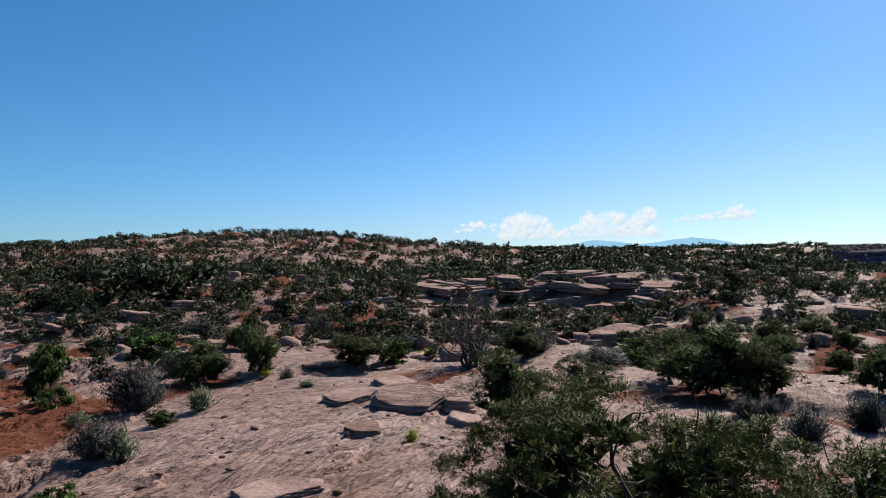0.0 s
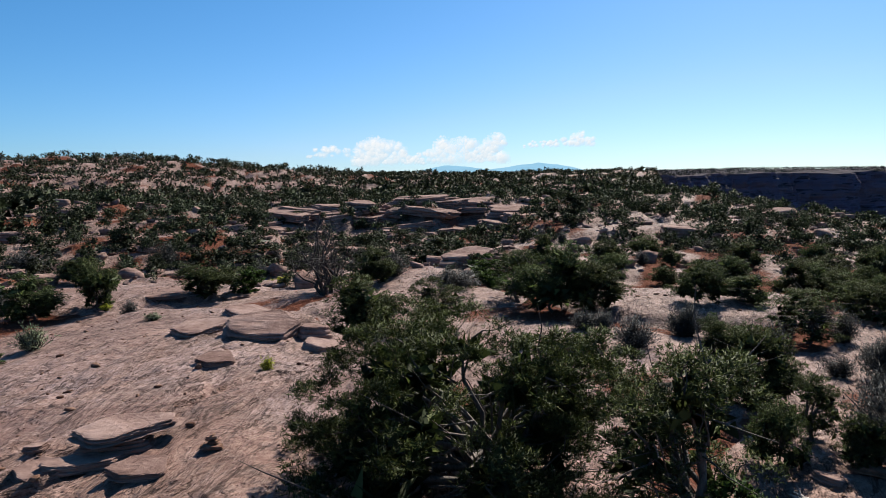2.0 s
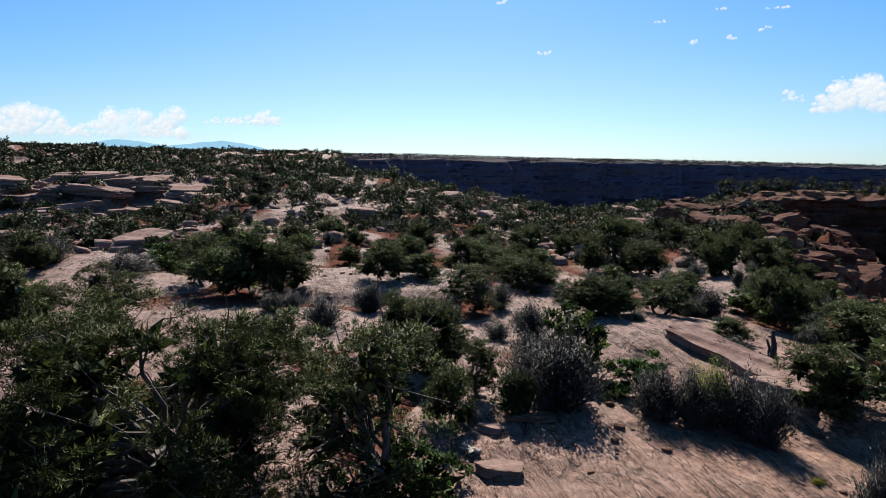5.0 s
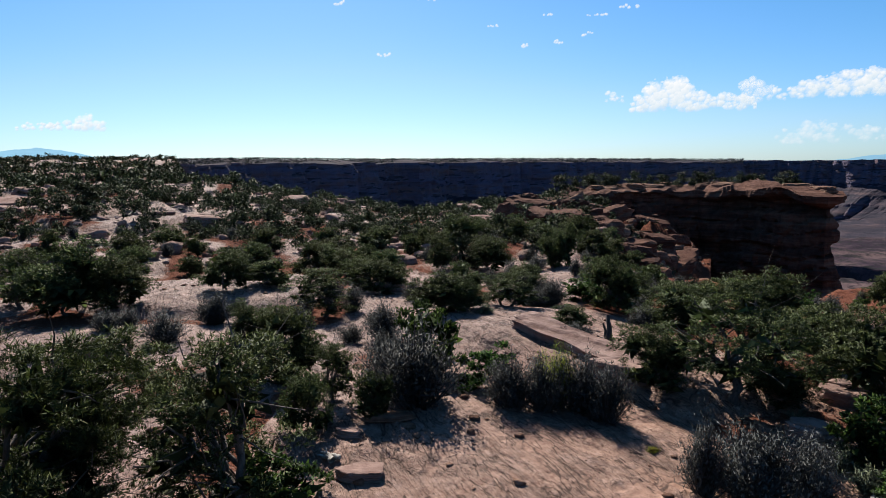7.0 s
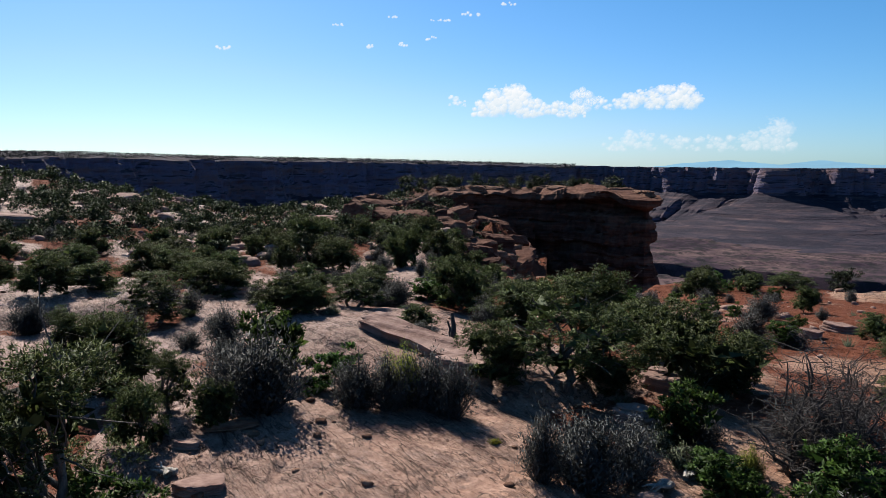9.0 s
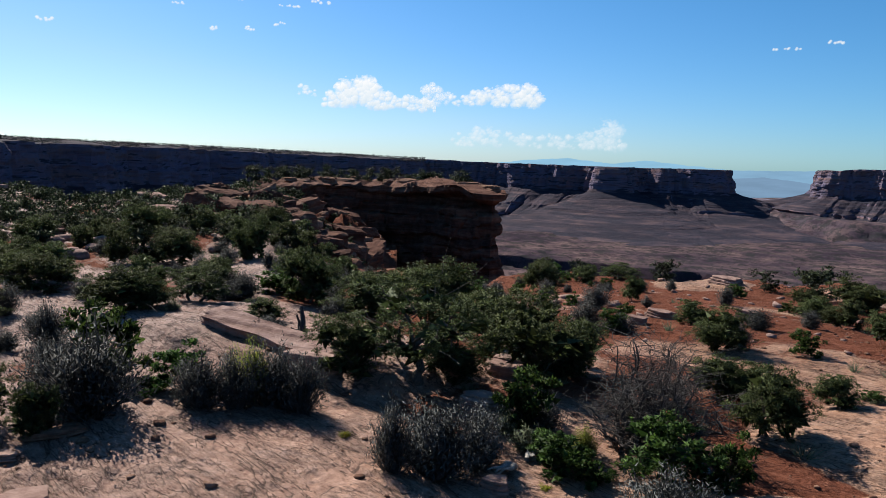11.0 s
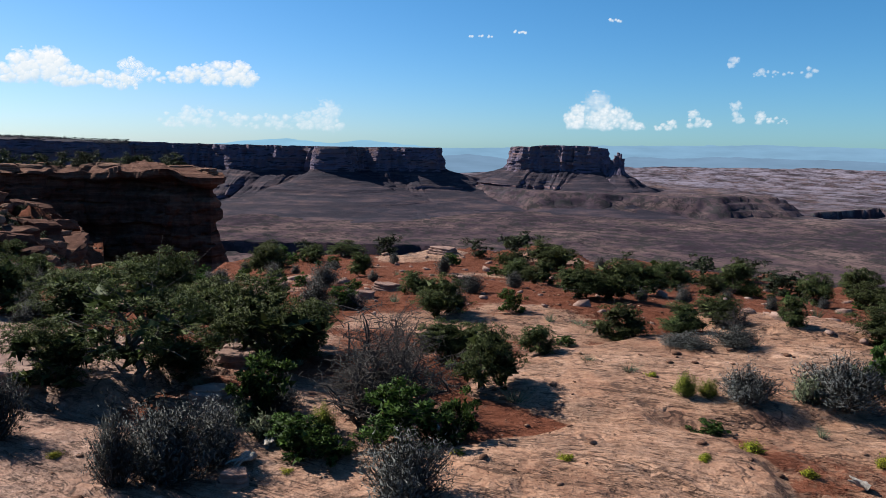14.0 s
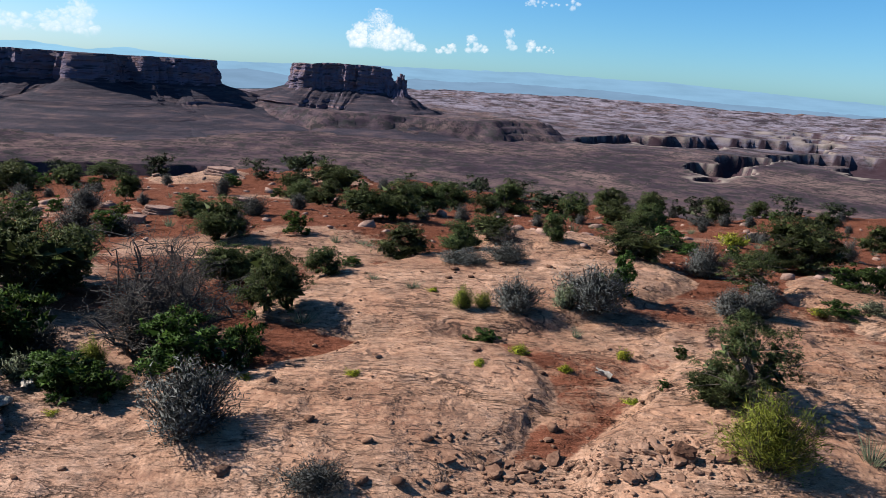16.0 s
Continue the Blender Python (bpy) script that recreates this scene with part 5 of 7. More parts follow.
plant("juniper_tree", 42.28, -10.54, 3.20, 1.73, 305)
plant("far_juniper", 49.75, -18.02, 1.47, 1.21, 12)
plant("juniper_tree", 26.10, -7.65, 1.97, 1.28, 79)
plant("juniper_tree", 26.13, -8.95, 2.26, 1.56, 146)
plant("juniper_tree", 36.90, -16.16, 2.15, 1.60, 213)
plant("far_juniper", 42.51, -20.35, 3.07, 1.88, 280)
plant("juniper_tree", 19.95, -9.18, 1.63, 0.95, 347)
plant("juniper_tree", 20.57, -10.57, 1.71, 0.86, 54)
plant("dead_juniper", 19.69, -10.64, 1.29, 0.70, 121)
plant("juniper_tree", 19.35, -12.14, 1.03, 0.90, 188)
plant("far_juniper", 41.21, -24.96, 3.47, 1.54, 255)
plant("far_juniper", 49.43, -27.42, 2.77, 1.38, 322)
plant("grey_sagebrush", 17.41, -8.07, 1.97, 0.37, 29)
plant("grey_sagebrush", 17.24, -9.37, 1.65, 0.57, 96)
plant("ephedra", 13.93, -6.52, 0.65, 0.56, 163)
plant("ephedra", 13.85, -6.99, 0.59, 0.43, 230)
plant("grey_sagebrush", 13.52, -7.68, 1.55, 0.83, 297)
plant("pale_sage", 13.43, -9.02, 0.95, 0.68, 4)
plant("yellow_bush", 11.18, -3.20, 0.41, 0.13, 71)
plant("yellow_bush", 11.80, -6.90, 0.57, 0.21, 138)
plant("yellow_bush", 10.98, -5.56, 0.28, 0.10, 205)
plant("yellow_bush", 10.69, -7.32, 0.38, 0.15, 272)
plant("grass_tuft", 15.45, -5.84, 0.53, 0.21, 339)
plant("grass_tuft", 16.51, -5.15, 0.44, 0.17, 46)
plant("yellow_bush", 15.06, -6.22, 0.36, 0.13, 113)
plant("green_shrub", 12.70, -6.46, 0.76, 0.23, 180)
plant("grass_tuft", 14.47, -2.94, 0.66, 0.29, 247)
plant("grass_tuft", 18.63, -5.19, 0.49, 0.15, 314)
plant("yellow_bush", 11.74, -1.39, 0.38, 0.08, 21)
plant("yellow_bush", 11.55, 1.58, 0.35, 0.06, 88)
plant("yellow_bush", 11.56, 5.42, 0.27, 0.13, 155)
plant("grass_tuft", 20.76, -6.17, 0.72, 0.19, 222)
plant("pale_sage", 15.11, -1.15, 0.52, 0.17, 289)
plant("pale_sage", 13.86, 2.78, 0.73, 0.50, 356)
plant("grey_sagebrush", 13.30, -9.69, 2.32, 1.10, 63)
plant("green_shrub", 14.02, -10.84, 1.03, 1.11, 130)
plant("pale_sage", 13.48, -8.97, 0.55, 0.49, 197)
plant("grey_sagebrush", 16.37, -15.92, 1.79, 1.08, 264)
plant("gnarled_juniper", 14.10, -15.52, 1.91, 1.20, 331)
plant("grey_sagebrush", 12.37, -13.14, 1.36, 0.77, 38)
plant("grey_sagebrush", 12.19, -13.86, 1.38, 0.87, 105)
plant("juniper_tree", 17.64, -21.61, 3.19, 1.89, 172)
plant("green_shrub", 14.07, -19.25, 1.18, 0.66, 239)
plant("green_shrub", 12.94, -18.79, 1.13, 0.83, 306)
plant("gnarled_juniper", 8.02, -9.17, 1.82, 1.70, 13)
plant("juniper_tree", 8.26, -8.83, 1.15, 0.71, 80)
plant("ephedra", 6.47, -8.01, 1.72, 1.10, 147)
plant("blackbrush", 8.10, -1.87, 1.29, 0.33, 214)
plant("juniper_tree", 17.92, -14.47, 2.47, 1.09, 281)
plant("green_shrub", 21.69, -19.14, 1.90, 0.89, 348)
plant("far_juniper", 39.87, -36.45, 3.48, 1.65, 55)
plant("far_juniper", 35.10, -40.92, 2.64, 1.76, 122)
plant("far_juniper", 34.55, -44.89, 2.77, 1.11, 189)
plant("juniper_tree", 31.69, -24.17, 2.71, 1.46, 256)
plant("juniper_tree", 30.22, -24.93, 2.28, 1.54, 323)
plant("far_juniper", 40.19, -24.56, 1.93, 1.21, 30)
plant("pale_sage", 11.46, -16.87, 1.02, 0.38, 97)
plant("green_shrub", 11.74, -16.14, 1.16, 0.31, 164)
plant("green_shrub", 10.65, -10.07, 0.38, 0.23, 231)
plant("yellow_bush", 10.90, -8.83, 0.43, 0.26, 298)
plant("yellow_bush", 10.70, -7.30, 0.32, 0.13, 5)
plant("yellow_bush", 9.27, -7.82, 0.45, 0.09, 72)
plant("yellow_bush", 11.11, -5.66, 0.24, 0.10, 139)
plant("green_shrub", 9.29, -8.51, 0.26, 0.18, 206)
plant("blackbrush", 35.57, -33.55, 2.69, 0.66, 273)
plant("yellow_bush", 22.49, -23.26, 1.86, 0.73, 340)
plant("blackbrush", 24.81, -27.06, 1.68, 0.59, 47)
plant("yellow_bush", 12.10, -15.80, 0.66, 0.21, 114)
plant("grass_tuft", 6.07, -9.70, 0.50, 0.44, 181)

# ---- single rocks, each at its place ----
rock("tilted_slab", -1.47, 21.30, 2.39, 2.10, 0.42, -10, (17, 5), 4, 0.12, "big tilted disc of layered sandstone on slickrock", "boulder", "tilted slabs", LAYERED)
rock("sandstone_slab", -3.72, 22.45, 2.16, 1.81, 0.34, 12, (3, -4), 2, 0.00, "flat broken slab of sandstone beside a tilted disc", "boulder", "sandstone slabs", LAYERED)
rock("sandstone_slab", -2.52, 25.99, 1.65, 1.58, 0.30, -20, (6, 8), 1, 0.05, "flat broken slab of sandstone behind a tilted disc", "boulder", "sandstone slabs", LAYERED)
rock("sandstone_slab", -2.63, 18.12, 1.03, 0.95, 0.22, 30, (8, 0), 5, 0.00, "small rounded slab of sandstone on slickrock", "boulder", "sandstone slabs", LAYERED)
rock("sandstone_slab", -0.24, 21.15, 1.08, 1.08, 0.40, 40, (0, 6), 3, 0.00, "broken block of sandstone beside a tilted disc", "boulder", "sandstone slabs", LAYERED)
rock("sandstone_slab", 0.07, 19.58, 1.04, 1.21, 0.34, 10, (5, 10), 0, 0.00, "broken block of sandstone beside a tilted disc", "boulder", "sandstone slabs", LAYERED)
rock("sandstone_slab", -4.16, 35.66, 1.56, 1.92, 0.20, 0, (0, 0), 2, 0.00, "thin bed of sandstone on slickrock", "boulder", "sandstone slabs", LAYERED)
rock("sandstone_slab", -6.99, 34.37, 1.91, 1.37, 0.16, 5, (0, 0), 4, 0.00, "thin bed of sandstone on slickrock", "boulder", "sandstone slabs", LAYERED)
rock("sandstone_slab", -3.55, 12.78, 1.54, 0.55, 0.22, 10, (0, 0), 3, 0.00, "dark undercut bed below a thin sandstone slab", "boulder", "sandstone slabs", LAYERED)
rock("sandstone_slab", -3.64, 13.05, 1.93, 1.20, 0.15, 10, (3, -2), 2, 0.24, "thin overhanging slab of sandstone on slickrock", "boulder", "sandstone slabs", LAYERED)
rock("sandstone_slab", -3.91, 12.42, 1.47, 0.69, 0.17, 6, (3, 0), 4, 0.05, "thin overhanging slab of sandstone on slickrock", "boulder", "sandstone slabs", LAYERED)
rock("sandstone_slab", -3.00, 11.75, 1.03, 0.76, 0.15, 24, (8, 4), 5, 0.05, "thin tilted plate of sandstone on slickrock", "boulder", "sandstone slabs", LAYERED)
rock("sandstone_slab", -4.82, 12.49, 0.91, 0.97, 0.15, 14, (4, 0), 2, 0.03, "thin overhanging slab of sandstone on slickrock", "boulder", "sandstone slabs", LAYERED)
rock("sandstone_slab", -5.16, 13.47, 0.41, 0.33, 0.12, 14, (0, 0), 1, 0.00, "small plate of sandstone on slickrock", "boulder", "sandstone slabs", LAYERED)
rock("sandstone_slab", 14.66, 7.74, 1.82, 0.91, 0.53, -60, (0, 6), 3, 0, "undercut block of sandstone at a ledge's end", "boulder", "sandstone slabs", LAYERED)
rock("loose_stone", 9.22, 9.40, 0.46, 0.27, 0.11, -35, (0, 0), 0, 0, "flat dark stone lying on slickrock", "stone", "loose stones", SMALL)
rock("loose_stone", 10.39, 8.66, 0.28, 0.20, 0.09, -64, (0, 0), 1, 0, "flat dark stone lying on slickrock", "stone", "loose stones", SMALL)
rock("loose_stone", 9.86, 8.28, 0.15, 0.13, 0.10, -57, (0, 0), 2, 0, "small dark stone lying on slickrock", "stone", "loose stones", SMALL)
rock("loose_stone", 10.36, 7.50, 0.18, 0.12, 0.08, -54, (0, 0), 3, 0, "small dark stone lying on slickrock", "stone", "loose stones", SMALL)
rock("loose_stone", 9.20, 9.83, 1.04, 0.42, 0.14, -36, (0, 0), 2, 0, "flat ledge of stone lying on slickrock", "stone", "loose stones", SMALL)
rock("sandstone_slab", 7.40, 8.63, 0.91, 0.73, 0.18, -27, (-6, 4), 5, 0, "rounded block of sandstone beside a juniper", "boulder", "sandstone slabs", LAYERED)
rock("sandstone_slab", 8.43, 10.04, 0.68, 0.48, 0.16, -49, (-6, 4), 1, 0, "rounded block of sandstone beside a juniper", "boulder", "sandstone slabs", LAYERED)
rock("sandstone_slab", 7.58, 19.36, 1.55, 1.24, 0.38, -23, (-5, 0), 5, 0, "low rounded block of sandstone beside brush", "boulder", "sandstone slabs", LAYERED)
rock("sandstone_slab", 14.75, 3.54, 0.91, 0.64, 0.31, -72, (0, 5), 1, 0, "low rounded block of sandstone beside brush", "boulder", "sandstone slabs", LAYERED)
rock("sandstone_slab", 17.52, 3.50, 1.20, 0.84, 0.45, -67, (0, 5), 3, 0, "low rounded block of sandstone beside brush", "boulder", "sandstone slabs", LAYERED)
rock("sandstone_slab", 16.96, 3.57, 1.02, 0.72, 0.44, -89, (0, 5), 5, 0, "low rounded block of sandstone beside brush", "boulder", "sandstone slabs", LAYERED)
rock("sandstone_slab", 14.62, 3.58, 0.77, 0.54, 0.28, -80, (0, 5), 3, 0, "low rounded block of sandstone beside brush", "boulder", "sandstone slabs", LAYERED)
rock("sandstone_slab", 20.44, 21.60, 1.95, 1.37, 0.59, -40, (0, 5), 3, 0, "low rounded block of sandstone beside brush", "boulder", "sandstone slabs", LAYERED)
rock("sandstone_slab", 31.21, -3.74, 1.19, 0.83, 0.41, -87, (0, 5), 3, 0, "pale weathered boulder on red soil", "boulder", "sandstone slabs", LAYERED)
rock("sandstone_slab", 29.29, -0.27, 1.21, 0.84, 0.39, -104, (0, 5), 1, 0, "pale weathered boulder on red soil", "boulder", "sandstone slabs", LAYERED)
rock("sandstone_slab", 26.78, 0.63, 0.80, 0.56, 0.40, -95, (0, 5), 5, 0, "pale weathered boulder on red soil", "boulder", "sandstone slabs", LAYERED)
rock("sandstone_slab", 14.50, 3.63, 0.77, 0.54, 0.28, -75, (0, 5), 5, 0, "pale weathered boulder on red soil", "boulder", "sandstone slabs", LAYERED)
rock("sandstone_slab", 11.21, 2.39, 0.62, 0.43, 0.27, -70, (0, 5), 3, 0, "dark weathered boulder on red soil", "boulder", "sandstone slabs", LAYERED)
rock("sandstone_slab", 50.52, -4.51, 2.48, 1.74, 0.58, -110, (0, 3), 3, 0, "pale rim boulder on red soil", "boulder", "sandstone slabs", LAYERED)
rock("red_stone", 7.03, -6.96, 0.43, 0.35, 0.27, -143, (6, 10), 1, 0, "angular dark red stone on the slickrock", "stone", "red stones", SMALL)
# broken stones along the near slab
rock("broken_stone", 7.74, -4.69, 0.06, 0.03, 0.02, 104, (14, -12), 0, 0, "broken brown stone in a row on slickrock", "stone", "broken stones", SMALL)
rock("broken_stone", 7.01, -5.80, 0.10, 0.05, 0.02, 77, (12, 9), 1, 0, "broken brown stone in a row on slickrock", "stone", "broken stones", SMALL)
rock("broken_stone", 6.69, -7.24, 0.10, 0.08, 0.04, 305, (-4, 10), 2, 0, "broken brown stone in a row on slickrock", "stone", "broken stones", SMALL)
rock("broken_stone", 8.03, -5.44, 0.15, 0.08, 0.04, 32, (12, 10), 3, 0, "broken brown stone in a row on slickrock", "stone", "broken stones", SMALL)
rock("broken_stone", 7.34, -6.20, 0.21, 0.13, 0.08, 70, (-2, -6), 0, 0, "broken brown stone in a row on slickrock", "stone", "broken stones", SMALL)
rock("broken_stone", 7.00, -5.43, 0.07, 0.05, 0.01, 17, (4, -6), 1, 0, "broken brown stone in a row on slickrock", "stone", "broken stones", SMALL)
rock("broken_stone", 7.42, -6.18, 0.23, 0.15, 0.06, 228, (-6, -4), 2, 0, "broken brown stone in a row on slickrock", "stone", "broken stones", SMALL)
rock("broken_stone", 6.77, -6.95, 0.12, 0.07, 0.03, 302, (6, -6), 3, 0, "broken brown stone in a row on slickrock", "stone", "broken stones", SMALL)
rock("broken_stone", 6.99, -6.14, 0.07, 0.04, 0.02, 30, (13, -6), 0, 0, "broken brown stone in a row on slickrock", "stone", "broken stones", SMALL)
rock("broken_stone", 7.08, -6.78, 0.09, 0.05, 0.04, 279, (-3, 12), 1, 0, "broken brown stone in a row on slickrock", "stone", "broken stones", SMALL)
rock("broken_stone", 6.97, -6.36, 0.09, 0.06, 0.02, 216, (-10, 2), 2, 0, "broken brown stone in a row on slickrock", "stone", "broken stones", SMALL)
rock("broken_stone", 8.03, -5.59, 0.13, 0.10, 0.04, 105, (-11, 13), 3, 0, "broken brown stone in a row on slickrock", "stone", "broken stones", SMALL)
rock("broken_stone", 7.57, -5.65, 0.07, 0.05, 0.03, 218, (1, 2), 0, 0, "broken brown stone in a row on slickrock", "stone", "broken stones", SMALL)
rock("broken_stone", 7.79, -5.20, 0.05, 0.04, 0.02, 147, (14, -1), 1, 0, "broken brown stone in a row on slickrock", "stone", "broken stones", SMALL)
rock("broken_stone", 8.07, -4.89, 0.14, 0.10, 0.04, 78, (-9, -13), 2, 0, "broken brown stone in a row on slickrock", "stone", "broken stones", SMALL)
rock("broken_stone", 7.85, -4.84, 0.16, 0.09, 0.06, 51, (-13, 12), 3, 0, "broken brown stone in a row on slickrock", "stone", "broken stones", SMALL)
rock("broken_stone", 6.86, -5.95, 0.28, 0.21, 0.10, 178, (-11, -8), 0, 0, "broken brown stone in a row on slickrock", "stone", "broken stones", SMALL)
rock("broken_stone", 6.64, -7.62, 0.08, 0.06, 0.03, 231, (9, 1), 1, 0, "broken brown stone in a row on slickrock", "stone", "broken stones", SMALL)
rock("broken_stone", 7.10, -6.66, 0.17, 0.09, 0.07, 346, (5, -13), 2, 0, "broken brown stone in a row on slickrock", "stone", "broken stones", SMALL)
rock("broken_stone", 6.79, -7.94, 0.09, 0.06, 0.04, 313, (5, -1), 3, 0, "broken brown stone in a row on slickrock", "stone", "broken stones", SMALL)
rock("broken_stone", 7.56, -5.91, 0.06, 0.03, 0.02, 93, (-3, 8), 0, 0, "broken brown stone in a row on slickrock", "stone", "broken stones", SMALL)
rock("broken_stone", 7.65, -5.47, 0.08, 0.07, 0.02, 242, (-5, 11), 1, 0, "broken brown stone in a row on slickrock", "stone", "broken stones", SMALL)
rock("broken_stone", 7.10, -7.40, 0.05, 0.04, 0.01, 202, (-7, 8), 2, 0, "broken brown stone in a row on slickrock", "stone", "broken stones", SMALL)
rock("broken_stone", 8.01, -3.75, 0.07, 0.05, 0.01, 302, (9, -12), 3, 0, "broken brown stone in a row on slickrock", "stone", "broken stones", SMALL)
rock("broken_stone", 7.55, -6.33, 0.11, 0.08, 0.04, 144, (-12, 12), 0, 0, "broken brown stone in a row on slickrock", "stone", "broken stones", SMALL)
rock("broken_stone", 6.48, -7.00, 0.11, 0.07, 0.04, 280, (-12, 11), 1, 0, "broken brown stone in a row on slickrock", "stone", "broken stones", SMALL)
rock("broken_stone", 8.17, -4.68, 0.12, 0.08, 0.03, 59, (6, -5), 2, 0, "broken brown stone in a row on slickrock", "stone", "broken stones", SMALL)
rock("broken_stone", 6.28, -7.19, 0.11, 0.09, 0.04, 2, (-5, 1), 3, 0, "broken brown stone in a row on slickrock", "stone", "broken stones", SMALL)
rock("broken_stone", 7.29, -5.80, 0.06, 0.04, 0.02, 83, (-9, 10), 0, 0, "broken brown stone in a row on slickrock", "stone", "broken stones", SMALL)
rock("broken_stone", 8.22, -3.61, 0.06, 0.04, 0.03, 168, (12, -5), 1, 0, "broken brown stone in a row on slickrock", "stone", "broken stones", SMALL)
rock("broken_stone", 6.61, -7.56, 0.14, 0.08, 0.05, 355, (-4, -2), 2, 0, "broken brown stone in a row on slickrock", "stone", "broken stones", SMALL)
rock("broken_stone", 7.44, -6.62, 0.31, 0.18, 0.13, 134, (2, -4), 3, 0, "broken brown stone in a row on slickrock", "stone", "broken stones", SMALL)
rock("broken_stone", 6.81, -6.23, 0.07, 0.04, 0.02, 318, (3, 1), 0, 0, "broken brown stone in a row on slickrock", "stone", "broken stones", SMALL)
rock("broken_stone", 6.68, -6.92, 0.07, 0.06, 0.03, 57, (2, -0), 1, 0, "broken brown stone in a row on slickrock", "stone", "broken stones", SMALL)
rock("broken_stone", 6.73, -5.90, 0.05, 0.03, 0.02, 80, (8, 4), 2, 0, "broken brown stone in a row on slickrock", "stone", "broken stones", SMALL)
rock("broken_stone", 6.87, -7.72, 0.27, 0.19, 0.11, 253, (-5, -8), 3, 0, "broken brown stone in a row on slickrock", "stone", "broken stones", SMALL)
rock("broken_stone", 8.60, -5.70, 0.15, 0.13, 0.04, 158, (2, -7), 0, 0, "broken brown stone in a row on slickrock", "stone", "broken stones", SMALL)
rock("broken_stone", 8.18, -6.28, 0.18, 0.13, 0.04, 24, (13, 14), 2, 0, "broken brown stone in a row on slickrock", "stone", "broken stones", SMALL)
rock("broken_stone", 6.75, -8.03, 0.23, 0.19, 0.08, 174, (4, -1), 3, 0, "broken brown stone in a row on slickrock", "stone", "broken stones", SMALL)
rock("broken_stone", 6.56, -5.94, 0.05, 0.05, 0.01, 285, (5, 1), 0, 0, "broken brown stone in a row on slickrock", "stone", "broken stones", SMALL)
rock("broken_stone", 6.33, -7.87, 0.09, 0.05, 0.03, 74, (13, -12), 1, 0, "broken brown stone in a row on slickrock", "stone", "broken stones", SMALL)
rock("broken_stone", 7.65, -4.83, 0.22, 0.16, 0.08, 236, (13, 11), 2, 0, "broken brown stone in a row on slickrock", "stone", "broken stones", SMALL)
rock("broken_stone", 7.14, -7.10, 0.19, 0.09, 0.07, 56, (-2, -8), 3, 0, "broken brown stone in a row on slickrock", "stone", "broken stones", SMALL)
rock("broken_stone", 8.18, -5.29, 0.09, 0.06, 0.03, 246, (10, -5), 0, 0, "broken brown stone in a row on slickrock", "stone", "broken stones", SMALL)
rock("broken_stone", 7.76, -5.56, 0.17, 0.10, 0.06, 109, (8, -12), 1, 0, "broken brown stone in a row on slickrock", "stone", "broken stones", SMALL)
rock("broken_stone", 8.11, -4.20, 0.08, 0.05, 0.03, 67, (9, 14), 2, 0, "broken brown stone in a row on slickrock", "stone", "broken stones", SMALL)
rock("broken_stone", 6.94, -6.85, 0.33, 0.21, 0.13, 300, (2, -11), 3, 0, "broken brown stone in a row on slickrock", "stone", "broken stones", SMALL)
rock("broken_stone", 6.84, -6.24, 0.30, 0.19, 0.11, 295, (-8, 2), 0, 0, "broken brown stone in a row on slickrock", "stone", "broken stones", SMALL)
rock("broken_stone", 6.82, -7.33, 0.18, 0.15, 0.06, 122, (9, 11), 1, 0, "broken brown stone in a row on slickrock", "stone", "broken stones", SMALL)
rock("broken_stone", 6.36, -7.48, 0.22, 0.13, 0.07, 344, (12, -9), 2, 0, "broken brown stone in a row on slickrock", "stone", "broken stones", SMALL)
rock("broken_stone", 8.20, -3.83, 0.19, 0.13, 0.05, 72, (-12, 8), 3, 0, "broken brown stone in a row on slickrock", "stone", "broken stones", SMALL)
rock("broken_stone", 6.64, -7.85, 0.23, 0.12, 0.06, 99, (13, 11), 0, 0, "broken brown stone in a row on slickrock", "stone", "broken stones", SMALL)
rock("broken_stone", 6.61, -8.25, 0.07, 0.04, 0.02, 320, (7, 9), 1, 0, "broken brown stone in a row on slickrock", "stone", "broken stones", SMALL)
rock("broken_stone", 8.27, -5.34, 0.06, 0.04, 0.01, 184, (0, 2), 2, 0, "broken brown stone in a row on slickrock", "stone", "broken stones", SMALL)
rock("broken_stone", 7.67, -4.91, 0.08, 0.06, 0.02, 6, (11, 12), 3, 0, "broken brown stone in a row on slickrock", "stone", "broken stones", SMALL)
rock("broken_stone", 7.95, -5.03, 0.32, 0.21, 0.12, 76, (-6, -12), 0, 0, "broken brown stone in a row on slickrock", "stone", "broken stones", SMALL)
rock("broken_stone", 8.15, -5.92, 0.18, 0.15, 0.04, 273, (-12, 14), 1, 0, "broken brown stone in a row on slickrock", "stone", "broken stones", SMALL)
rock("broken_stone", 7.86, -4.36, 0.12, 0.09, 0.04, 41, (-4, -1), 2, 0, "broken brown stone in a row on slickrock", "stone", "broken stones", SMALL)
rock("broken_stone", 6.39, -8.13, 0.07, 0.05, 0.02, 287, (-5, 10), 3, 0, "broken brown stone in a row on slickrock", "stone", "broken stones", SMALL)
rock("broken_stone", 6.85, -6.03, 0.30, 0.17, 0.11, 10, (7, -9), 0, 0, "broken brown stone in a row on slickrock", "stone", "broken stones", SMALL)
rock("broken_stone", 7.64, -4.47, 0.06, 0.05, 0.02, 277, (10, 14), 1, 0, "broken brown stone in a row on slickrock", "stone", "broken stones", SMALL)
rock("broken_stone", 8.08, -4.45, 0.08, 0.06, 0.03, 21, (11, 6), 2, 0, "broken brown stone in a row on slickrock", "stone", "broken stones", SMALL)
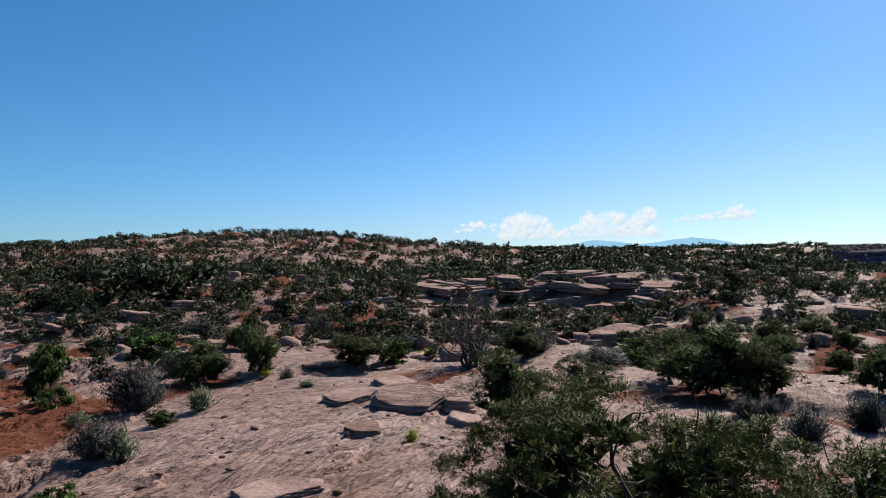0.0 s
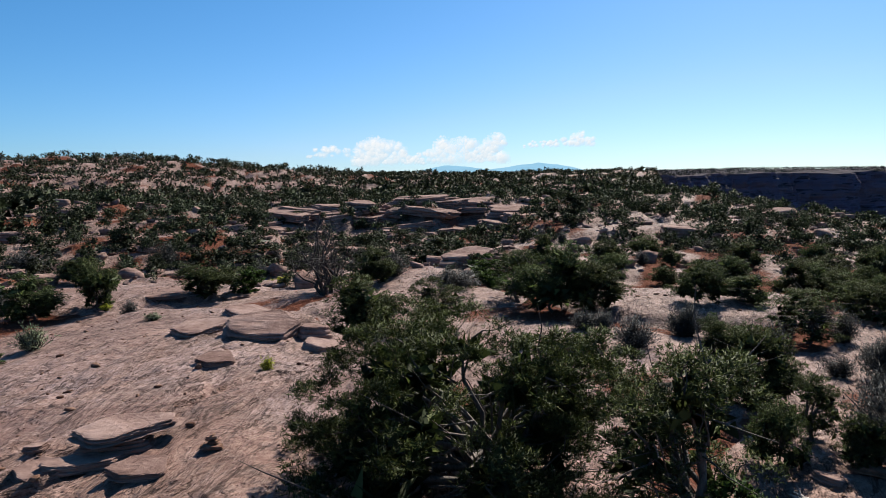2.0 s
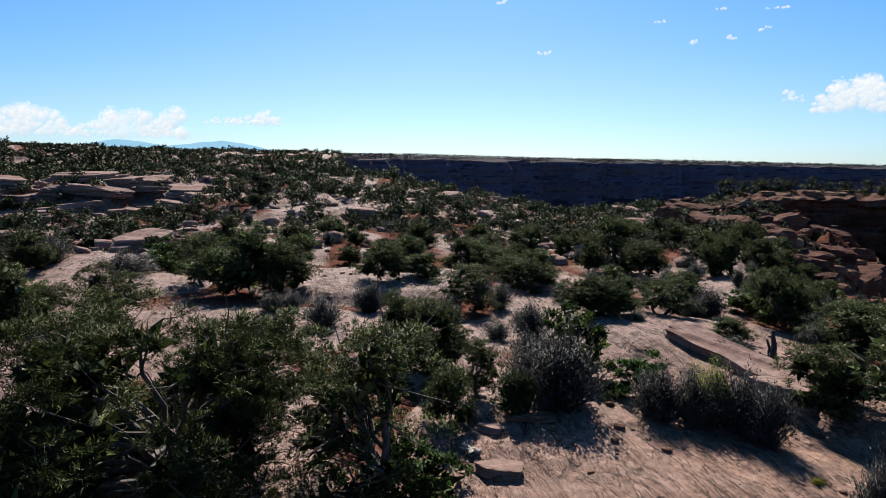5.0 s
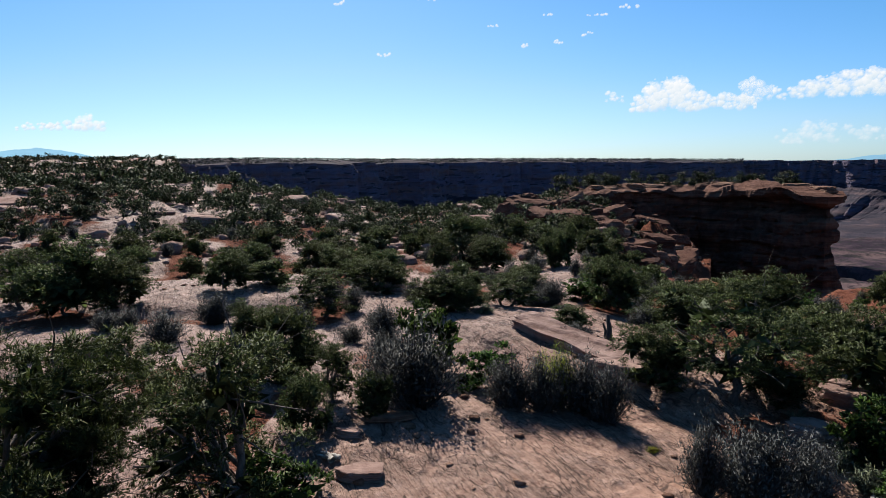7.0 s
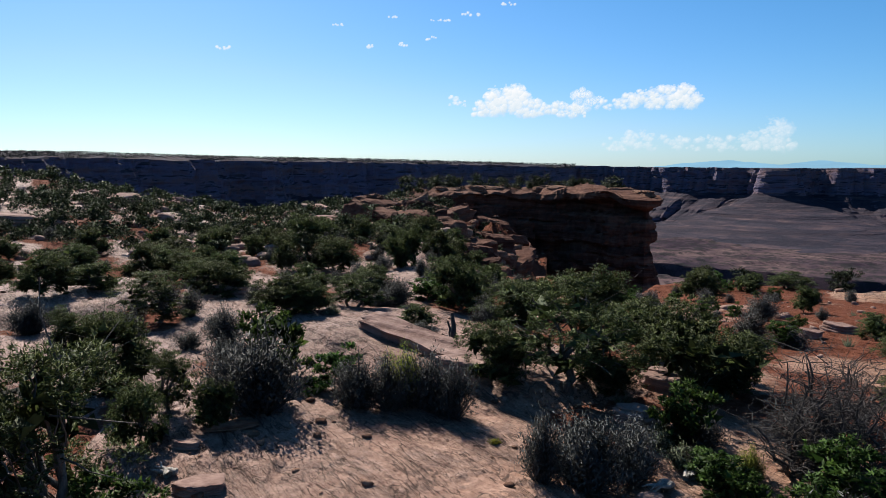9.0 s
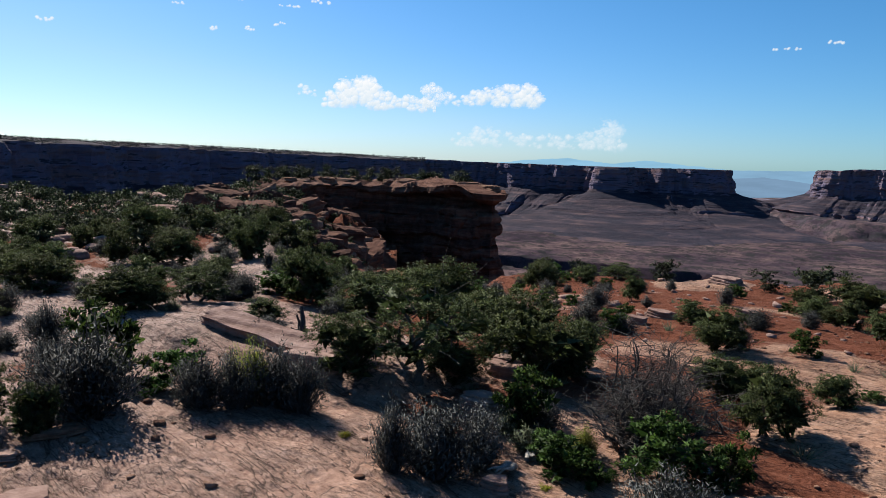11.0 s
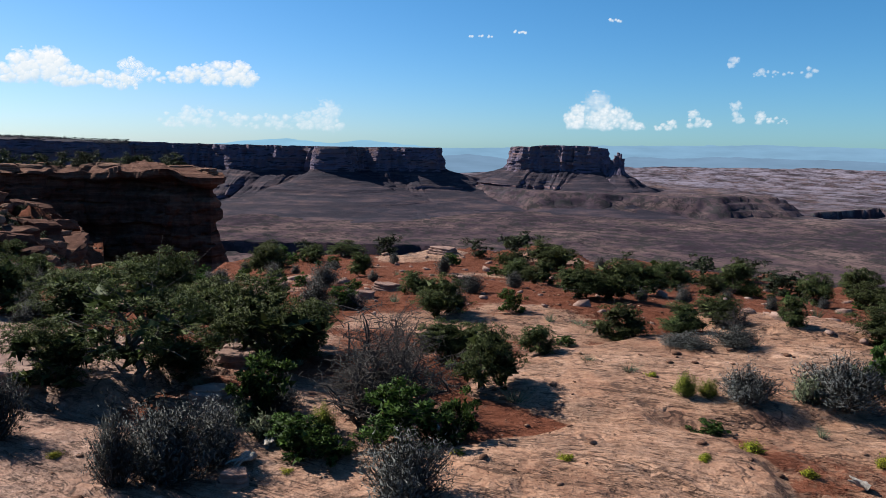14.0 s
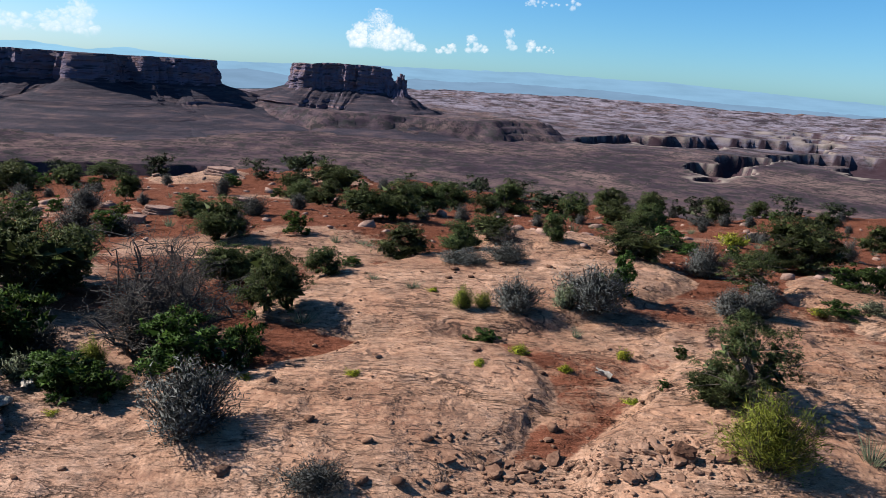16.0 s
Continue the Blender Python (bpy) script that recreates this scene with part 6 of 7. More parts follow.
rock("broken_stone", 7.08, -6.73, 0.12, 0.07, 0.03, 172, (1, 1), 3, 0, "broken brown stone in a row on slickrock", "stone", "broken stones", SMALL)
rock("broken_stone", 7.82, -5.46, 0.05, 0.03, 0.01, 131, (10, 12), 0, 0, "broken brown stone in a row on slickrock", "stone", "broken stones", SMALL)
rock("broken_stone", 7.42, -7.06, 0.14, 0.11, 0.06, 69, (-4, 13), 1, 0, "broken brown stone in a row on slickrock", "stone", "broken stones", SMALL)
rock("broken_stone", 7.82, -4.60, 0.29, 0.24, 0.09, 15, (-5, 6), 2, 0, "broken brown stone in a row on slickrock", "stone", "broken stones", SMALL)
rock("broken_stone", 7.72, -5.58, 0.10, 0.07, 0.03, 2, (6, -1), 3, 0, "broken brown stone in a row on slickrock", "stone", "broken stones", SMALL)
rock("broken_stone", 6.52, -6.71, 0.06, 0.04, 0.02, 322, (-1, 13), 0, 0, "broken brown stone in a row on slickrock", "stone", "broken stones", SMALL)
rock("broken_stone", 7.39, -6.11, 0.09, 0.05, 0.02, 7, (5, -3), 1, 0, "broken brown stone in a row on slickrock", "stone", "broken stones", SMALL)
rock("broken_stone", 8.29, -4.95, 0.07, 0.04, 0.02, 113, (4, -9), 2, 0, "broken brown stone in a row on slickrock", "stone", "broken stones", SMALL)
rock("broken_stone", 8.05, -5.49, 0.32, 0.23, 0.10, 124, (3, 13), 3, 0, "broken brown stone in a row on slickrock", "stone", "broken stones", SMALL)
rock("broken_stone", 7.85, -3.64, 0.07, 0.06, 0.02, 226, (-9, -10), 0, 0, "broken brown stone in a row on slickrock", "stone", "broken stones", SMALL)
rock("broken_stone", 6.87, -5.87, 0.08, 0.04, 0.03, 315, (-12, 12), 1, 0, "broken brown stone in a row on slickrock", "stone", "broken stones", SMALL)
rock("broken_stone", 7.06, -7.44, 0.12, 0.07, 0.05, 101, (4, 7), 2, 0, "broken brown stone in a row on slickrock", "stone", "broken stones", SMALL)
rock("broken_stone", 7.40, -6.14, 0.07, 0.04, 0.02, 1, (1, 10), 3, 0, "broken brown stone in a row on slickrock", "stone", "broken stones", SMALL)
rock("broken_stone", 6.46, -7.27, 0.07, 0.06, 0.01, 72, (5, -9), 0, 0, "broken brown stone in a row on slickrock", "stone", "broken stones", SMALL)
rock("broken_stone", 7.90, -4.41, 0.31, 0.26, 0.13, 4, (-14, -6), 1, 0, "broken brown stone in a row on slickrock", "stone", "broken stones", SMALL)
rock("broken_stone", 7.26, -5.96, 0.25, 0.14, 0.06, 249, (-12, -12), 2, 0, "broken brown stone in a row on slickrock", "stone", "broken stones", SMALL)
rock("broken_stone", 8.00, -4.28, 0.09, 0.08, 0.03, 185, (5, -10), 3, 0, "broken brown stone in a row on slickrock", "stone", "broken stones", SMALL)
rock("broken_stone", 7.46, -6.52, 0.23, 0.13, 0.09, 196, (-2, -5), 0, 0, "broken brown stone in a row on slickrock", "stone", "broken stones", SMALL)
rock("broken_stone", 8.00, -5.55, 0.08, 0.06, 0.02, 225, (-9, -0), 1, 0, "broken brown stone in a row on slickrock", "stone", "broken stones", SMALL)
rock("broken_stone", 7.33, -6.83, 0.24, 0.14, 0.08, 207, (3, 6), 2, 0, "broken brown stone in a row on slickrock", "stone", "broken stones", SMALL)
rock("broken_stone", 6.66, -8.10, 0.08, 0.05, 0.02, 114, (-8, -0), 3, 0, "broken brown stone in a row on slickrock", "stone", "broken stones", SMALL)
rock("broken_stone", 8.19, -5.25, 0.09, 0.05, 0.04, 229, (-9, -2), 0, 0, "broken brown stone in a row on slickrock", "stone", "broken stones", SMALL)
rock("broken_stone", 6.28, -7.91, 0.09, 0.05, 0.04, 1, (4, 2), 1, 0, "broken brown stone in a row on slickrock", "stone", "broken stones", SMALL)
rock("broken_stone", 7.98, -4.74, 0.13, 0.10, 0.05, 156, (0, -4), 2, 0, "broken brown stone in a row on slickrock", "stone", "broken stones", SMALL)
rock("broken_stone", 8.21, -4.63, 0.08, 0.06, 0.02, 351, (-4, -4), 0, 0, "broken brown stone in a row on slickrock", "stone", "broken stones", SMALL)
rock("broken_stone", 6.81, -6.59, 0.06, 0.03, 0.02, 77, (-4, 2), 1, 0, "broken brown stone in a row on slickrock", "stone", "broken stones", SMALL)
rock("broken_stone", 7.01, -5.98, 0.13, 0.08, 0.03, 103, (-10, -1), 2, 0, "broken brown stone in a row on slickrock", "stone", "broken stones", SMALL)
rock("broken_stone", 6.77, -6.89, 0.13, 0.10, 0.05, 143, (12, -11), 3, 0, "broken brown stone in a row on slickrock", "stone", "broken stones", SMALL)
rock("broken_stone", 6.14, -7.44, 0.07, 0.05, 0.02, 316, (2, 3), 0, 0, "broken brown stone in a row on slickrock", "stone", "broken stones", SMALL)
rock("broken_stone", 7.97, -5.09, 0.31, 0.23, 0.10, 279, (-8, 1), 2, 0, "broken brown stone in a row on slickrock", "stone", "broken stones", SMALL)
rock("broken_stone", 6.51, -7.81, 0.14, 0.11, 0.03, 312, (-14, 6), 3, 0, "broken brown stone in a row on slickrock", "stone", "broken stones", SMALL)
rock("broken_stone", 7.18, -7.40, 0.10, 0.06, 0.02, 195, (13, 12), 0, 0, "broken brown stone in a row on slickrock", "stone", "broken stones", SMALL)
rock("broken_stone", 6.41, -8.05, 0.17, 0.13, 0.07, 334, (7, -4), 1, 0, "broken brown stone in a row on slickrock", "stone", "broken stones", SMALL)
rock("broken_stone", 7.19, -5.86, 0.07, 0.05, 0.02, 224, (-9, 4), 2, 0, "broken brown stone in a row on slickrock", "stone", "broken stones", SMALL)
rock("broken_stone", 8.42, -4.68, 0.06, 0.05, 0.02, 48, (-14, -7), 3, 0, "broken brown stone in a row on slickrock", "stone", "broken stones", SMALL)
rock("broken_stone", 7.95, -5.40, 0.15, 0.09, 0.03, 23, (-2, 6), 0, 0, "broken brown stone in a row on slickrock", "stone", "broken stones", SMALL)
rock("broken_stone", 6.80, -6.32, 0.08, 0.05, 0.02, 59, (-9, 10), 1, 0, "broken brown stone in a row on slickrock", "stone", "broken stones", SMALL)
rock("broken_stone", 6.96, -5.73, 0.18, 0.11, 0.06, 208, (6, 12), 2, 0, "broken brown stone in a row on slickrock", "stone", "broken stones", SMALL)
rock("broken_stone", 6.90, -6.39, 0.05, 0.04, 0.02, 20, (8, -12), 0, 0, "broken brown stone in a row on slickrock", "stone", "broken stones", SMALL)
rock("broken_stone", 6.78, -6.75, 0.06, 0.04, 0.01, 306, (4, 10), 1, 0, "broken brown stone in a row on slickrock", "stone", "broken stones", SMALL)
rock("broken_stone", 6.72, -7.51, 0.31, 0.21, 0.09, 251, (-9, -13), 2, 0, "broken brown stone in a row on slickrock", "stone", "broken stones", SMALL)
rock("broken_stone", 7.56, -6.88, 0.23, 0.16, 0.09, 132, (2, -7), 3, 0, "broken brown stone in a row on slickrock", "stone", "broken stones", SMALL)
rock("broken_stone", 7.03, -6.52, 0.15, 0.10, 0.05, 283, (6, -11), 0, 0, "broken brown stone in a row on slickrock", "stone", "broken stones", SMALL)
rock("broken_stone", 7.15, -5.86, 0.09, 0.08, 0.03, 141, (1, 4), 1, 0, "broken brown stone in a row on slickrock", "stone", "broken stones", SMALL)
rock("broken_stone", 6.84, -6.21, 0.20, 0.16, 0.04, 182, (5, 4), 2, 0, "broken brown stone in a row on slickrock", "stone", "broken stones", SMALL)
rock("broken_stone", 7.76, -4.85, 0.07, 0.05, 0.02, 328, (-14, -3), 0, 0, "broken brown stone in a row on slickrock", "stone", "broken stones", SMALL)
rock("broken_stone", 6.69, -6.01, 0.08, 0.06, 0.03, 342, (7, 10), 1, 0, "broken brown stone in a row on slickrock", "stone", "broken stones", SMALL)
rock("broken_stone", 7.21, -5.77, 0.07, 0.04, 0.02, 262, (-1, 1), 2, 0, "broken brown stone in a row on slickrock", "stone", "broken stones", SMALL)
rock("broken_stone", 8.21, -4.56, 0.26, 0.16, 0.11, 249, (7, 9), 0, 0, "broken brown stone in a row on slickrock", "stone", "broken stones", SMALL)
rock("broken_stone", 7.07, -5.65, 0.09, 0.07, 0.02, 158, (13, 3), 1, 0, "broken brown stone in a row on slickrock", "stone", "broken stones", SMALL)
rock("broken_stone", 7.10, -6.66, 0.11, 0.07, 0.04, 220, (-10, 0), 2, 0, "broken brown stone in a row on slickrock", "stone", "broken stones", SMALL)
rock("broken_stone", 8.28, -4.62, 0.14, 0.07, 0.04, 87, (1, -9), 3, 0, "broken brown stone in a row on slickrock", "stone", "broken stones", SMALL)
rock("broken_stone", 7.15, -7.08, 0.11, 0.08, 0.02, 242, (-12, 11), 0, 0, "broken brown stone in a row on slickrock", "stone", "broken stones", SMALL)
rock("broken_stone", 7.97, -4.56, 0.06, 0.04, 0.02, 355, (-12, -4), 1, 0, "broken brown stone in a row on slickrock", "stone", "broken stones", SMALL)
rock("broken_stone", 7.31, -7.16, 0.08, 0.05, 0.03, 140, (-10, -1), 2, 0, "broken brown stone in a row on slickrock", "stone", "broken stones", SMALL)
rock("broken_stone", 6.27, -7.99, 0.09, 0.07, 0.03, 130, (8, -11), 3, 0, "broken brown stone in a row on slickrock", "stone", "broken stones", SMALL)
rock("broken_stone", 6.62, -6.94, 0.20, 0.11, 0.06, 255, (2, 11), 0, 0, "broken brown stone in a row on slickrock", "stone", "broken stones", SMALL)
rock("broken_stone", 6.63, -6.63, 0.21, 0.17, 0.04, 146, (-0, 13), 1, 0, "broken brown stone in a row on slickrock", "stone", "broken stones", SMALL)
rock("broken_stone", 6.46, -7.77, 0.18, 0.14, 0.05, 163, (13, 8), 2, 0, "broken brown stone in a row on slickrock", "stone", "broken stones", SMALL)
rock("broken_stone", 8.05, -3.93, 0.10, 0.07, 0.03, 334, (-9, -13), 3, 0, "broken brown stone in a row on slickrock", "stone", "broken stones", SMALL)
rock("broken_stone", 7.86, -5.36, 0.07, 0.04, 0.03, 203, (-7, -11), 0, 0, "broken brown stone in a row on slickrock", "stone", "broken stones", SMALL)
rock("broken_stone", 7.01, -5.67, 0.16, 0.13, 0.04, 140, (8, 1), 1, 0, "broken brown stone in a row on slickrock", "stone", "broken stones", SMALL)
rock("broken_stone", 7.33, -5.62, 0.14, 0.08, 0.04, 100, (4, -2), 2, 0, "broken brown stone in a row on slickrock", "stone", "broken stones", SMALL)
rock("broken_stone", 7.26, -5.96, 0.29, 0.20, 0.07, 359, (6, 1), 3, 0, "broken brown stone in a row on slickrock", "stone", "broken stones", SMALL)
rock("broken_stone", 6.80, -7.25, 0.18, 0.11, 0.06, 134, (10, -4), 0, 0, "broken brown stone in a row on slickrock", "stone", "broken stones", SMALL)
rock("broken_stone", 7.68, -4.57, 0.17, 0.09, 0.04, 324, (10, -6), 1, 0, "broken brown stone in a row on slickrock", "stone", "broken stones", SMALL)
rock("broken_stone", 7.44, -5.53, 0.09, 0.07, 0.03, 270, (11, -7), 2, 0, "broken brown stone in a row on slickrock", "stone", "broken stones", SMALL)
rock("broken_stone", 6.25, -7.68, 0.08, 0.06, 0.03, 23, (13, -14), 3, 0, "broken brown stone in a row on slickrock", "stone", "broken stones", SMALL)
rock("broken_stone", 8.11, -5.37, 0.07, 0.04, 0.02, 58, (-4, -4), 0, 0, "broken brown stone in a row on slickrock", "stone", "broken stones", SMALL)
rock("broken_stone", 7.43, -5.20, 0.15, 0.13, 0.05, 180, (5, -9), 1, 0, "broken brown stone in a row on slickrock", "stone", "broken stones", SMALL)
rock("broken_stone", 7.06, -7.20, 0.09, 0.08, 0.03, 287, (6, 9), 2, 0, "broken brown stone in a row on slickrock", "stone", "broken stones", SMALL)
rock("broken_stone", 7.51, -4.19, 0.07, 0.06, 0.02, 228, (-10, -13), 3, 0, "broken brown stone in a row on slickrock", "stone", "broken stones", SMALL)
rock("broken_stone", 8.20, -4.48, 0.09, 0.07, 0.04, 249, (12, 9), 0, 0, "broken brown stone in a row on slickrock", "stone", "broken stones", SMALL)
rock("broken_stone", 6.69, -7.56, 0.06, 0.05, 0.01, 35, (-6, 9), 1, 0, "broken brown stone in a row on slickrock", "stone", "broken stones", SMALL)
rock("broken_stone", 7.30, -6.64, 0.31, 0.17, 0.07, 50, (14, -12), 2, 0, "broken brown stone in a row on slickrock", "stone", "broken stones", SMALL)
rock("broken_stone", 7.34, -6.37, 0.06, 0.05, 0.02, 98, (-1, 7), 3, 0, "broken brown stone in a row on slickrock", "stone", "broken stones", SMALL)
rock("broken_stone", 8.15, -4.19, 0.13, 0.10, 0.03, 2, (14, 5), 0, 0, "broken brown stone in a row on slickrock", "stone", "broken stones", SMALL)
rock("broken_stone", 6.58, -7.05, 0.18, 0.13, 0.06, 22, (1, 12), 1, 0, "broken brown stone in a row on slickrock", "stone", "broken stones", SMALL)
rock("broken_stone", 7.10, -6.07, 0.14, 0.09, 0.05, 270, (-5, -13), 2, 0, "broken brown stone in a row on slickrock", "stone", "broken stones", SMALL)
rock("broken_stone", 8.13, -4.76, 0.28, 0.18, 0.07, 311, (-4, 6), 3, 0, "broken brown stone in a row on slickrock", "stone", "broken stones", SMALL)
rock("broken_stone", 7.72, -4.87, 0.16, 0.09, 0.04, 151, (6, 2), 0, 0, "broken brown stone in a row on slickrock", "stone", "broken stones", SMALL)
rock("broken_stone", 7.09, -6.24, 0.05, 0.03, 0.02, 238, (9, -12), 1, 0, "broken brown stone in a row on slickrock", "stone", "broken stones", SMALL)
GRAVEL = ((7.96, -3.77), (7.90, -5.11), (7.21, -6.06), (6.85, -7.27), (6.44, -8.24))


def gravel_row(rng, n):
    p = np.array(GRAVEL)
    t = rng.uniform(0, len(p) - 1.001, n)
    i = t.astype(int)
    f = (t - i)[:, None]
    q = p[i] * (1 - f) + p[i + 1] * f + rng.normal(size=(n, 2)) * 0.42
    return q[:, 0], q[:, 1]


rubble("gravel", 1100, 88, gravel_row, (0.02, 0.12), TINY, "small broken brown gravel on slickrock", DARKSTONE)


def leaning_slab(name, p, q, width, height, tilt, seed, label):
    """A long split slab of sandstone from p to q, with broken ends."""
    rng = random.Random(seed)
    along = Vector((q[0] - p[0], q[1] - p[1], 0))
    bm = bmesh.new()
    bmesh.ops.create_cube(bm, size=1)
    bmesh.ops.subdivide_edges(bm, edges=bm.edges[:], cuts=9, use_grid_fill=True)
    for v in bm.verts:
        t = v.co.x + 0.5
        v.co.z *= 1 - 0.45 * t
        v.co += Vector((noise.noise(v.co * 5 + Vector((seed, 0, 0))) * 0.05, noise.noise(v.co * 4) * 0.16, noise.noise(v.co * Vector((9, 2, 6))) * 0.10))
        v.co = Vector((v.co.x * along.length, v.co.y * width, v.co.z * height))
    me = bpy.data.meshes.new(name)
    bm.to_mesh(me), bm.free()
    me.materials.append(TALUS)
    ob = new(name, me)
    mid = ((p[0] + q[0]) / 2, (p[1] + q[1]) / 2)
    z = float(ground(np.array([mid[0]]), np.array([mid[1]]))[0][0])
    ob.location, ob.rotation_euler = (*mid, z + height * 0.28), (radians(tilt), 0.03, math.atan2(along.y, along.x))
    tagged(ob, label, "boulder")


leaning_slab("wedge_slab", (16.64, 11.94), (15.01, 7.44), 0.65, 0.5, 20, 3, "long split wedge of sandstone leaning on a ledge")



def cairn(x, y, size):
    """Stacked stones that mark the way."""
    base = new("cairn")
    z = float(ground(np.array([x]), np.array([y]))[0][0])
    base.location = (x, y, z)
    up = 0.0
    for k, (w, h) in enumerate(((0.5, 0.16), (0.34, 0.13), (0.24, 0.12), (0.13, 0.10))):
        ob = part("stone", SMALL[k], base)
        ob.scale, ob.rotation_euler = (w * size * 1.3, w * size, h * size * 1.9), (0.1 * (k - 1), 0.08, 1.3 * k)
        ob.location = (0.02 * (k % 2), 0.01 * k, (up + h * 0.5) * size)
        up += h * 0.82
    tagged(base, "small stacked stone cairn on bare slickrock", "cairn")


cairn(-1.94, 12.38, 0.64)


def stump(x, y, h, seed):
    """A dead, leaning stump with a broken limb."""
    rng = np.random.default_rng(seed)
    base = new("dead_stump")
    base.location = (x, y, float(ground(np.array([x]), np.array([y]))[0][0]))
    for end, rad in (((0.25 * h, 0.1, h), 0.11), ((-0.5 * h, 0.1, 0.35 * h), 0.09), ((0.1, 0.2, 0.7 * h), 0.06)):
        s = Soup()
        tube(s, branch(rng, (0, 0, -0.1), end, 7, 0.03 * h), np.linspace(rad, rad * 0.4, 7), 7)
        part("limb", s.mesh("stump_limb", DEADWOOD, True), base)
    tagged(base, "dark leaning dead juniper stump", "dead tree")


stump(16.48, 9.04, 0.75, 3)


def fallen_wood(x, y, length, turn, seed):
    """Bleached, twisted fallen limbs."""
    rng = np.random.default_rng(seed)
    base = new("fallen_branch")
    base.location, base.rotation_euler = (x, y, float(ground(np.array([x]), np.array([y]))[0][0]) + 0.06), (0, 0, radians(turn))
    for k in range(4):
        s = Soup()
        end = (length * rng.uniform(0.5, 1), rng.uniform(-0.3, 0.3) * length, rng.uniform(0.0, 0.12))
        tube(s, branch(rng, (0, 0.05 * k, 0), end, 8, 0.03 * length), np.linspace(0.06, 0.012, 8), 6)
        part("limb", s.mesh("fallen_limb", PALEWOOD, True), base)
    tagged(base, "bleached twisted fallen juniper branch on soil", "branch", "fallen branches")


fallen_wood(12.06, 2.37, 0.65, 160, 5)

fallen_wood(12.50, 1.94, 0.67, 20, 6)
fallen_wood(10.27, -8.00, 0.30, 80, 7)
fallen_wood(7.48, 9.33, 0.53, 100, 8)
fallen_wood(13.10, -1.20, 0.69, 30, 9)

# ---- trees and brush further off ----
def scatter_trees():
    rng = np.random.default_rng(77)
    taken = []
    for kind, n, a0, a1, r0, r1 in (("juniper_tree", 34, 48, 65, 24, 60), ("juniper_tree", 22, 18, 48, 26, 46), ("blackbrush", 60, 18, 66, 18, 46), ("far_juniper", 140, -36, 61, 36, 80), ("far_juniper", 18, 44, 63, 28, 62), ("far_juniper", 34, 56, 66, 62, 112), ("far_juniper", 9, 63, 78, 44, 57), ("blackbrush", 46, -36, 60, 26, 60), ("juniper_tree", 24, 80, 148, 26, 56), ("blackbrush", 54, 66, 148, 22, 56), ("grass_tuft", 30, 60, 148, 14, 40), ("green_shrub", 44, 66, 148, 26, 56)):
        made = 0
        az = rng.uniform(a0, a1, n * 4)
        r = np.sqrt(rng.uniform(r0 * r0, r1 * r1, n * 4))
        xs, ys = polar(az, r)
        zs = ground(xs, ys)[0]
        for x, y, z in zip(xs.tolist(), ys.tolist(), zs.tolist()):
            if z < -9 or any((x - p) ** 2 + (y - q) ** 2 < 2.2 for p, q in taken):
                continue
            bare = any(((x - s[0]) / s[2]) ** 2 + ((y - s[1]) / s[3]) ** 2 < 1.3 for s in SLABS)
            if bare:
                continue
            taken.append((x, y))
            size = {"far_juniper": rng.uniform(0.5, 1.0) * min(3.0, (0.030 if math.atan2(x, y) > 0.7 else 0.042) * math.hypot(x, y)) * (1 - 0.25 * float(smooth(95, 120, math.hypot(x, y)))), "juniper_tree": rng.uniform(1.3, 2.3), "blackbrush": rng.uniform(0.6, 1.2), "grass_tuft": rng.uniform(0.25, 0.5), "green_shrub": rng.uniform(0.5, 1.0)}[kind]
            plant(kind, x, y, size * rng.uniform(0.95, 1.3), size * rng.uniform(0.7, 1.0), rng.uniform(0, 360), z)
            made += 1
            if made >= n:
                break


scatter_trees()


def far_woods(name, count, seed, a0, a1, r0, r1, size, leaf, per, label):
    """Woods too far off to count."""
    rng = np.random.default_rng(seed)
    az, r = rng.uniform(a0, a1, count), np.sqrt(rng.uniform(r0**2, r1**2, count))
    x, y = polar(az, r)
    z = ground(x, y)[0]
    h = rng.uniform(size[0], size[1], count) * np.clip(r / 115, 0.4, 1)
    thick = fbm(x / 25, y / 25, 91, 3) > -0.75
    x, y, z, h = x[thick], y[thick], z[thick], h[thick]
    n = len(x)
    lobes = unit(rng.normal(size=(n, 4, 3))) * np.array([0.30, 0.30, 0.16])
    lobe = lobes[np.arange(n)[:, None], rng.integers(0, 4, (n, per))]
    d = unit(rng.normal(size=(n, per, 3)) + np.array([0, 0, 0.2]))
    off = lobe + d * np.array([0.34, 0.34, 0.26]) * rng.uniform(0.4, 1, (n, per, 1))
    at = np.stack([x, y, z + 0.48 * h], -1)[:, None] + off * h[:, None, None]
    s = Soup()
    facing = unit(unit(off) * 0.8 + d * 0.6)
    leaves(s, at.reshape(-1, 3), unit(d.reshape(-1, 3) + rng.normal(size=(n * per, 3)) * 0.7), np.repeat(h * leaf, per), np.repeat(h * leaf * 0.75, per), rng, facing=facing.reshape(-1, 3))
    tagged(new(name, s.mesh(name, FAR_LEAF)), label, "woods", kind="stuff")


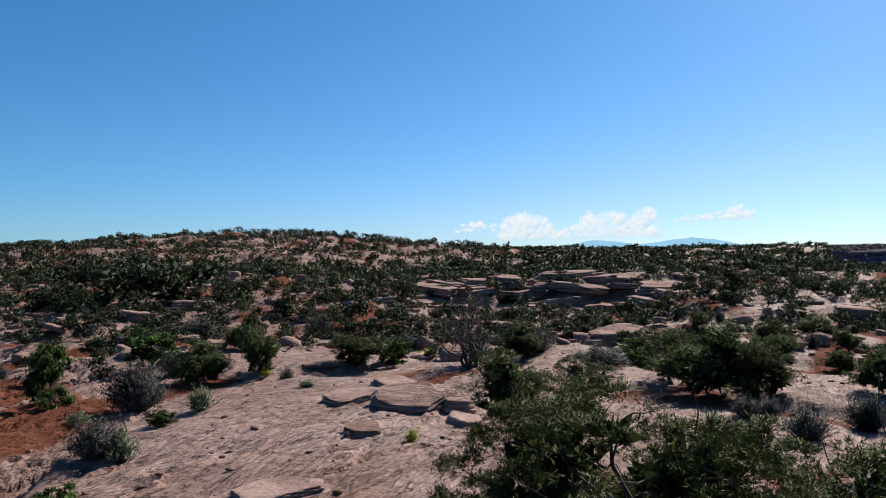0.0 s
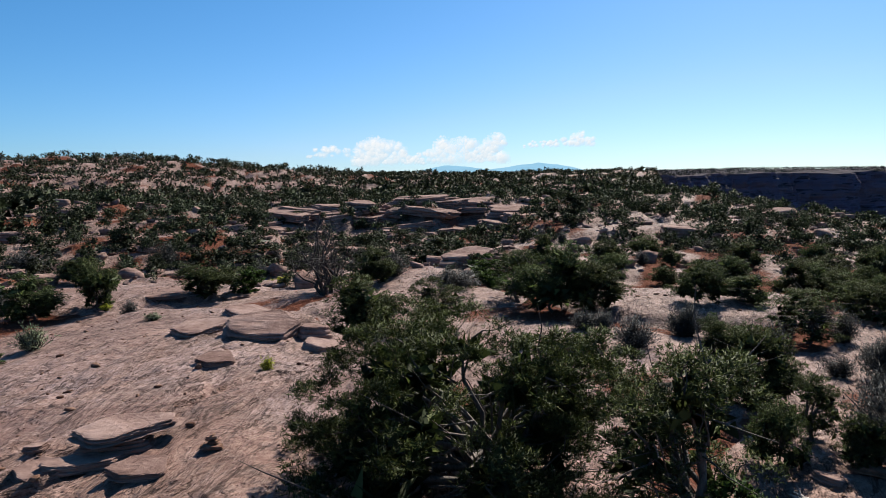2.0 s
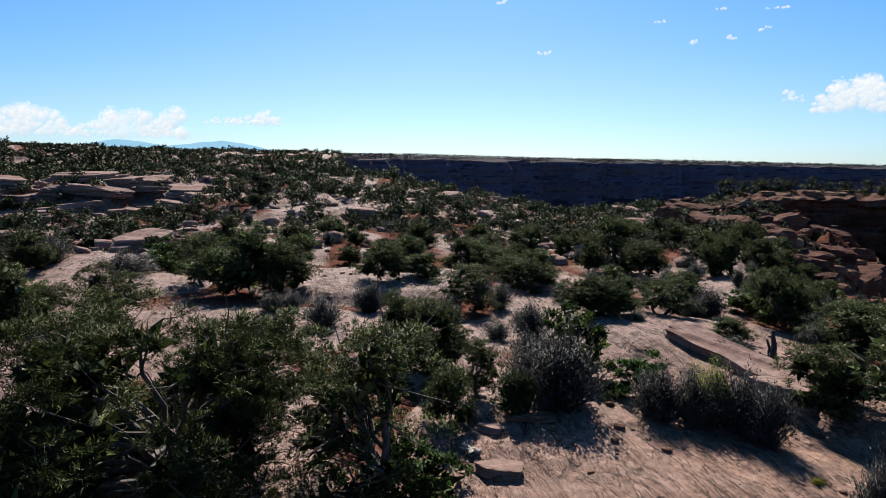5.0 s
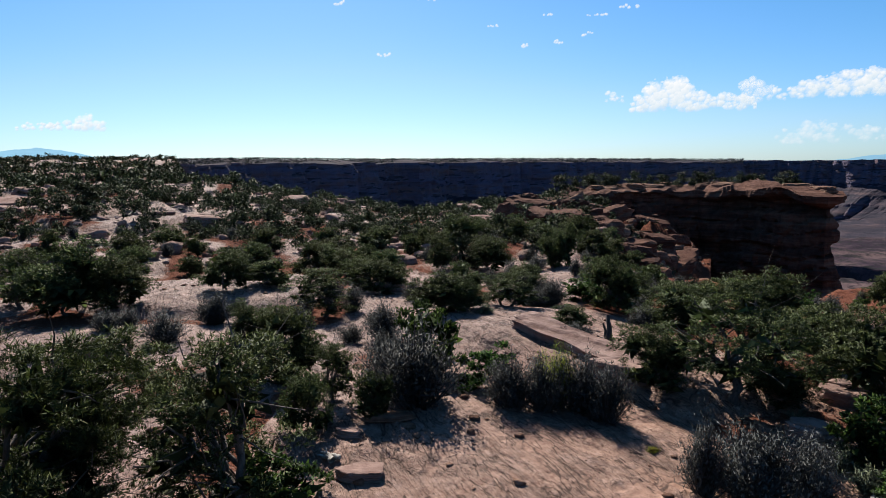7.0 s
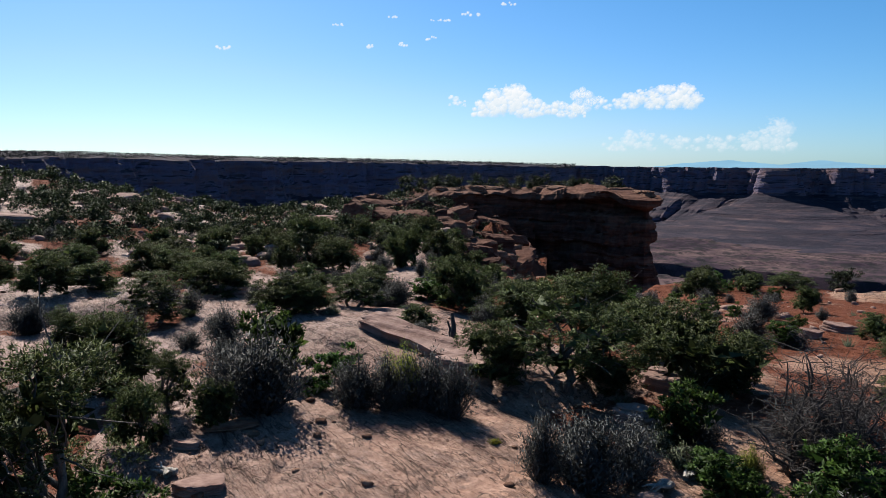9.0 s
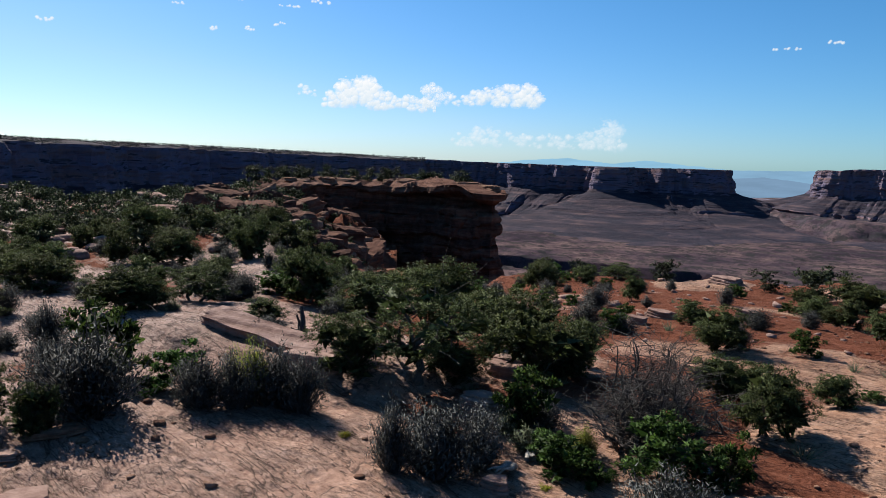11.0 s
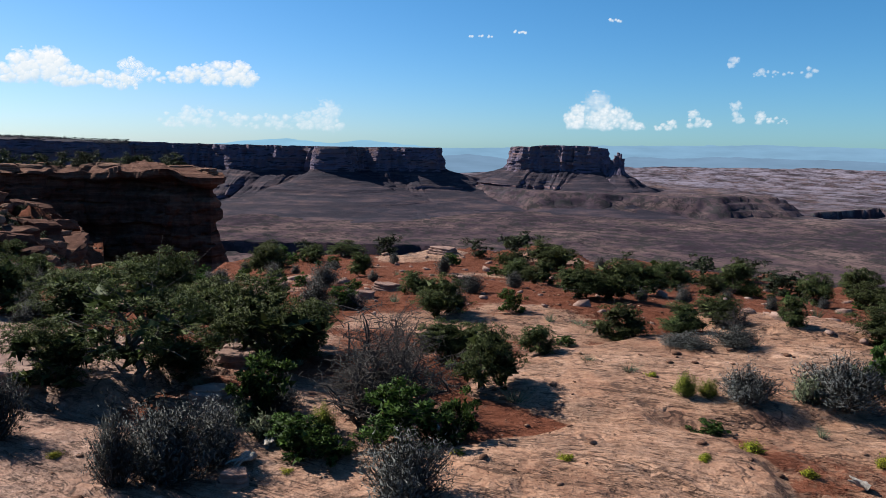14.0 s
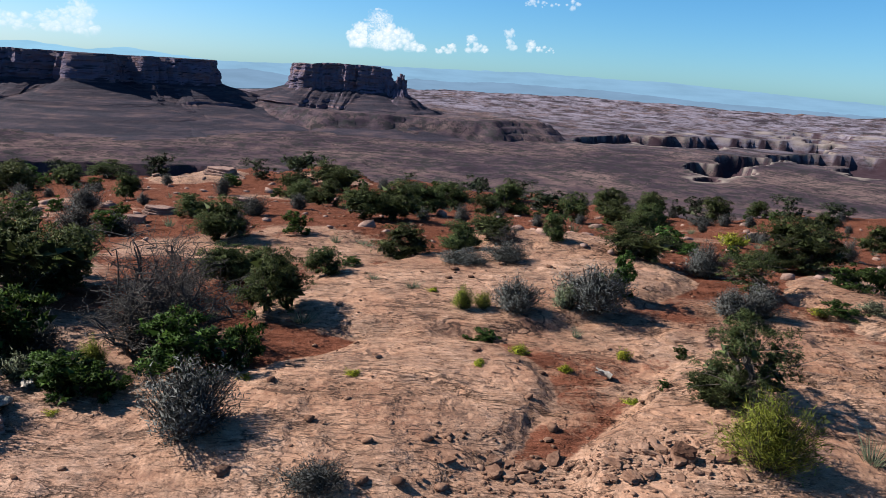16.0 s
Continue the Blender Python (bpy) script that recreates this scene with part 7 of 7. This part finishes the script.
far_woods("near_brush", 1700, 3, -36, 67, 40, 128, (0.45, 1.0), 0.34, 24, "low dark brush between sandstone ledges")
far_woods("mesa_woods", 1000, 6, -36, 62, 74, 129, (1.3, 2.5), 0.135, 210, "dark juniper woods among the ledges")
far_woods("mid_woods", 370, 12, -36, 62, 42, 80, (1.7, 3.1), 0.12, 330, "dark junipers and brush between the ledges")
far_woods("hill_woods", 9500, 4, -40, 30, 115, 420, (1.4, 2.6), 0.26, 36, "dark juniper woods covering the hill")
far_woods("ridge_woods", 1800, 5, -40, 30, 380, 440, (0.9, 1.9), 0.5, 12, "dark juniper woods along the far ridge")

def plateau_woods():
    """Woods on the far plateau, along the top of its wall."""
    rng = np.random.default_rng(15)
    n, per = 5200, 12
    az, back = rng.uniform(20, 71, n), rng.uniform(0, 1, n)
    r = np.interp(az, (20, 28, 34, 44, 54, 62, 69.5, 71), (850, 1060, 1250, 1500, 1700, 1870, 1980, 2100)) + 4 + 130 * back
    top = np.interp(az, (20, 28, 34, 44, 54, 62, 69.5), (11, 14, 16, 13, 12, 8, 3))
    x, y = polar(az, r)
    h = rng.uniform(1.6, 3.6, n) * (0.7 + 0.3 * r / 1500)
    at = np.stack([x, y, top - 6 + 9 * smooth(0, 1, back) + 0.3 * h], -1)
    d = unit(rng.normal(size=(n, per, 3)))
    p = at[:, None] + d * h[:, None, None] * np.array([0.6, 0.6, 0.35])
    s = Soup()
    leaves(s, p.reshape(-1, 3), unit(d.reshape(-1, 3) + rng.normal(size=(n * per, 3)) * 0.6), np.repeat(h * 0.5, per), np.repeat(h * 0.45, per), rng)
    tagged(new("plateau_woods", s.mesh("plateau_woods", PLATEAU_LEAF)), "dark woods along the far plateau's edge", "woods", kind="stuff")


plateau_woods()

# ---- clouds, far off over the horizon ----
def cloud(az0, az1, el0, el1, puffs, seed, thick=1.0, radius=4700):
    """A bank of cumulus on a patch of the sky's dome: flat below, heaped into billows above."""
    rng = np.random.default_rng(seed)
    pad, tall, wide = 0.8, el1 - el0, az1 - az0
    az, el = np.arange(az0 - pad, az1 + pad, 0.055), np.arange(el0 - 0.5, el1 + 0.5, 0.05)
    A, E = np.meshgrid(az, el)
    d, lit = np.zeros_like(A), np.zeros_like(A)
    line = vnoise(np.linspace(0, 1, 40) * max(2.0, wide / tall * 0.9), np.zeros(40), seed) ** 1.3
    line = np.interp(line, (line.min(), line.max()), (0.42, 1.0)) * np.interp(np.linspace(0, 1, 40), (0, 0.08, 0.92, 1), (0.4, 1, 1, 0.35))
    for k in range(max(8, int(puffs * 2.0))):
        u = rng.uniform(0.02, 0.98)
        heap = tall * np.interp(u, np.linspace(0, 1, 40), line)
        size = max(0.10, heap * rng.uniform(0.11, 0.30))
        ce = el0 + size * 0.4 + max(0.0, heap - 1.3 * size) * rng.uniform(0.0, 1.0)
        x, y = (A - az0 - wide * u) / 1.12, E - ce
        q = 1 - np.hypot(x, y) / (1.45 * size)
        front = q > d
        shade = 0.62 + 0.34 * np.clip((y - 0.5 * x) / size, -1, 1) + 0.22 * (ce - el0) / tall
        lit = np.where(front, np.clip(shade, 0, 1), lit)
        d = np.maximum(d, q)
    d = np.clip(d, 0, 1) * 1.3
    d = d + (0.44 * np.abs(fbm(A / 0.26, E / 0.22, seed, 4)) - 0.22 + 0.26 * fbm(A / 0.9, E / 0.5, seed + 5, 3)) * smooth(0.0, 0.2, d)
    d = d * smooth(el0 - 0.22, el0 + 0.22 * min(1.0, tall), E + 0.1 * fbm(A / 0.7, E * 0, seed + 7, 3)) * thick
    edge = smooth(0, 0.4, A - az[0]) * smooth(0, 0.4, az[-1] - A) * smooth(0, 0.3, el[-1] - E)
    x, y = polar(A, radius * np.cos(np.radians(E)))
    co = np.stack([x, y, EYE + radius * np.sin(np.radians(E))], -1)
    me = grid_mesh("backdrop_cloud", co, len(el), len(az), CLOUD, attrs=(("vapour", np.clip(d * edge, 0, 1)), ("lit", lit)))
    tagged(new("backdrop_cloud", me), "white cumulus cloud low over the horizon", "cloud", kind="structure")


for k, (a0, a1, e0, e1, n, thick) in enumerate((
        (-0.6, 3.0, 2.2, 3.5, 12, 0.75), (3.0, 11.4, 1.5, 3.9, 46, 0.8), (11.4, 15.4, 1.5, 4.9, 26, 0.85), (16.8, 22.6, 2.6, 4.1, 22, 0.8),
        (60.8, 62.4, 4.5, 5.5, 6, 0.7), (62.6, 72.0, 3.7, 6.35, 60, 0.95), (70.5, 80.2, 4.2, 6.6, 46, 0.85), (72.5, 87, 1.0, 3.9, 50, 0.36),
        (104.7, 107.5, 1.6, 5.4, 20, 0.7), (106.8, 110.6, 1.6, 4.1, 18, 0.6), (110.2, 113.0, 1.6, 2.8, 10, 0.6), (113.9, 115.6, 1.9, 3.2, 8, 0.55), (117.0, 117.8, 2.2, 4.1, 6, 0.42), (118.6, 120.8, 2.2, 3.3, 9, 0.55), (117.8, 123, 5.5, 6.4, 12, 0.34), (116.3, 117.0, 6.1, 7.1, 4, 0.34))):
    cloud(a0, a1, e0, e1, n, 400 + k, thick)
PUFFS_HIGH = ((46.7, 12.5, 1.8), (54.5, 8.9, 0.7), (60, 11.0, 1.8), (62.5, 11.4, 1.6), (65.4, 12.2, 1.2), (52, 10.5, 0.8), (57.0, 9.1, 0.9), (40, 12.2, 1.3), (43.3, 8.4, 1.1), (56.2, 11.2, 1.1), (59.4, 9.6, 0.9), (97.6, 8.6, 2.0), (100.7, 8.9, 1.0), (108, 9.7, 0.9), (129.5, 9.7, 0.5))
for k, (a0, e0, w) in enumerate(PUFFS_HIGH):
    cloud(a0 - w / 2, a0 + w / 2, e0, e0 + 0.42, 4, 450 + k, 0.75)
